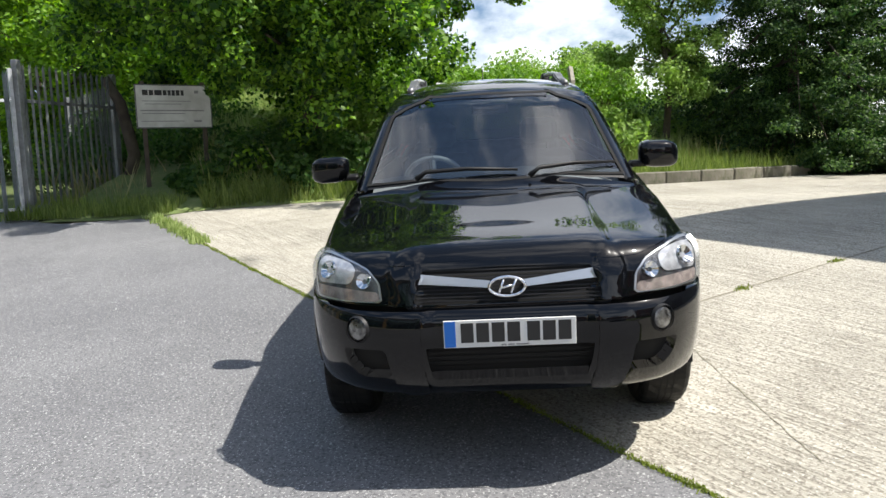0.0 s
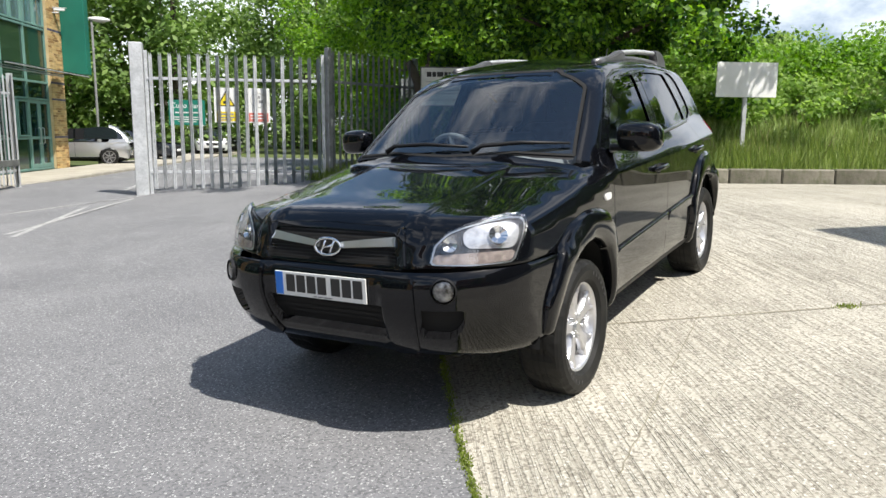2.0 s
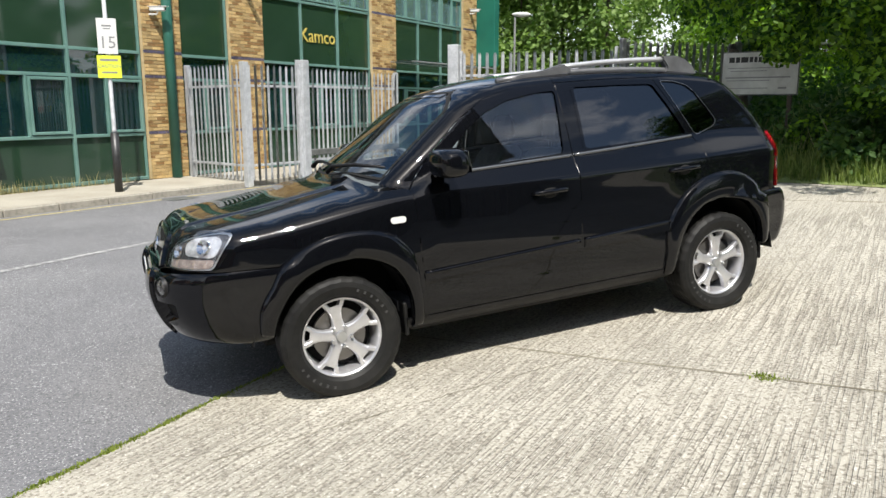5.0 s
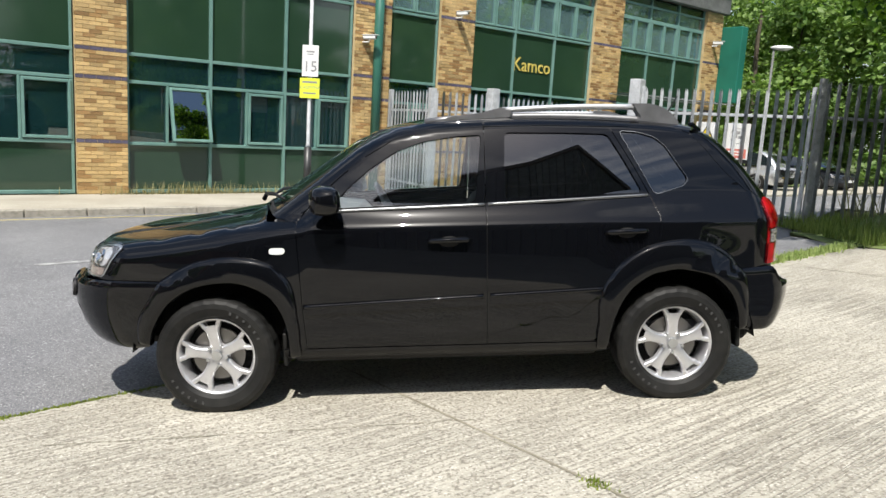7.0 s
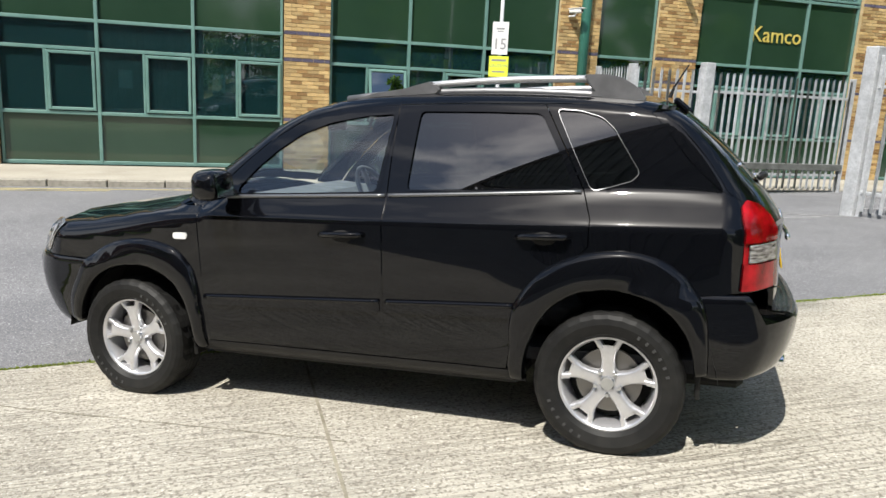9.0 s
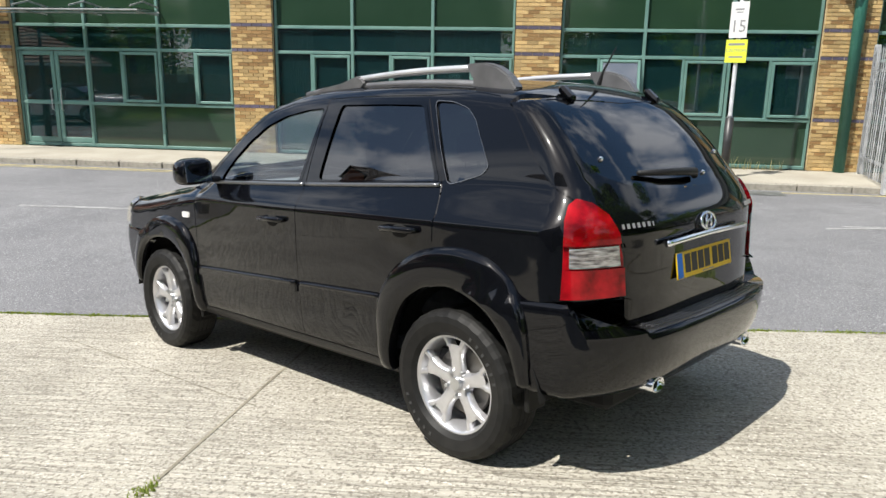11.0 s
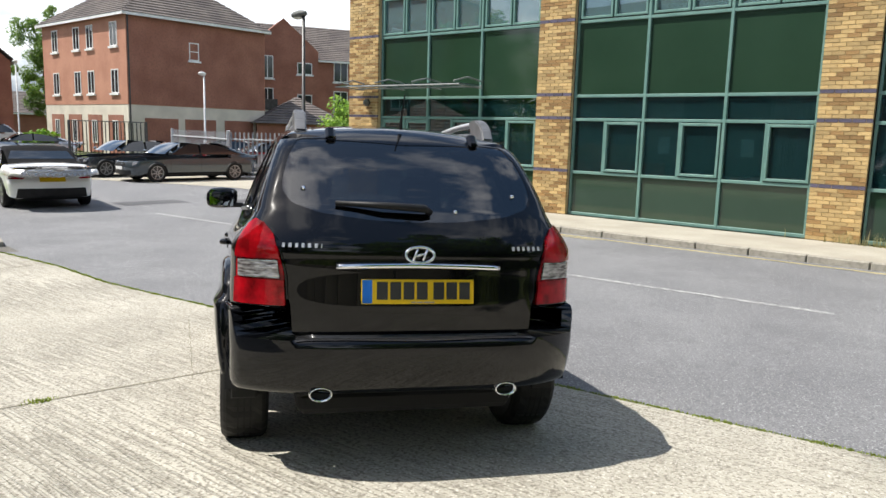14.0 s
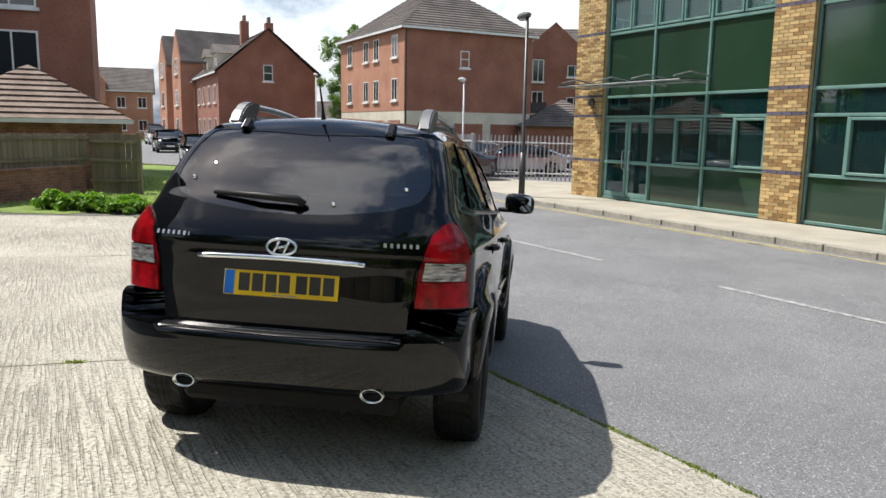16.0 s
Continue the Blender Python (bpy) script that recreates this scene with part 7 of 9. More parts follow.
letters("words", "CAUTION", 0.085, M["sign_text"], spd, Matrix.Translation((0, -0.35, 0.001)), 0.0008)


def lamp_column(x, y, z, h, arm, mat, label, head=0.0):
    lc = thing("street_lamp", label, "street lamp", pose(x, y, z, 0, 0, arm), "street lamps")
    part("base", tube([(0, 0, -0.1), (0, 0, 1.2)], 0.085, 12), mat, lc, smooth=True)
    part("shaft", tube([(0, 0, 1.2), (0, 0, 1.25), (0, 0, h)], [0.085, 0.052, 0.045], 10), mat, lc, smooth=True)
    bm = bmesh.new()
    bmesh.ops.create_uvsphere(bm, u_segments=16, v_segments=8, radius=1.0, matrix=Matrix.Translation((0.28, 0, h + 0.05)) @ Matrix.Diagonal((0.42, 0.15, 0.10, 1)))
    hd = part("lamp_head", bm, M["galv_dark"] if head == 0 else M["white"], lc, smooth=True)
    bm = bmesh.new()
    bmesh.ops.create_uvsphere(bm, u_segments=12, v_segments=6, radius=1.0, matrix=Matrix.Translation((0.32, 0, h)) @ Matrix.Diagonal((0.28, 0.11, 0.07, 1)))
    part("bowl", bm, M["sign_grey"], hd, "clear lamp bowl", smooth=True)
    return lc


lamp_column(15.4, -0.75, -0.06, 4.75, 20, M["black_post"], "tall black street lamp on the pavement corner")
lamp_column(34.6, 2.74, -0.15, 4.4, 165, M["galv"], "grey street lamp with a pale head", 1)
lamp_column(47.7, 14.6, -0.15, 5.5, 190, M["galv"], "grey street lamp with a pale head", 1)
lamp_column(-14.1, -25.4, -0.15, 5.6, 155, M["galv_dark"], "street lamp beyond the gate", 1)
lamp_column(-24.0, -17.5, 0.2, 3.8, -30, M["galv_dark"], "street lamp in the trees", 1)


# ---------------------------------------------------------------- houses
def sash(parent, m, w, h, bars_n=2, sill=True):
    """A white window: frame, glass, glazing bars and a sill; it lies in x, z with y out of the wall."""
    wi = new("window")
    wi.parent = parent
    wi.matrix_local = m
    f = 0.07
    part("pane", box((-w / 2 + 0.03, -0.02, -h / 2 + 0.03), (w / 2 - 0.03, 0.012, h / 2 - 0.03)), M["house_glass"], wi)
    fr = part("frame", box((-w / 2, -0.06, -h / 2), (-w / 2 + f, 0.03, h / 2)), M["white"], wi)
    for q in ((w / 2 - f, w / 2, -h / 2, h / 2), (-w / 2, w / 2, h / 2 - f, h / 2), (-w / 2, w / 2, -h / 2, -h / 2 + f), (-0.03, 0.03, -h / 2, h / 2) if bars_n > 1 else (-w / 2, w / 2, -0.03, 0.03)):
        part("bar", box((q[0], -0.06, q[2]), (q[1], 0.035, q[3])), M["white"], fr)
    if sill:
        part("sill", box((-w / 2 - 0.1, -0.02, -h / 2 - 0.12), (w / 2 + 0.1, 0.12, -h / 2)), M["white"], wi)


M["house_glass"] = material("house_glass", (0.02, 0.025, 0.03), 0.05, 0.0, 0.8)


def tiled_roof(parent, corners, ridge, z0, z1, mat, course=0.34, gabled=False):
    """A pitched roof of overlapping courses between the eaves rectangle and the ridge; ridge: its two ends."""
    a, b, c, d = (Vector((*p, z0)) for p in corners)
    r0, r1 = (Vector((*p, z1)) for p in ridge)
    bm = bmesh.new()
    sides = ((a, b, r0, r1), (c, d, r1, r0)) if gabled else ((a, b, r0, r1), (b, c, r1, r1), (c, d, r1, r0), (d, a, r0, r0))
    for lo0, lo1, hi0, hi1 in sides:
        n = max(2, int(((hi0 + hi1) / 2 - (lo0 + lo1) / 2).length / course))
        nv = (lo1 - lo0).cross(hi0 - lo0)
        if nv.length < 1e-6:
            nv = (lo1 - lo0).cross(hi1 - lo0)
        nv = nv.normalized()
        if nv.z < 0:
            nv = -nv
        for k in range(n):
            f0, f1 = k / n, (k + 1) / n
            p = [lo0.lerp(hi0, f0) + nv * 0.05, lo1.lerp(hi1, f0) + nv * 0.05, lo1.lerp(hi1, f1), lo0.lerp(hi0, f1)]
            q = [lo0.lerp(hi0, f0), lo1.lerp(hi1, f0)]
            vs = [bm.verts.new(v) for v in p]
            try:
                bm.faces.new(vs)
            except ValueError:
                pass
            w = [bm.verts.new(v) for v in q]
            bm.faces.new((w[0], w[1], vs[1], vs[0]))
    return part("roof", bm, mat, parent, "grey tiled roof in courses", doubles=True)


def house(label, origin, angle, L, W, eaves, ridge_h, wall_mat, hip=0.0, base=None, roof_mat=None, overhang=0.35):
    """A block L long (x) and W deep (-y), its front on y = 0; gabled, or hipped by hip metres."""
    h = thing("house", label, "house", pose(origin[0], origin[1], -0.2, 0, 0, angle), "houses along the street")
    z0 = 0.0
    if base:
        part("ground_storey", box((0.02, -W + 0.02, 0), (L - 0.02, -0.02, base)), M["cream"], h, "cream rendered ground storey")
        z0 = base + 0.01
    bm = bmesh.new()
    if hip:
        box_into(bm, (0, -W, z0), (L, 0, eaves))
    else:
        prism_into(bm, [(0, z0), (-W, z0), (-W, eaves), (-W / 2, ridge_h - 0.08), (0, eaves)], 0, L, Matrix(((0, 0, 1, 0), (1, 0, 0, 0), (0, 1, 0, 0), (0, 0, 0, 1))))
        bmesh.ops.recalc_face_normals(bm, faces=bm.faces)
    part("wall", bm, wall_mat, h, "red brick walls")
    o = overhang
    tiled_roof(h, [(-o, o), (L + o, o), (L + o, -W - o), (-o, -W - o)], [(hip if hip else -o, -W / 2), (L - hip if hip else L + o, -W / 2)], eaves - 0.05, ridge_h, roof_mat or M["roof_tile"], gabled=not hip)
    part("eaves_board", box((-o, o - 0.06, eaves - 0.22), (L + o, o, eaves - 0.03)), M["white"], h, "white eaves board")
    part("eaves_board", box((-o, -W - o, eaves - 0.22), (L + o, -W - o + 0.06, eaves - 0.03)), M["white"], h, "white eaves board")
    if hip:
        for x in (-o, L + o - 0.06):
            part("eaves_board", box((x, -W - o, eaves - 0.22), (x + 0.06, o, eaves - 0.03)), M["white"], h, "white eaves board")
    return h


# the tall three-storey corner house: its long face runs from the near corner to the north-east
hA = house("tall red brick house over a cream ground storey", (45.3, 7.8), 34.5, 12.4, 10.2, 8.75, 12.6, M["red_brick_light"], hip=5.0, base=3.15)
# its front (y = 0 side faces the street); windows on the side towards the yard
for z in (4.6, 7.5):
    for x in (1.6, 4.9, 6.9, 10.3):
        sash(hA, pose(x, 0.0, z), 0.95, 1.5)
for x in (1.7, 4.6, 7.6, 10.4):
    part("garage_door", box((x - 1.0, -0.02, 0.05), (x + 1.0, 0.015, 2.5)), M["red_brick"], hA, "dark red recess")
    sash(hA, pose(x, 0.03, 1.4), 0.7, 1.5, 2, False)
sash(hA, pose(-0.0, -4.6, 6.75, 0, 0, 90), 0.72, 1.15, 1)
part("end_wall", box((-0.02, -10.15, 3.2), (-0.0, -0.05, 8.7)), M["red_brick"], hA, "darker red end wall")
for y in (-2.2, -5.0, -8.0):
    part("garage_door", box((-0.03, y - 1.15, 0.8), (0.01, y + 1.15, 2.35)), M["red_brick"], hA, "brick recess")
part("drain_pipe", tube([(-0.06, -0.1, 0), (-0.06, -0.1, 8.6)], 0.05, 8), M["black_post"], hA)

# gabled house at the end of the terrace, its gable to the yard
hB = house("red brick gabled end house of a terrace", (54.6, 24.9), 33, 12.6, 8.3, 6.4, 10.0, M["red_brick"])
sash(hB, pose(0.0, -4.1, 6.35, 0, 0, 90), 0.8, 1.35, 1)
sash(hB, pose(0.0, -4.3, 0.9, 0, 0, 90), 1.1, 1.0, 2)
for y in (-3.4, -5.6):
    ch = part("chimney", box((5.5, y - 0.35, 8.2), (6.3, y + 0.35, 11.2), 0.02), M["red_brick"], hB, "brick chimney")
    for dx in (0.2, 0.6):
        part("pot", tube([(5.5 + dx, y, 11.2), (5.5 + dx, y, 11.7)], 0.14, 8), M["roof_brown"], ch)
for k in range(4):
    for z in (1.8, 4.6):
        sash(hB, pose(1.6 + 3.0 * k, 0.0, z), 1.0, 1.5)
for x in (3.2, 8.2):
    dm = part("dormer", box((x - 0.9, -1.6, 6.5), (x + 0.9, -0.3, 8.0)), M["cream"], hB, "pale dormer")
    part("pane", box((x - 0.6, -0.3, 6.8), (x + 0.6, -0.27, 7.7)), M["house_glass"], dm)
    part("dormer_roof", prism([(x - 1.1, 8.0), (x + 1.1, 8.0), (x, 8.8)], -2.4, -0.1, Matrix(((1, 0, 0, 0), (0, 0, 1, 0), (0, 1, 0, 0), (0, 0, 0, 1)))), M["roof_tile"], dm)
# terrace beyond it, with two front gables
hT = house("long red brick terrace with dormers and gables", (65.2, 31.9), 39, 13, 8.0, 6.2, 9.7, M["red_brick_light"])
for k in range(2):
    for z in (1.8, 4.6):
        sash(hT, pose(4.8 + 1.4 * k, 0.0, z), 1.0, 1.5)
for x in (2.2, 8.6):
    part("front_gable", prism([(x - 1.7, 0), (x + 1.7, 0), (x + 1.7, 8.2), (x, 10.9), (x - 1.7, 8.2)], -5.0, 1.2, Matrix(((1, 0, 0, 0), (0, 0, 1, 0), (0, 1, 0, 0), (0, 0, 0, 1)))), M["red_brick_light"], hT, "brick front gable")
    part("gable_roof", prism([(x - 1.95, 7.85), (x, 10.95), (x + 1.95, 7.85), (x + 1.95, 8.05), (x, 11.15), (x - 1.95, 8.05)], -5.2, 1.1, Matrix(((1, 0, 0, 0), (0, 0, 1, 0), (0, 1, 0, 0), (0, 0, 0, 1)))), M["roof_tile"], hT, "tiled gable roof")
    for z in (1.8, 4.6, 7.6):
        sash(hT, pose(x, 1.2, z), 1.1, 1.5)
hU = house("distant red brick house at the street's end", (91.5, 50.4), 117, 9.5, 9, 6.4, 9.6, M["red_brick_light"])
part("front_gable", prism([(5.6, 0), (8.6, 0), (8.6, 7.4), (7.1, 9.8), (5.6, 7.4)], -4.0, 0.8, Matrix(((1, 0, 0, 0), (0, 0, 1, 0), (0, 1, 0, 0), (0, 0, 0, 1)))), M["red_brick_light"], hU, "brick front gable")
for k in range(2):
    for z in (1.8, 4.8):
        sash(hU, pose(1.2 + 2.6 * k, 0.0, z), 1.1, 1.4)
house("small distant brick house with a grey tiled roof", (88.0, 20.0), 100, 10, 8, 2.9, 5.3, M["red_brick"])
# house with a gable behind the corner house
hD = house("red brick house with a front gable and balconies", (61.5, 0.6), -80, 14, 10, 8.0, 11.4, M["red_brick"])
hD.matrix_world = pose(63.5, -9.5, -0.2, 0, 0, 98)
part("front_gable", prism([(4.2, 0), (10.2, 0), (10.2, 8.6), (7.2, 11.2), (4.2, 8.6)], -4.0, 0.7, Matrix(((1, 0, 0, 0), (0, 0, 1, 0), (0, 1, 0, 0), (0, 0, 0, 1)))), M["red_brick"], hD, "brick front gable")
for z in (1.7, 4.4, 7.1):
    sash(hD, pose(8.6, 0.7, z), 1.0, 1.9 if z > 2 else 1.4)
    sash(hD, pose(5.4, 0.7, z), 1.3, 1.0)
    sash(hD, pose(2.0, 0.0, z), 1.3, 1.9)
part("balcony", box((7.8, 0.74, 3.5), (9.4, 1.0, 4.4), 0.02), M["black_post"], hD, "black balcony rail")
hut = thing("garage_block", "low brick garage with a dark pyramid roof", "garage", pose(50.5, -6.5, -0.2, 0, 0, 5))
part("wall", box((0, 0, 0), (6, 6.5, 2.3)), M["red_brick"], hut)
tiled_roof(hut, [(-0.4, -0.4), (6.4, -0.4), (6.4, 6.9), (-0.4, 6.9)], [(3, 3.2), (3, 3.3)], 2.25, 4.3, M["roof_tile"])

# flats and store on the near corner, with wall and timber fence
hE = thing("house", "tall red brick block of flats with white windows", "house", pose(21.4, 15.25, -0.2, 0, 0, 119), "houses along the street")
part("wall", box((0, -4.5, 0), (16, 0, 10.5)), M["red_brick"], hE, "red brick walls")
for z in (1.6, 4.2, 6.9):
    for x in (2.6, 6.2, 10.0):
        sash(hE, pose(x, 0.0, z), 1.7, 1.9 if z > 2 else 1.4)
tiled_roof(hE, [(-0.4, 0.4), (16.4, 0.4), (16.4, -4.9), (-0.4, -4.9)], [(2.4, -2.25), (13.6, -2.25)], 10.45, 12.2, M["roof_tile"])
st = thing("brick_store", "small brick store with a brown tiled pyramid roof", "shed", pose(15.35, 10.4, -0.15, 0, 0, 121))
part("wall", box((0.3, -4.4, 0), (5.2, -0.3, 1.95)), M["garden_brick"], st)
part("eaves_board", box((-0.02, -4.72, 1.86), (5.52, 0.02, 1.98)), M["white"], st)
tiled_roof(st, [(0, 0), (5.5, 0), (5.5, -4.7), (0, -4.7)], [(2.75, -2.3), (2.75, -2.4)], 1.95, 3.55, M["roof_brown"], 0.26)
bw = thing("garden_wall", "low red brick wall beside the yard", "wall", pose(13.4, 10.8, -0.2, 0, 0, 170))
part("wall", box((0, -0.11, 0), (9, 0.11, 0.75)), M["garden_brick"], bw)
part("coping", box((0, -0.14, 0.75), (9, 0.14, 0.82), 0.01), M["garden_brick"], bw)
tf = thing("timber_fence", "weathered upright board fence on the low wall", "fence", pose(13.8, 10.86, -0.2, 0, 0, 170))
bm = bmesh.new()
box_into(bm, (-0.07, -0.011, 0.0), (0.07, 0.011, 1.0), 0.003)
brd = bpy.data.meshes.new("fence_board")
bm.to_mesh(brd)
bm.free()
brd.materials.append(M["timber"])
rng = random.Random(6)
for k in range(56):
    o = new("fence_board", brd)
    o.parent = tf
    o.matrix_local = pose(0.1 + 0.15 * k, 0.02, 0.78 + rng.uniform(-0.015, 0.015), 0, rng.uniform(-0.6, 0.6), 0) @ Matrix.Diagonal((1, 1, 0.86, 1))
for z in (0.95, 1.5):
    part("rail", box((0, 0.04, z), (8.6, 0.09, z + 0.08)), M["timber"], tf)
tf2 = thing("timber_fence", "weathered upright board fence turning from the wall", "fence", pose(13.85, 10.8, -0.2, 0, 0, 282))
for k in range(8):
    o = new("fence_board", brd)
    o.parent = tf2
    o.matrix_local = pose(0.08 + 0.15 * k, 0.0, 0.02 + rng.uniform(-0.015, 0.015)) @ Matrix.Diagonal((1, 1, 1.62, 1))
for z in (0.35, 0.9, 1.4):
    part("rail", box((0, -0.08, z), (1.25, -0.02, z + 0.08)), M["timber"], tf2)
part("post", box((1.2, -0.06, -0.05), (1.32, 0.06, 1.7), 0.01), M["timber"], tf2)

# ---------------------------------------------------------------- parked cars further off
M["car_glass"] = material("car_glass", (0.012, 0.015, 0.017), 0.03, 0.0, 0.7)
M["car_glass"].node_tree.nodes["Principled BSDF"].inputs["Coat Weight"].default_value = 1.0
M["soft_top"] = varied(material("soft_top", (0.014, 0.014, 0.015), 0.95, 0.0, 0.1), (0.01, 0.01, 0.011), (0.018, 0.018, 0.019), 30.0)
M["wheel_dish"] = varied(material("wheel_dish", (0.05, 0.05, 0.052), 0.5, 0.3), (0.035, 0.035, 0.037), (0.07, 0.07, 0.072), 12.0)
M["wheel_alloy"] = varied(material("wheel_alloy", (0.36, 0.36, 0.37), 0.35, 0.7), (0.3, 0.3, 0.31), (0.42, 0.42, 0.43), 9.0)


def road_wheel(parent, x, side, hw, rad):
    """A tyre with rounded shoulders, a dark dish and a spoked rim."""
    out = side * (hw - 0.015)

    def ring_of(bm, pairs, seg=28):
        rows = [[bm.verts.new((x + r * math.cos(2 * math.pi * k / seg), out - side * d, rad + r * math.sin(2 * math.pi * k / seg))) for k in range(seg)] for r, d in pairs]
        for a, b in zip(rows, rows[1:]):
            for k in range(seg):
                bm.faces.new((a[k], a[(k + 1) % seg], b[(k + 1) % seg], b[k]))
        return rows

    bm = bmesh.new()
    ring_of(bm, ((rad * 0.68, 0.012), (rad * 0.72, 0.0), (rad * 0.9, 0.0), (rad * 0.97, 0.012), (rad, 0.035), (rad, 0.17), (rad * 0.95, 0.2)))
    wh = part("wheel", bm, M["rubber"], parent, smooth=True)
    bm = bmesh.new()
    rows = ring_of(bm, ((rad * 0.7, 0.012), (rad * 0.66, 0.06), (rad * 0.1, 0.05)))
    bm.faces.new(rows[-1])
    part("dish", bm, M["wheel_dish"], wh)
    bm = bmesh.new()
    ring_of(bm, ((rad * 0.7, 0.014), (rad * 0.69, 0.004), (rad * 0.63, 0.008), (rad * 0.62, 0.04)))
    for k in range(7):
        q = Matrix.Translation((x, out - side * 0.02, rad)) @ Matrix.Rotation(2 * math.pi * k / 7, 4, "Y")
        prism_into(bm, [(-0.021, rad * 0.08), (0.021, rad * 0.08), (0.014, rad * 0.64), (-0.014, rad * 0.64)], -0.012, 0.012, q @ Matrix.Rotation(radians(90), 4, "X"))
    part("rim", bm, M["wheel_alloy"], wh)


def parked_car(label, color, m, L=4.3, W=1.76, H=1.45, shape="hatch", rough=0.25, metal=0.3, detail=0.1):
    """A plainer car: shell, windows, lamps, bumper line, plate and wheels."""
    cp = thing("parked_car", label, "car", m, "cars parked along the street")
    pm = material("car_paint", color, rough, metal)
    pm.node_tree.nodes["Principled BSDF"].inputs["Coat Weight"].default_value = 1.0
    hw, hl = W / 2, L / 2
    belt = 0.645 * H
    if shape == "saloon":
        knots = ((-0.45, belt + 0.03), (-0.36, belt + 0.16), (-0.22, H - 0.11), (-0.04, H), (0.09, H - 0.07), (0.26, belt - 0.03))
        tail_z = belt + 0.05
    elif shape == "roadster":
        knots = ((-0.31, belt + 0.1), (-0.25, belt + 0.2), (-0.17, H - 0.08), (-0.05, H), (0.04, H - 0.06), (0.19, belt - 0.02))
        tail_z = belt + 0.13
    else:
        knots = ((-0.485, belt + 0.0), (-0.455, belt + 0.16), (-0.385, H - 0.1), (-0.1, H), (0.07, H - 0.06), (0.27, belt - 0.03))
        tail_z = belt + 0.02
    prof = spline([k[0] * L for k in knots], [k[1] for k in knots])
    x_rb, x_ws = knots[0][0] * L, knots[-1][0] * L
    lean = 0.5 if shape == "roadster" else 0.1

    def f(x, y, z):
        ay = np.abs(y)
        w = hw - 0.10 * np.abs(z - 0.62) ** 1.5 - 0.07 * step01(0.22 * L, 0.5 * L, np.abs(x)) - 0.012 * (1 - step01(0.36, 0.5, z))
        u = np.clip((x - x_ws) / (hl - x_ws), 0, 1)
        top = np.where(x > 0, belt - 0.07 * u - 0.16 * u ** 4, tail_z - 0.06 * np.clip((-x - 0.4 * L) / (0.1 * L), 0, 1) ** 2) - 0.06 * (ay / hw) ** 2
        nose = hl - 0.30 * (ay / hw) ** 2.6 - 0.14 * np.abs(z - 0.5) - 0.15 * np.maximum(z - 0.6, 0)
        tail = -hl + 0.22 * (ay / hw) ** 2.8 + 0.10 * np.abs(z - 0.6) + lean * np.maximum(z - 0.58, 0)
        low = rounded(0.09, ay - w, (z - top) * 0.97, x - nose, tail - x, 0.2 - z)
        wg = hw - 0.05 - 0.36 * (z - belt)
        slope = (prof(x + 0.01) - prof(x - 0.01)) / 0.02
        cab = rounded(0.08, (ay - wg) * 0.94, (z - prof(x) + 0.05 * (ay / hw) ** 2) / np.sqrt(1 + slope ** 2), belt - 0.15 - z)
        return np.minimum(low, cab)

    zb, zh = 0.22, belt - 0.11
    zr = zh + (0.14 if shape == "roadster" else 0.02)
    ax = 0.305 * L
    rad = 0.325
    for mm in (False, True):
        def ar(xc):
            out = []
            for k in range(13):
                a = radians(180 - 15 * k)
                out.append((s_of(xc + (rad + 0.035) * math.cos(a), hw), rad + (rad + 0.035) * math.sin(a)))
            return out
        outline = [(-S_END, zb + 0.06), (-1.95, zb + 0.02)] + ar(-ax) + ar(ax) + [(1.95, zb + 0.02), (S_END, zb + 0.06), (S_END, zh - 0.12), (1.9, zh - 0.08), (0.5, zh), (-1.25, zh), (-1.9, zr), (-S_END, zr)]
        panel("body_side", outline, round_place, pm, cp, f=f, mirror=mm, step=detail, edge=min(detail * 0.6, 0.05))
        for x in (ax, -ax):
            road_wheel(cp, x, -1 if mm else 1, hw, rad)
        spans = [(x_ws - 0.2, -0.02 * L), (-0.035 * L, x_rb + 0.27)] if shape != "roadster" else [(x_ws - 0.12, x_rb + 0.3)]
        for a, b in spans:
            xs = np.linspace(b, a, 12)
            topl = [(float(x), float(prof(x)) - 0.115) for x in xs if float(prof(x)) - 0.115 > belt + 0.05]
            panel("side_window", [(a, belt + 0.02), (b, belt + 0.02)] + topl, round_place, M["car_glass"], cp, f=f, mirror=mm, lift=0.004, step=detail, edge=0.05)
        for x in (x_ws - 0.26, -0.03 * L):
            panel("door_gap", [(x, 0.34), (x + 0.01, 0.34), (x + 0.01, zh - 0.01), (x, zh - 0.01)], round_place, M["shade_black"], cp, f=f, mirror=mm, lift=0.003, step=0.2, edge=0.1)
        panel("sill", [(ax - 0.4, 0.23), (-ax + 0.4, 0.23), (-ax + 0.4, 0.29), (ax - 0.4, 0.29)], round_place, M["plastic_black"], cp, f=f, mirror=mm, lift=0.006, step=0.2, edge=0.12)
        panel("lamp", [(s_of(hl - 0.22, hw - 0.12), 0.58), (s_of(hl - 0.06, 0.42 * W), 0.56), (s_of(hl - 0.06, 0.42 * W), 0.66), (s_of(hl - 0.3, hw - 0.08), 0.71)], round_place, M["clear_lens"], cp, "clear headlamp", f=f, mirror=mm, lift=0.006, step=0.1, edge=0.05)
        panel("lamp", [(-s_of(hl - 0.24, hw - 0.08), 0.66), (-s_of(hl - 0.05, 0.33 * W), 0.66), (-s_of(hl - 0.05, 0.33 * W), 0.76), (-s_of(hl - 0.28, hw - 0.07), 0.79)], round_place, M["red_lens"], cp, "red tail lamp", f=f, mirror=mm, lift=0.006, step=0.1, edge=0.05)
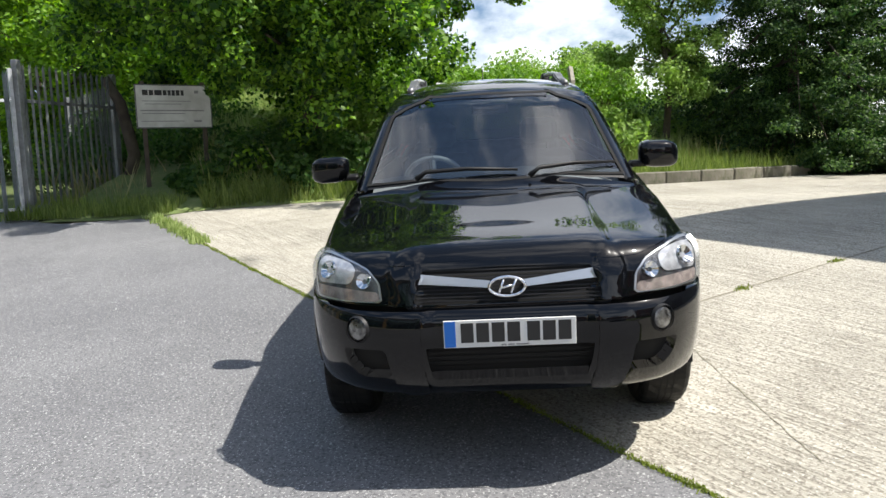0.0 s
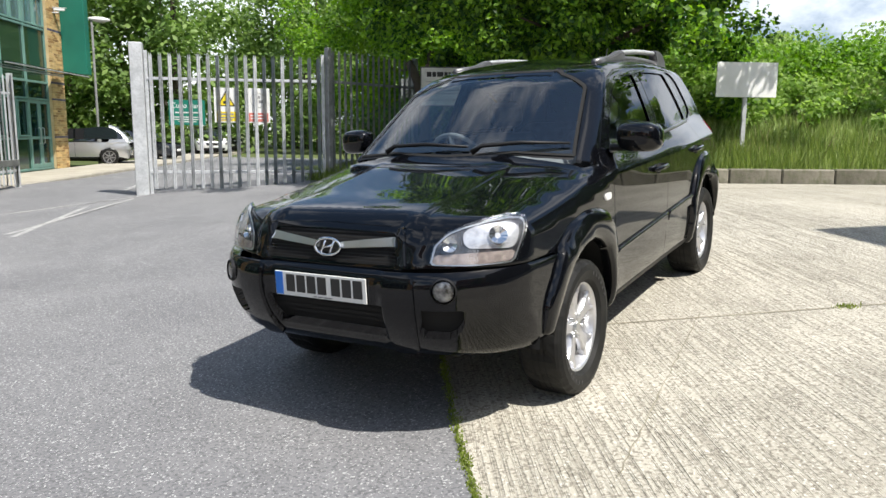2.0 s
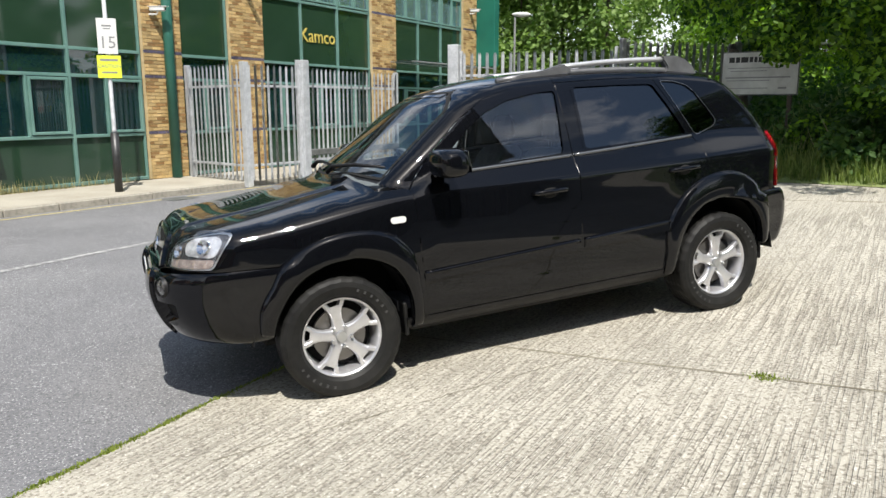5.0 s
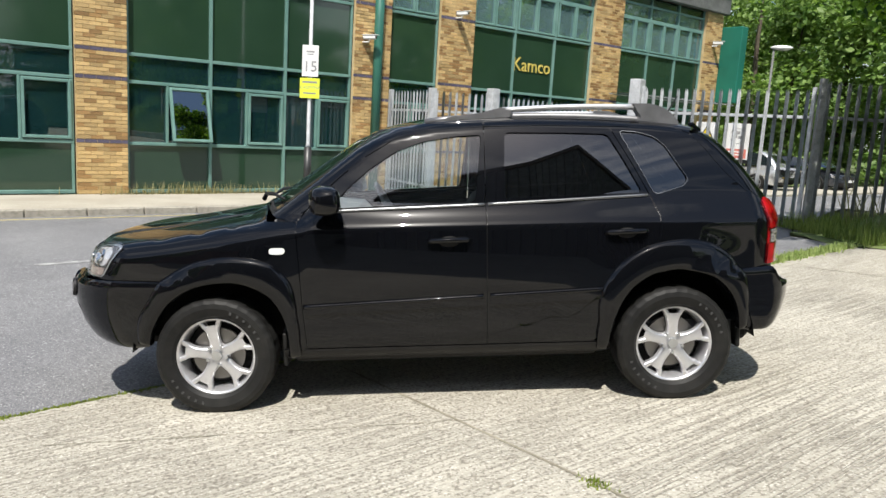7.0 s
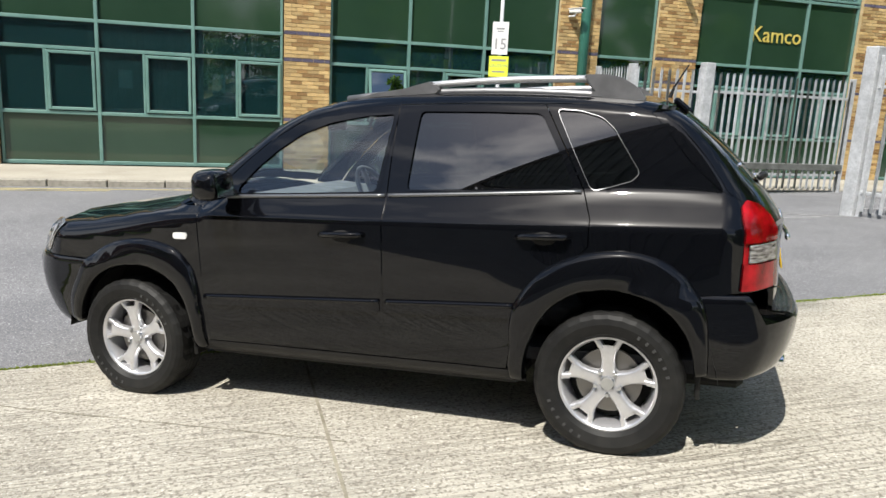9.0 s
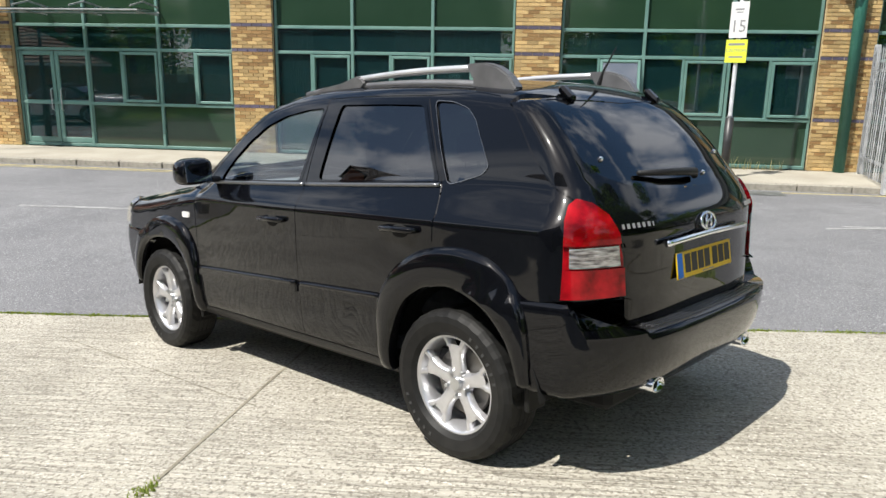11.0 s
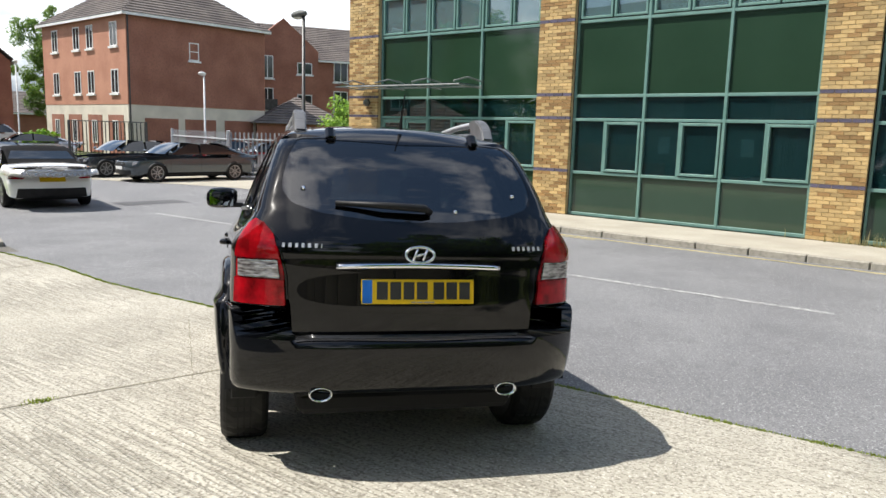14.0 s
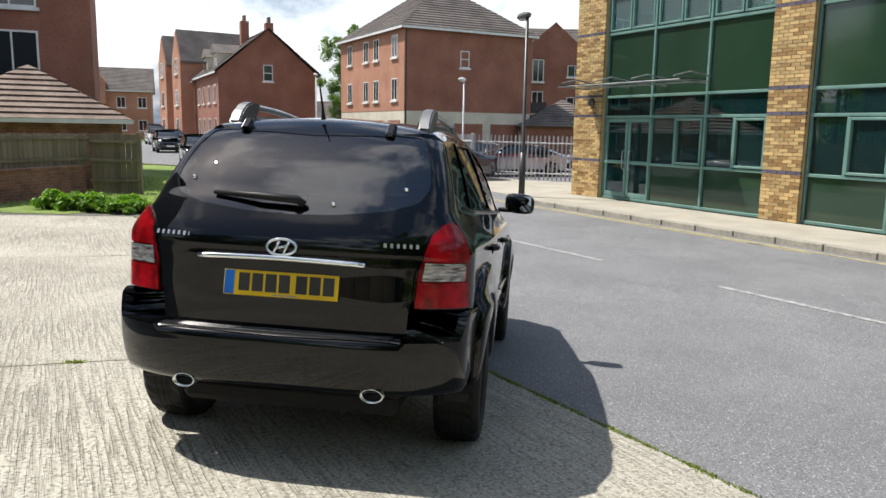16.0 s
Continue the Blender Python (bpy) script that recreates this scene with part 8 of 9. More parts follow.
    seam_p = round_place(resample([(-S_END, zr), (-1.9, zr), (-1.25, zh), (0.5, zh), (1.9, zh - 0.08), (S_END, zh - 0.12)], 0.2)[:-6] + [(S_END, zh - 0.12)], f)
    ol = [(p[0], p[1]) for p in seam_p if p[1] > 0.02]
    panel("body_top", ol + [(x, -y) for x, y in ol[::-1]], top_place, pm, cp, f=f, step=detail * 0.7, edge=detail * 0.6)
    if shape == "roadster":
        panel("soft_top", [(x_rb - 0.02, -hw + 0.2), (0.05 * L, -hw + 0.2), (0.05 * L, hw - 0.2), (x_rb - 0.02, hw - 0.2)], top_place, M["soft_top"], cp, "black fabric roof", f=f, lift=0.006, step=detail, edge=detail)
    panel("windscreen", [(-hw + 0.17, belt + 0.02), (hw - 0.17, belt + 0.02), (hw - 0.29, H - 0.11), (-hw + 0.29, H - 0.11)], fore_place, M["car_glass"], cp, f=f, lift=0.009, step=detail, edge=0.08)
    rw0 = max(belt, tail_z) + (0.11 if shape == "hatch" else 0.06)
    panel("rear_window", [(-hw + 0.23, rw0), (hw - 0.23, rw0), (hw - 0.33, H - 0.12), (-hw + 0.33, H - 0.12)], aft_place, M["car_glass"], cp, f=f, lift=0.012, step=detail, edge=0.08)
    lt = 0.46 if shape == "roadster" else 0.38
    panel("lower_trim", [(-hw + 0.2, 0.25), (hw - 0.2, 0.25), (hw - 0.24, lt), (-hw + 0.24, lt)], aft_place, M["plastic_black"], cp, "black lower bumper", f=f, lift=0.006, step=0.15, edge=0.08)
    panel("lower_trim", [(-0.6, 0.26), (0.6, 0.26), (0.62, 0.4), (-0.62, 0.4)], fore_place, M["plastic_black"], cp, "black lower grille", f=f, lift=0.006, step=0.2, edge=0.1)
    panel("grille", [(-0.36, 0.53), (0.36, 0.53), (0.4, 0.66), (-0.4, 0.66)], fore_place, M["shade_black"], cp, "dark grille", f=f, lift=0.006, step=0.15, edge=0.08)
    pz = 0.6 if shape == "roadster" else 0.52
    panel("number_plate", [(-0.26, pz), (0.26, pz), (0.26, pz + 0.1), (-0.26, pz + 0.1)], aft_place, M["plate_yellow"], cp, f=f, lift=0.014, step=0.2, edge=0.1)
    panel("number_plate", [(-0.26, 0.42), (0.26, 0.42), (0.26, 0.52), (-0.26, 0.52)], fore_place, M["plate_white"], cp, f=f, lift=0.014, step=0.2, edge=0.1)
    part("underside", box((-hl + 0.3, -hw + 0.22, 0.18), (hl - 0.3, hw - 0.22, 0.55)), M["shade_black"], cp)
    for sg in (1, -1):
        part("door_mirror", box((x_ws - 0.28, sg * (hw - 0.02) if sg > 0 else -hw - 0.17, belt + 0.02), (x_ws - 0.16, hw + 0.17 if sg > 0 else -hw + 0.02, belt + 0.14), 0.05), pm, cp)
    return cp


def stood(x, y, heading):
    return pose(x, y, float(height(x, y)), 0, 0, heading)


parked_car("white two-seat roadster with a black fabric roof parked at the kerb", (0.85, 0.85, 0.85), stood(14.9, 5.75, 24), 4.18, 1.84, 1.35, "roadster", metal=0.0, detail=0.07)
parked_car("black saloon car parked nose to tail at the kerb", (0.008, 0.008, 0.01), stood(19.6, 8.25, 30), 4.5, 1.8, 1.42, "saloon")
parked_car("bright blue small hatchback parked at the kerb", (0.01, 0.1, 0.5), stood(24.1, 11.3, 31), 3.5, 1.62, 1.48, "hatch")
parked_car("silver grey hatchback facing down the road", (0.3, 0.31, 0.33), stood(28.5, 14.5, 210), 4.2, 1.76, 1.46, "hatch", metal=0.7)
parked_car("pale silver saloon standing across the road's end", (0.62, 0.62, 0.63), stood(38.2, 11.7, 110), 4.5, 1.8, 1.4, "saloon", metal=0.7)
parked_car("white tall hatchback beyond the hedge", (0.72, 0.72, 0.73), stood(57.5, 19.6, 112), 4.3, 1.8, 1.62, "hatch", metal=0.0)
parked_car("silver hatchback by the hedge", (0.5, 0.5, 0.52), stood(58.0, 30.6, 212), 4.2, 1.76, 1.5, "hatch", metal=0.7)
parked_car("dark hatchback far along the street", (0.03, 0.035, 0.04), stood(45.0, 24.6, 213), 4.2, 1.76, 1.5, "hatch")
parked_car("white van-like car far along the street", (0.7, 0.7, 0.7), stood(64.0, 35.4, 215), 4.6, 1.85, 1.85, "hatch", metal=0.0)
parked_car("dark grey saloon standing side-on by the fence", (0.055, 0.07, 0.08), stood(23.0, 2.85, 121), 4.75, 1.82, 1.42, "saloon", metal=0.2, detail=0.07)
parked_car("dark blue saloon parked beside the fence", (0.05, 0.058, 0.07), stood(25.1, 4.9, 123), 4.5, 1.82, 1.42, "saloon", metal=0.5, detail=0.07)
parked_car("red hatchback behind the steel fence", (0.4, 0.01, 0.02), stood(29.3, 1.7, 105), 4.2, 1.75, 1.42, "saloon", metal=0.2, detail=0.07)
parked_car("pale silver saloon behind the steel fence", (0.52, 0.54, 0.56), stood(26.9, -0.2, 110), 4.5, 1.8, 1.42, "saloon", metal=0.6, detail=0.07)
parked_car("dark hatchback behind the steel fence", (0.03, 0.032, 0.036), stood(31.5, -3.4, 100), 4.1, 1.75, 1.45, "hatch", metal=0.2)
parked_car("silver hatchback parked beyond the gate", (0.52, 0.53, 0.54), stood(-12.6, -24.7, 318), 4.2, 1.78, 1.5, "hatch", metal=0.6)
parked_car("dark grey saloon parked beyond the gate", (0.03, 0.035, 0.045), stood(-17.0, -27.2, 112), 4.5, 1.8, 1.44, "saloon", metal=0.4)
parked_car("white hatchback parked beyond the gate", (0.65, 0.65, 0.66), stood(-24.5, -31.0, 60), 4.2, 1.78, 1.5, "hatch", metal=0.1)
parked_car("dark hatchback parked beyond the gate", (0.03, 0.035, 0.04), stood(-28.0, -33.5, 60), 4.2, 1.78, 1.5, "hatch", metal=0.2)

# ---------------------------------------------------------------- trees and plants
def bank_height(x, y):
    """The bank behind the yard's kerb rises away from it."""
    d = np.clip((-6.6 - 0.52 * (y + 3.5) * (y > -3.5) - x) / 9.0, 0, 1)
    near = np.clip(((x + 6.3) * -0.939 + (y + 4.3) * -0.345) / 0.9, 0, 1)
    rise = np.where(np.asarray(y) < -1.6, near, 1.0)
    return height(x, y) + 0.012 + 0.168 * rise + 1.9 * d ** 1.2


def leaf_cloud(name, centres, radii, per, size, mat, seed, parent=None, label="", flat_=0.75, up=0.5):
    """Many bent leaves scattered in clumps; one mesh of loose leaves."""
    r = np.random.default_rng(seed)
    c = np.repeat(np.array(centres, float), per, axis=0)
    rad = np.repeat(np.array(radii, float), per)
    n = len(c)
    d = r.normal(size=(n, 3))
    d /= np.linalg.norm(d, axis=1)[:, None]
    d[:, 2] *= flat_
    p = c + d * (rad * r.random(n) ** 0.45)[:, None]
    nv = d * 0.6 + r.normal(size=(n, 3)) * 0.6 + [0, 0, up]
    nv /= np.linalg.norm(nv, axis=1)[:, None]
    a = np.cross(nv, r.normal(size=(n, 3)))
    a /= np.linalg.norm(a, axis=1)[:, None]
    b = np.cross(nv, a)
    s = size * r.uniform(0.6, 1.3, n)[:, None]
    v = np.stack([p - a * s * 0.5, p - b * s * 0.34 + nv * s * 0.08, p + a * s * 0.55, p + b * s * 0.34 + nv * s * 0.08], 1).reshape(-1, 3)
    k = np.arange(n) * 4
    f = np.concatenate([np.stack([k, k + 1, k + 2], 1), np.stack([k, k + 2, k + 3], 1)])
    me = bpy.data.meshes.new(name)
    me.vertices.add(len(v))
    me.vertices.foreach_set("co", v.ravel())
    me.loops.add(len(f) * 3)
    me.loops.foreach_set("vertex_index", f.ravel())
    me.polygons.add(len(f))
    me.polygons.foreach_set("loop_start", np.arange(len(f)) * 3)
    me.update(calc_edges=True)
    me.materials.append(mat)
    ob = new(name, me)
    if parent is not None:
        ob.parent = parent
    if label:
        tagged(ob, label)
    return ob


def tree(label, x, y, z, h, radius, crown_from, mat, seed, clumps=130, per=90, size=0.15, trunk=0.22, conical=False, clump_r=0.6, category="tree", lean=(0, 0), flat_=0.75):
    """A tapered trunk with limbs that carry clumps of leaves in an uneven crown."""
    r = random.Random(seed)
    t = thing("tree", label, category, pose(x, y, z), "trees round the yard")
    bm = bmesh.new()
    top = Vector((lean[0], lean[1], h * 0.82))
    pts = [Vector((0, 0, -0.3)), Vector((r.uniform(-0.1, 0.1), r.uniform(-0.1, 0.1), h * 0.25)), Vector((lean[0] * 0.5 + r.uniform(-0.2, 0.2), lean[1] * 0.5 + r.uniform(-0.2, 0.2), h * 0.5)), top]
    tube_into(bm, pts, [trunk, trunk * 0.8, trunk * 0.5, trunk * 0.12], 8)
    centres, radii = [], []
    limbs = 16 if not conical else 44
    for k in range(limbs):
        f = 0.22 + 0.7 * (k / limbs)
        p0 = pts[1].lerp(pts[3], max(0, (f - 0.25) / 0.75)) if f > 0.25 else pts[0].lerp(pts[1], f / 0.25)
        a = k * 2.399 + r.uniform(-0.3, 0.3)
        zt = crown_from + (h - crown_from) * (k + 0.5) / limbs
        q = (zt - crown_from) / (h - crown_from)
        wr = radius * ((1 - q) * 0.92 + 0.06 if conical else math.sin(math.pi * min(1, 0.22 + 0.72 * q)) ** 0.7) * r.uniform(0.75, 1.1)
        p1 = Vector((lean[0] * q + math.cos(a) * wr, lean[1] * q + math.sin(a) * wr, zt + (0.15 * h * 0.3 if not conical else -0.3)))
        mid = (p0 + p1) / 2 + Vector((0, 0, 0.12 * wr))
        tube_into(bm, [p0, mid, p1], [trunk * 0.36, trunk * 0.2, trunk * 0.05], 6)
        m_ = max(3, clumps // limbs)
        for j in range(m_):
            g = r.uniform(0.35, 1.08)
            c = p0.lerp(p1, g) if not conical else p0.lerp(p1, g) - Vector((0, 0, 0.1 * g))
            sp_ = 0.2 * radius if not conical else 0.16 * radius
            centres.append(tuple(c + Vector((r.gauss(0, sp_), r.gauss(0, sp_), r.gauss(0, sp_ * 0.7)))))
            radii.append(clump_r * r.uniform(0.6, 1.25))
    part("trunk", bm, M["bark"], t, "brown trunk and limbs", smooth=True)
    leaf_cloud("crown", centres, radii, per, size, mat, seed, t, "leafy uneven crown", flat_=flat_, up=0.5)
    return t


tree("broad dark green maple overhanging the yard", -9.2, -3.2, 0.45, 8.4, 3.9, 2.0, M["leaf_maple"], 1, 480, 330, 0.11, 0.24, clump_r=0.5)
tree("slender light green ash on the bank", -13.6, 4.7, 0.9, 7.0, 1.35, 1.2, M["leaf_light"], 2, 150, 240, 0.085, 0.1, clump_r=0.38)
tree("tall dark conifer behind the kerb", -13.9, 7.9, 0.6, 10.5, 2.8, 0.2, M["leaf_conifer"], 3, 800, 210, 0.07, 0.13, True, 0.42, flat_=0.45)
tree("tall dark conifer behind the kerb", -14.6, 10.9, 0.6, 11.5, 3.1, 0.1, M["leaf_conifer"], 4, 800, 210, 0.07, 0.13, True, 0.42, flat_=0.45)
tree("tall leafy tree behind the fence", -17.5, -8.5, 0.3, 9.5, 3.4, 0.8, M["leaf_oak"], 6, 260, 210, 0.15, 0.18, clump_r=0.7)
tree("bright green tree behind the fence", -22.5, -11.5, 0.2, 7.5, 2.8, 0.6, M["leaf_light"], 7, 200, 190, 0.14, 0.14, clump_r=0.6)
tree("spreading green tree beyond the gate", -20.0, -13.5, 0.3, 10.5, 4.2, 0.8, M["leaf_oak"], 8, 280, 200, 0.17, 0.2, clump_r=0.8)
tree("pointed light green tree behind the houses", 72, 18.5, 0, 11.5, 2.6, 2.0, M["leaf_far"], 9, 110, 190, 0.2, 0.2, clump_r=0.7)
tree("rounded green tree behind the houses", 76, 15.5, 0, 8.5, 4.0, 1.5, M["leaf_far"], 10, 120, 190, 0.2, 0.2, clump_r=0.8)
tree("small bright tree between the houses", 36.5, -4.6, -0.1, 3.3, 1.2, 0.6, M["leaf_light"], 11, 50, 70, 0.2, 0.09, clump_r=0.5)


def shrub(label, x, y, z, rx, ry, h, mat, seed, n=26, per=110, size=0.12, name="shrub"):
    r = random.Random(seed)
    s = thing(name, label, "shrub", pose(x, y, z), "shrubs round the yard")
    bm = bmesh.new()
    cs, rd = [], []
    for k in range(n):
        a, q = r.uniform(0, 6.283), r.random() ** 0.5
        c = (rx * q * math.cos(a), ry * q * math.sin(a), h * r.uniform(0.25, 0.9) * (1 - 0.45 * q * q))
        cs.append(c)
        rd.append(0.34 * h * r.uniform(0.6, 1.1))
        tube_into(bm, [(c[0] * 0.25, c[1] * 0.25, -0.15), (c[0] * 0.7, c[1] * 0.7, c[2] * 0.6), c], [0.02, 0.014, 0.005], 5)
    part("stems", bm, M["bark"], s)
    leaf_cloud("foliage", cs, rd, per, size, mat, seed, s)
    return s


rb_ = random.Random(20)
for k in range(26):
    # scrub on the bank, from the yard's end round to the conifers
    f = k / 25
    bx, by = -11.0 - 3.2 * f + rb_.uniform(-0.4, 1.8) - 3.5 * (k % 3), -3.4 + 8.4 * f + rb_.uniform(-0.8, 0.8)
    shrub("tangled green scrub on the bank", bx - 1.2, by, float(bank_height(bx - 1.2, by)) - 0.1, 1.3, 1.3, 1.0 + 0.5 * rb_.random() + 0.35 * (k % 3), (M["leaf_light"], M["weed"], M["leaf_light"])[k % 3], 100 + k)
# the maple's shade is put into the darker leaf colour here
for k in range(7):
    shrub("green undergrowth below the maple, shade put into its darker leaves", -10.3 + 0.22 * k - (k % 2) * 0.9, -6.6 + 0.62 * k, 0.35, 0.9, 0.9, 1.2 + 0.3 * (k % 3), M["leaf_dark"], 140 + k)
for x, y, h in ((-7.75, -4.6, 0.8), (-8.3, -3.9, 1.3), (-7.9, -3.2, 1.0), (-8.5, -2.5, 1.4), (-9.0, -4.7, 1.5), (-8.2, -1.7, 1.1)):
    shrub("green undergrowth below the maple, shade put into its darker leaves", x, y, 0.38, 0.8, 0.75, h, M["leaf_dark"], int(-x * 20 - y * 7))
# dark shrubs added to stand in for shade on the bank behind the sign
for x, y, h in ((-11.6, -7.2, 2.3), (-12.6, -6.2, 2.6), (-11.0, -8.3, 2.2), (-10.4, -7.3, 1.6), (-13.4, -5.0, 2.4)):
    shrub("green undergrowth below the maple, shade put into its darker leaves", x, y, 0.35, 1.2, 1.1, h, M["leaf_dark"], int(-x * 20 - y * 7), 34, 150, 0.1)
for x, y, h in ((-12.6, 9.6, 1.5), (-12.9, 11.0, 1.7), (-13.3, 12.6, 1.9), (-12.3, 8.3, 1.0), (-13.8, 14.2, 2.4), (-13.9, 7.0, 2.2), (-14.6, 6.2, 2.6), (-14.9, 8.8, 2.8), (-15.6, 7.4, 3.0), (-15.8, 5.4, 2.6)):
    shrub("dark low evergreen foliage behind the kerb", x, y, 0.45, 1.1, 1.1, h, M["leaf_conifer"], int(-x * 20 + y * 7), 34, 170, 0.085)
for x, y, rx, ry, h in ((45.5, 17.0, 3.0, 1.4, 1.5), (48.5, 19.0, 2.5, 1.4, 1.6), (50.5, 14.2, 2.0, 1.0, 1.4)):
    shrub("clipped green hedge before the terrace", x, y, -0.1, rx, ry, h, M["weed"], int(x * 10), 30, 90, 0.25, "hedge")
for k in range(8):
    shrub("low bright green weeds along the wall", 9.9 + 0.05 * k, 7.4 + 0.32 * k, -0.16, 0.35, 0.3, 0.42, M["weed"], 170 + k, 14, 60, 0.1, "weeds")

# far woods: one mass of trunks and foliage
rw = random.Random(31)
cs, rd = [], []
tb = bmesh.new()
for k in range(90):
    if k < 62:
        a = radians(196 + 62 * rw.random())
        dist = rw.uniform(40, 72)
        hh = rw.uniform(9, 15) + (dist - 40) * 0.12
    else:
        a = radians(140 + 56 * rw.random())
        dist = rw.uniform(34, 60)
        hh = rw.uniform(4.0, 6.5)
    cx, cy = dist * math.cos(a), dist * math.sin(a)
    wr = hh * 0.28
    tube_into(tb, [(cx, cy, -0.2), (cx + rw.uniform(-0.4, 0.4), cy, hh * 0.5), (cx, cy, hh * 0.9)], [0.2, 0.13, 0.04], 5)
    for j in range(34):
        b, q = rw.uniform(0, 6.283), rw.random() ** 0.5
        zz = hh * rw.uniform(0.02, 1.0)
        w2 = wr * math.sin(math.pi * min(0.96, 0.25 + 0.7 * zz / hh)) ** 0.6
        cs.append((cx + w2 * q * math.cos(b) * 1.2, cy + w2 * q * math.sin(b) * 1.2, zz))
        rd.append(hh * 0.13 * rw.uniform(0.7, 1.2))
# unseen northern belt, added to give the car's flank something dark to reflect
for k in range(40):
    a = radians(44 + 92 * (k + rw.random()) / 40)
    dist = rw.uniform(42, 56)
    hh = rw.uniform(7.5, 12)
    cx, cy = dist * math.cos(a), dist * math.sin(a)
    tube_into(tb, [(cx, cy, -0.2), (cx, cy, hh * 0.8)], [0.25, 0.06], 5)
    for j in range(16):
        b, q = rw.uniform(0, 6.283), rw.random() ** 0.5
        cs.append((cx + hh * 0.3 * q * math.cos(b), cy + hh * 0.3 * q * math.sin(b), hh * rw.uniform(0.15, 0.95)))
        rd.append(hh * 0.17)
woods = thing("far_woods", "dense green woods rising behind the fence", "woods", kind="stuff")
part("trunks", tb, M["bark"], woods)
leaf_cloud("foliage", cs, rd, 120, 0.36, M["leaf_far"], 32, woods, up=0.9)


def blades(name, label, n, place, hmin, hmax, mat, seed, width=0.012, category="grass"):
    """Standing grass: one narrow bent blade of two lengths each."""
    r = np.random.default_rng(seed)
    p = place(r, n)
    n = len(p)
    h = r.uniform(hmin, hmax, n) * r.uniform(0.5, 1.0, n)
    a = r.uniform(0, 6.283, n)
    d = np.column_stack([np.cos(a), np.sin(a), 0 * a])
    e = np.column_stack([-d[:, 1], d[:, 0], 0 * a])
    w = 1.25 * width * r.uniform(0.6, 1.4, n)
    bend = h * r.uniform(0.1, 0.55, n)
    up = np.array([0, 0, 1.0])
    v = np.stack([p - e * w[:, None], p + e * w[:, None], p + up * (h * 0.6)[:, None] + d * (bend * 0.55)[:, None] + e * (w * 0.7)[:, None], p + up * h[:, None] + d * bend[:, None]], 1).reshape(-1, 3)
    k = np.arange(n) * 4
    f = np.concatenate([np.stack([k, k + 1, k + 2], 1), np.stack([k, k + 2, k + 3], 1)])
    me = bpy.data.meshes.new(name)
    me.vertices.add(len(v))
    me.vertices.foreach_set("co", v.ravel())
    me.loops.add(len(f) * 3)
    me.loops.foreach_set("vertex_index", f.ravel())
    me.polygons.add(len(f))
    me.polygons.foreach_set("loop_start", np.arange(len(f)) * 3)
    me.update(calc_edges=True)
    me.materials.append(mat)
    return tagged(new(name, me), label, category, kind="stuff")


bo = BANK + [(-30, 14), (-30, -4), (-16, -9), (-9.2, -6.6), (-5.8, -6.6), (-5.65, -5.2)]
bv, bf = sheet(bo, 0.8)
bz = bank_height(bv[:, 0], bv[:, 1]) - 0.004
front_edge = (bv[:, 0] > -6.5)
bz = np.where(front_edge, height(bv[:, 0], bv[:, 1]) + 0.008, bz)
tagged(mesh_object("bank", np.column_stack([bv, bz]), bf, M["bank_grass"]), "grassy bank behind the yard kerb", "ground", kind="structure")


def bank_place(lo, hi):
    def place(r, n):
        k = r.integers(0, len(BANK) - 1, n)
        t = r.random(n)
        b0, b1 = np.array(BANK)[k], np.array(BANK)[k + 1]
        back = r.uniform(lo, hi, n) ** 1.0
        d = b1 - b0
        nrm = np.column_stack([-d[:, 1], d[:, 0]]) / np.linalg.norm(d, axis=1)[:, None]
        q = b0 + d * t[:, None] + nrm * (0.1 + back)[:, None]
        return np.column_stack([q, bank_height(q[:, 0], q[:, 1]) - 0.03])
    return place


blades("tall_grass", "tall seeding grass on the bank", 42000, bank_place(-0.05, 3.2), 0.15, 0.5, M["grass_blade"], 40, 0.007)
blades("tall_grass", "light green scrubby grass up the bank", 85000, bank_place(2.0, 10.0), 0.25, 0.7, M["grass_light"], 49, 0.011)
blades("dry_grass", "pale dry grass stems on the bank", 1600, bank_place(0.6, 6.5), 0.4, 0.9, M["grass_dry"], 41, 0.004)


def box_place(x0, x1, y0, y1, dz=0.0):
    def place(r, n):
        x, y = r.uniform(x0, x1, n), r.uniform(y0, y1, n)
        return np.column_stack([x, y, height(x, y) + dz])
    return place


blades("tall_grass", "long grass in the verge by the fence", 13000, box_place(-9.0, -5.9, -7.3, -4.7, 0.03), 0.08, 0.34, M["grass_blade"], 42, 0.006)
blades("dry_grass", "tall pale stems in the verge by the fence", 160, box_place(-9.2, -6.6, -7.2, -5.6, 0.03), 0.5, 1.1, M["grass_dry"], 43, 0.006)


def edge_place(spread, lo, hi):
    def place(r, n):
        e = np.array(EDGE)
        t = r.uniform(lo, hi, n)
        k = np.clip(t.astype(int), 0, len(e) - 2)
        q = e[k] + (e[k + 1] - e[k]) * (t - k)[:, None]
        clump = 0.5 + 0.5 * np.sin(t * 37.0) * np.sin(t * 11.3 + 1.0)
        ok = r.random(n) < 0.25 + 0.75 * clump
        q = q + r.normal(size=(n, 2)) * (spread * (0.5 + clump))[:, None]
        return np.column_stack([q, height(q[:, 0], q[:, 1]) + 0.004])[ok]
    return place


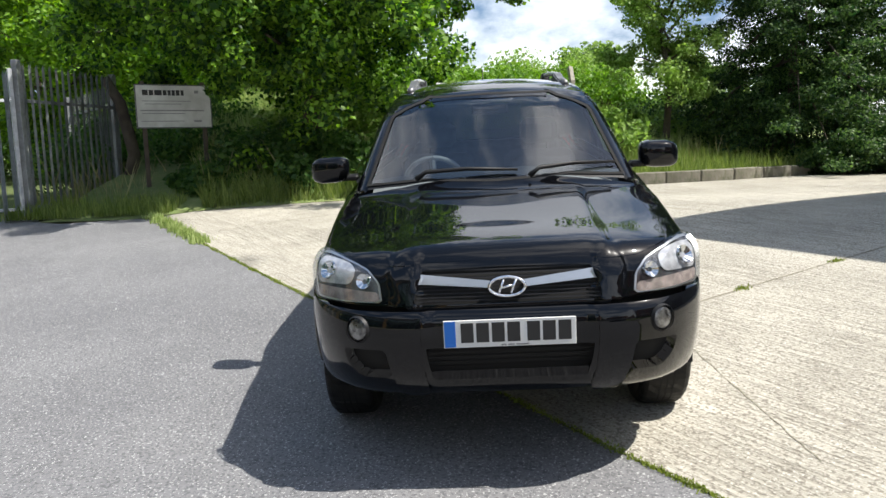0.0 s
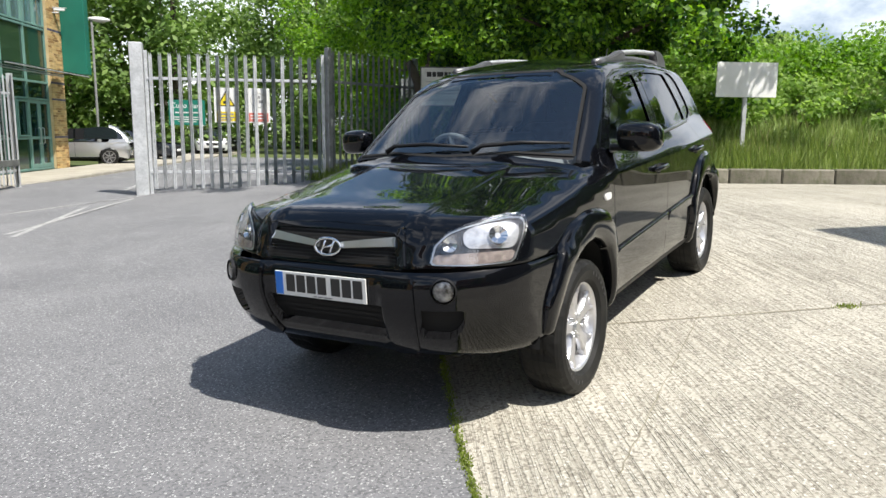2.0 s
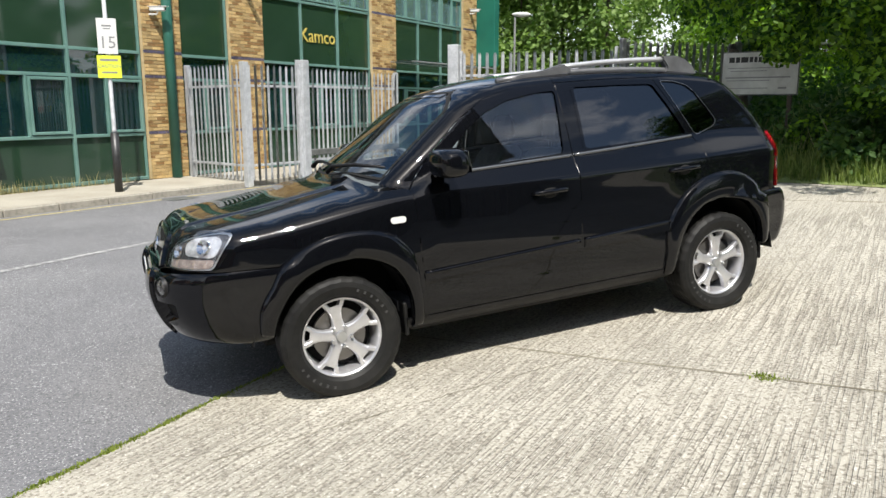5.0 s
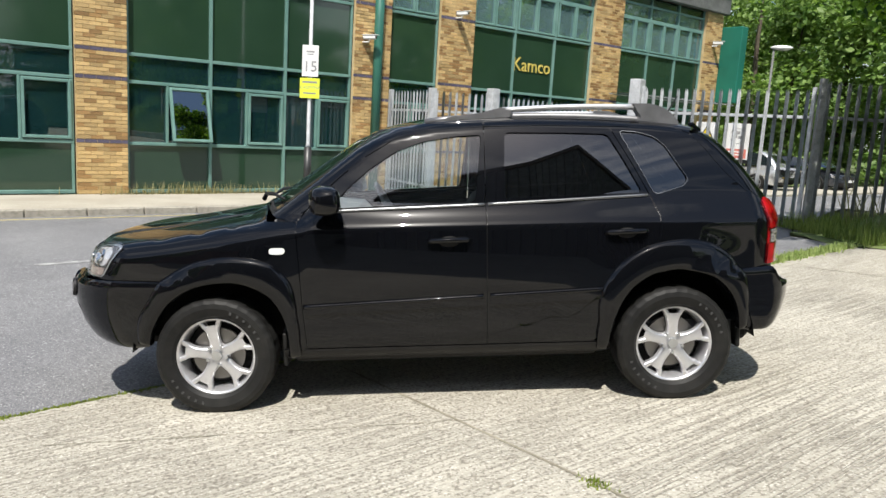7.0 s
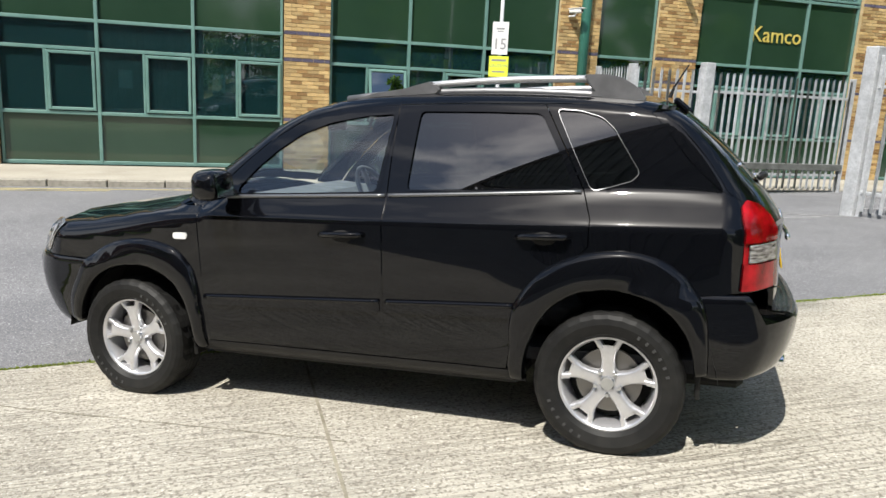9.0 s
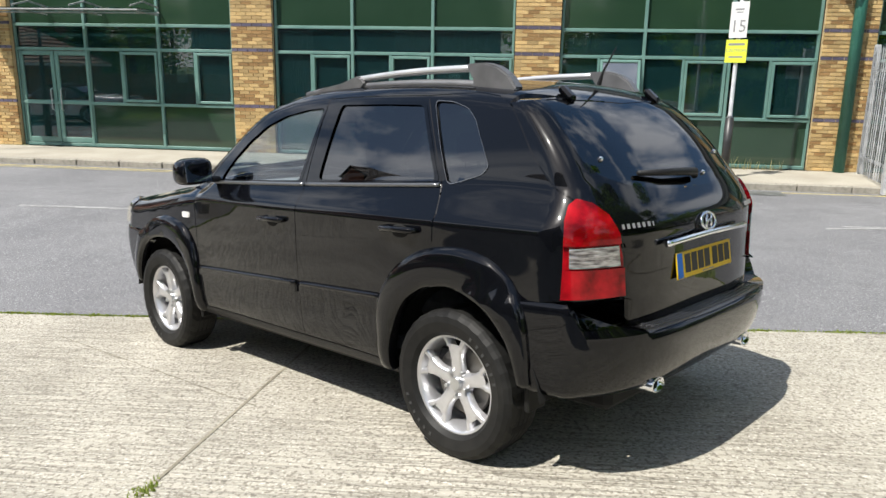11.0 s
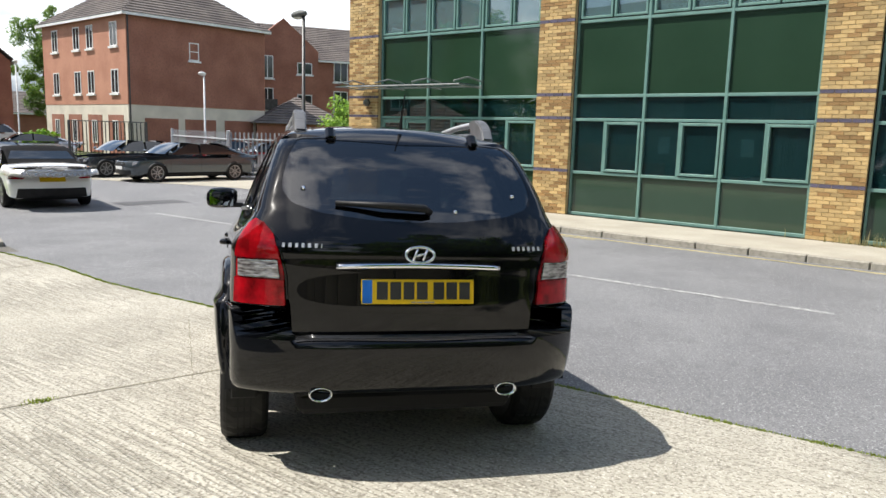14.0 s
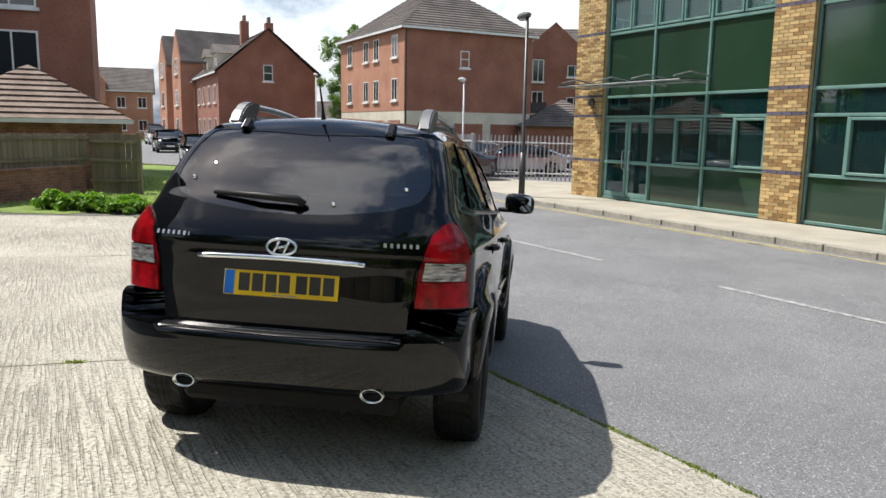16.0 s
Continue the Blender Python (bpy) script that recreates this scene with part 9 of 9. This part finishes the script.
blades("edge_grass", "thin line of grass and moss between asphalt and concrete", 26000, edge_place(0.011, 0.0, 10.0), 0.008, 0.022, M["moss"], 44, 0.004)
blades("edge_grass", "tufts of grass where the yard meets the verge", 4500, edge_place(0.045, 0.0, 1.3), 0.03, 0.13, M["grass_light"], 45, 0.006)
blades("joint_weeds", "small weeds in the yard joints", 420, lambda r, n: (lambda q: np.column_stack([q, height(q[:, 0], q[:, 1]) + 0.008]))(np.array([[J0.x, J0.y]]) + np.outer(r.choice([1.62, 2.9, 4.3, 6.2], n) + r.normal(size=n) * 0.04, [YN.x, YN.y]) + r.normal(size=(n, 2)) * 0.02), 0.008, 0.03, M["moss"], 46, 0.004)
blades("wall_grass", "dry grass along the foot of the glazed wall", 700, lambda r, n: np.array([tuple(on_front(u, 0.06 + 0.08 * v, PAVE_Z)) for u, v in zip(np.where(r.random(n) < 0.6, r.normal(-2.2, 0.7, n), r.uniform(-5.5, -0.5, n)), r.random(n))]), 0.08, 0.32, M["grass_dry"], 47, 0.006)
blades("lawn_grass", "short lawn grass by the footway", 26000, lambda r, n: (lambda q: q[inside(q[:, 0], q[:, 1], [(10.8, 8.2), (12.7, 6.75), (14.2, 7.15), (17.8, 8.55), (22.0, 10.2), (20, 14), (10, 12.0)])])(box_place(9.5, 22, 6.5, 14, 0.016)(r, n)), 0.03, 0.07, M["grass_light"], 48, 0.01)

# ---------------------------------------------------------------- unseen things added behind the camera's back
# added out of view: its roof corner casts the shadow on the yard
unit = thing("workshop", "unseen tall dark steel-clad workshop added to cast the yard's corner shadow", "building", pose(-2.4, 6.2, 0.0))
WA, WB = Vector((0.736, 0.677, 0)), Vector((-0.56, 0.828, 0))
foot = [(0, 0), tuple((WA * 15).xy), tuple((WA * 15 + WB * 12).xy), tuple((WB * 12).xy)]
part("wall", prism(foot, -0.6, 8.0), M["galv_dark"], unit, "dark grey steel walls")
out_ = [(p[0] + q.x, p[1] + q.y) for p, q in zip(foot, ((WA + WB) * -0.08, (WA - WB) * 0.08, (WA + WB) * 0.08, (WB - WA) * 0.08))]
part("roof", prism(out_, 8.0, 8.25), M["roof_tile"], unit, "flat dark roof edge")
bm = bmesh.new()
for way, side, n_ in ((WA, -WB, 60), (WB, -WA, 48)):
    side = (side - way * side.dot(way)).normalized()
    for k in range(n_):
        c = way * (0.125 + 0.25 * k) + side * 0.004
        prism_into(bm, [tuple((c + way * u + side * v).xy) for u, v in ((-0.05, 0), (0.05, 0), (0.03, 0.035), (-0.03, 0.035))], 0.0, 7.98)
bmesh.ops.recalc_face_normals(bm, faces=bm.faces)
part("cladding_ribs", bm, M["galv_dark"], unit)
bm = bmesh.new()
prism_into(bm, [tuple((WA * u + (-WB - WA * (-WB).dot(WA)).normalized() * v).xy) for u, v in ((4.5, 0.0), (8.5, 0.0), (8.5, 0.06), (4.5, 0.06))], 0.1, 4.0)
bmesh.ops.recalc_face_normals(bm, faces=bm.faces)
part("door", bm, M["black_post"], unit, "dark roller door")
# one more unseen tree, added on that side
for k, (x, y, h, rr) in enumerate(((13.5, 20.0, 8.0, 2.6),)):
    tree("unseen leafy tree added beside the workshop", x, y, 0.1, h, rr, 0.8, M["leaf_dark"], 60 + k, 110, 60, 0.3, 0.2, clump_r=0.8)

# ---------------------------------------------------------------- brickwork of the piers, brick by brick
bm = bmesh.new()
box_into(bm, (-0.1075, -0.05, -0.0325), (0.1075, 0.0, 0.0325), 0.003)
bsrc = {}
for key in ("brick_yellow", "brick_brown", "brick_blue"):
    for ln in ("stretcher", "header"):
        me = bpy.data.meshes.new("brick")
        b2 = bm.copy()
        if ln == "header":
            b2.transform(Matrix.Diagonal((0.48, 1, 1, 1)))
        b2.to_mesh(me)
        b2.free()
        me.materials.append(M[key])
        bsrc[key, ln] = me
bm.free()
rng = random.Random(5)
BLUE_ROWS = {13, 29, 36}
for pi, (a, b) in enumerate(PIERS):
    near = pi in (1, 2)
    pier = new("brick_pier")
    pier.parent = bld
    tagged(pier, "yellow brick pier with brown bricks and blue bands")
    rest = {}
    w = b - a
    count = 0
    rows = int((6.0 - BASE) / 0.075)
    for r_ in range(rows):
        z = BASE + 0.0375 + 0.075 * r_
        blue = r_ in BLUE_ROWS or r_ in (58,)
        x = a
        first = True
        while x < b - 0.02:
            half = (first and r_ % 2) or (b - x < 0.2)
            ln = min(0.225 if not half else 0.1125, b - x)
            if b - (x + ln) < 0.05:
                ln = b - x
            clump = 0.5 + 0.5 * math.sin(r_ * 0.9 + pi) * math.sin(r_ * 0.31 + 2 * pi)
            key = "brick_blue" if blue else ("brick_brown" if rng.random() < 0.10 + 0.38 * clump else "brick_yellow")
            sx = (ln - 0.010) / (0.215 if ln > 0.15 else 0.215 * 0.48)
            pos = (x + ln / 2, rng.uniform(-0.002, 0.003), z)
            if near and count < 300 and r_ < 62:
                o = new("brick", bsrc[key, "stretcher" if ln > 0.15 else "header"])
                o.parent = pier
                o.matrix_local = Matrix.Translation(pos) @ Matrix.Diagonal((sx, 1, 1, 1))
                count += 1
            else:
                rest.setdefault(key, []).append((pos, ln - 0.010))
            x += ln
            first = False
    for key, items in rest.items():
        v, f = [], []
        for (px, py, pz), ln in items:
            n0 = len(v)
            hx, hz = ln / 2, 0.0325
            v += [(px - hx, -0.04, pz - hz), (px + hx, -0.04, pz - hz), (px + hx, -0.04, pz + hz), (px - hx, -0.04, pz + hz), (px - hx + 0.003, py, pz - hz + 0.003), (px + hx - 0.003, py, pz - hz + 0.003), (px + hx - 0.003, py, pz + hz - 0.003), (px - hx + 0.003, py, pz + hz - 0.003)]
            f += [(n0 + 4, n0 + 7, n0 + 6, n0 + 5), (n0, n0 + 4, n0 + 5, n0 + 1), (n0 + 1, n0 + 5, n0 + 6, n0 + 2), (n0 + 2, n0 + 6, n0 + 7, n0 + 3), (n0 + 3, n0 + 7, n0 + 4, n0)]
        name = key + "_isl"
        if name not in M:
            M[name] = {"brick_yellow": lambda: varied(material("brick_yellow_isl", (0.5, 0.35, 0.15), 0.85), (0.47, 0.32, 0.13), (0.58, 0.42, 0.2), 3.0, (0.3, 0.18, 0.07), 30.0, 0.35, 0.002, 80.0, random_amount=0.28, island=True), "brick_brown": lambda: varied(material("brick_brown_isl", (0.3, 0.18, 0.07), 0.85), (0.25, 0.14, 0.05), (0.36, 0.22, 0.09), 3.0, random_amount=0.25, island=True), "brick_blue": lambda: varied(material("brick_blue_isl", (0.1, 0.09, 0.13), 0.7), (0.08, 0.07, 0.11), (0.13, 0.115, 0.16), 4.0, random_amount=0.25, island=True)}[key]()
        o = mesh_object("brickwork", v, f, M[name], pier, smooth=False)
        tagged(o, kind="stuff")
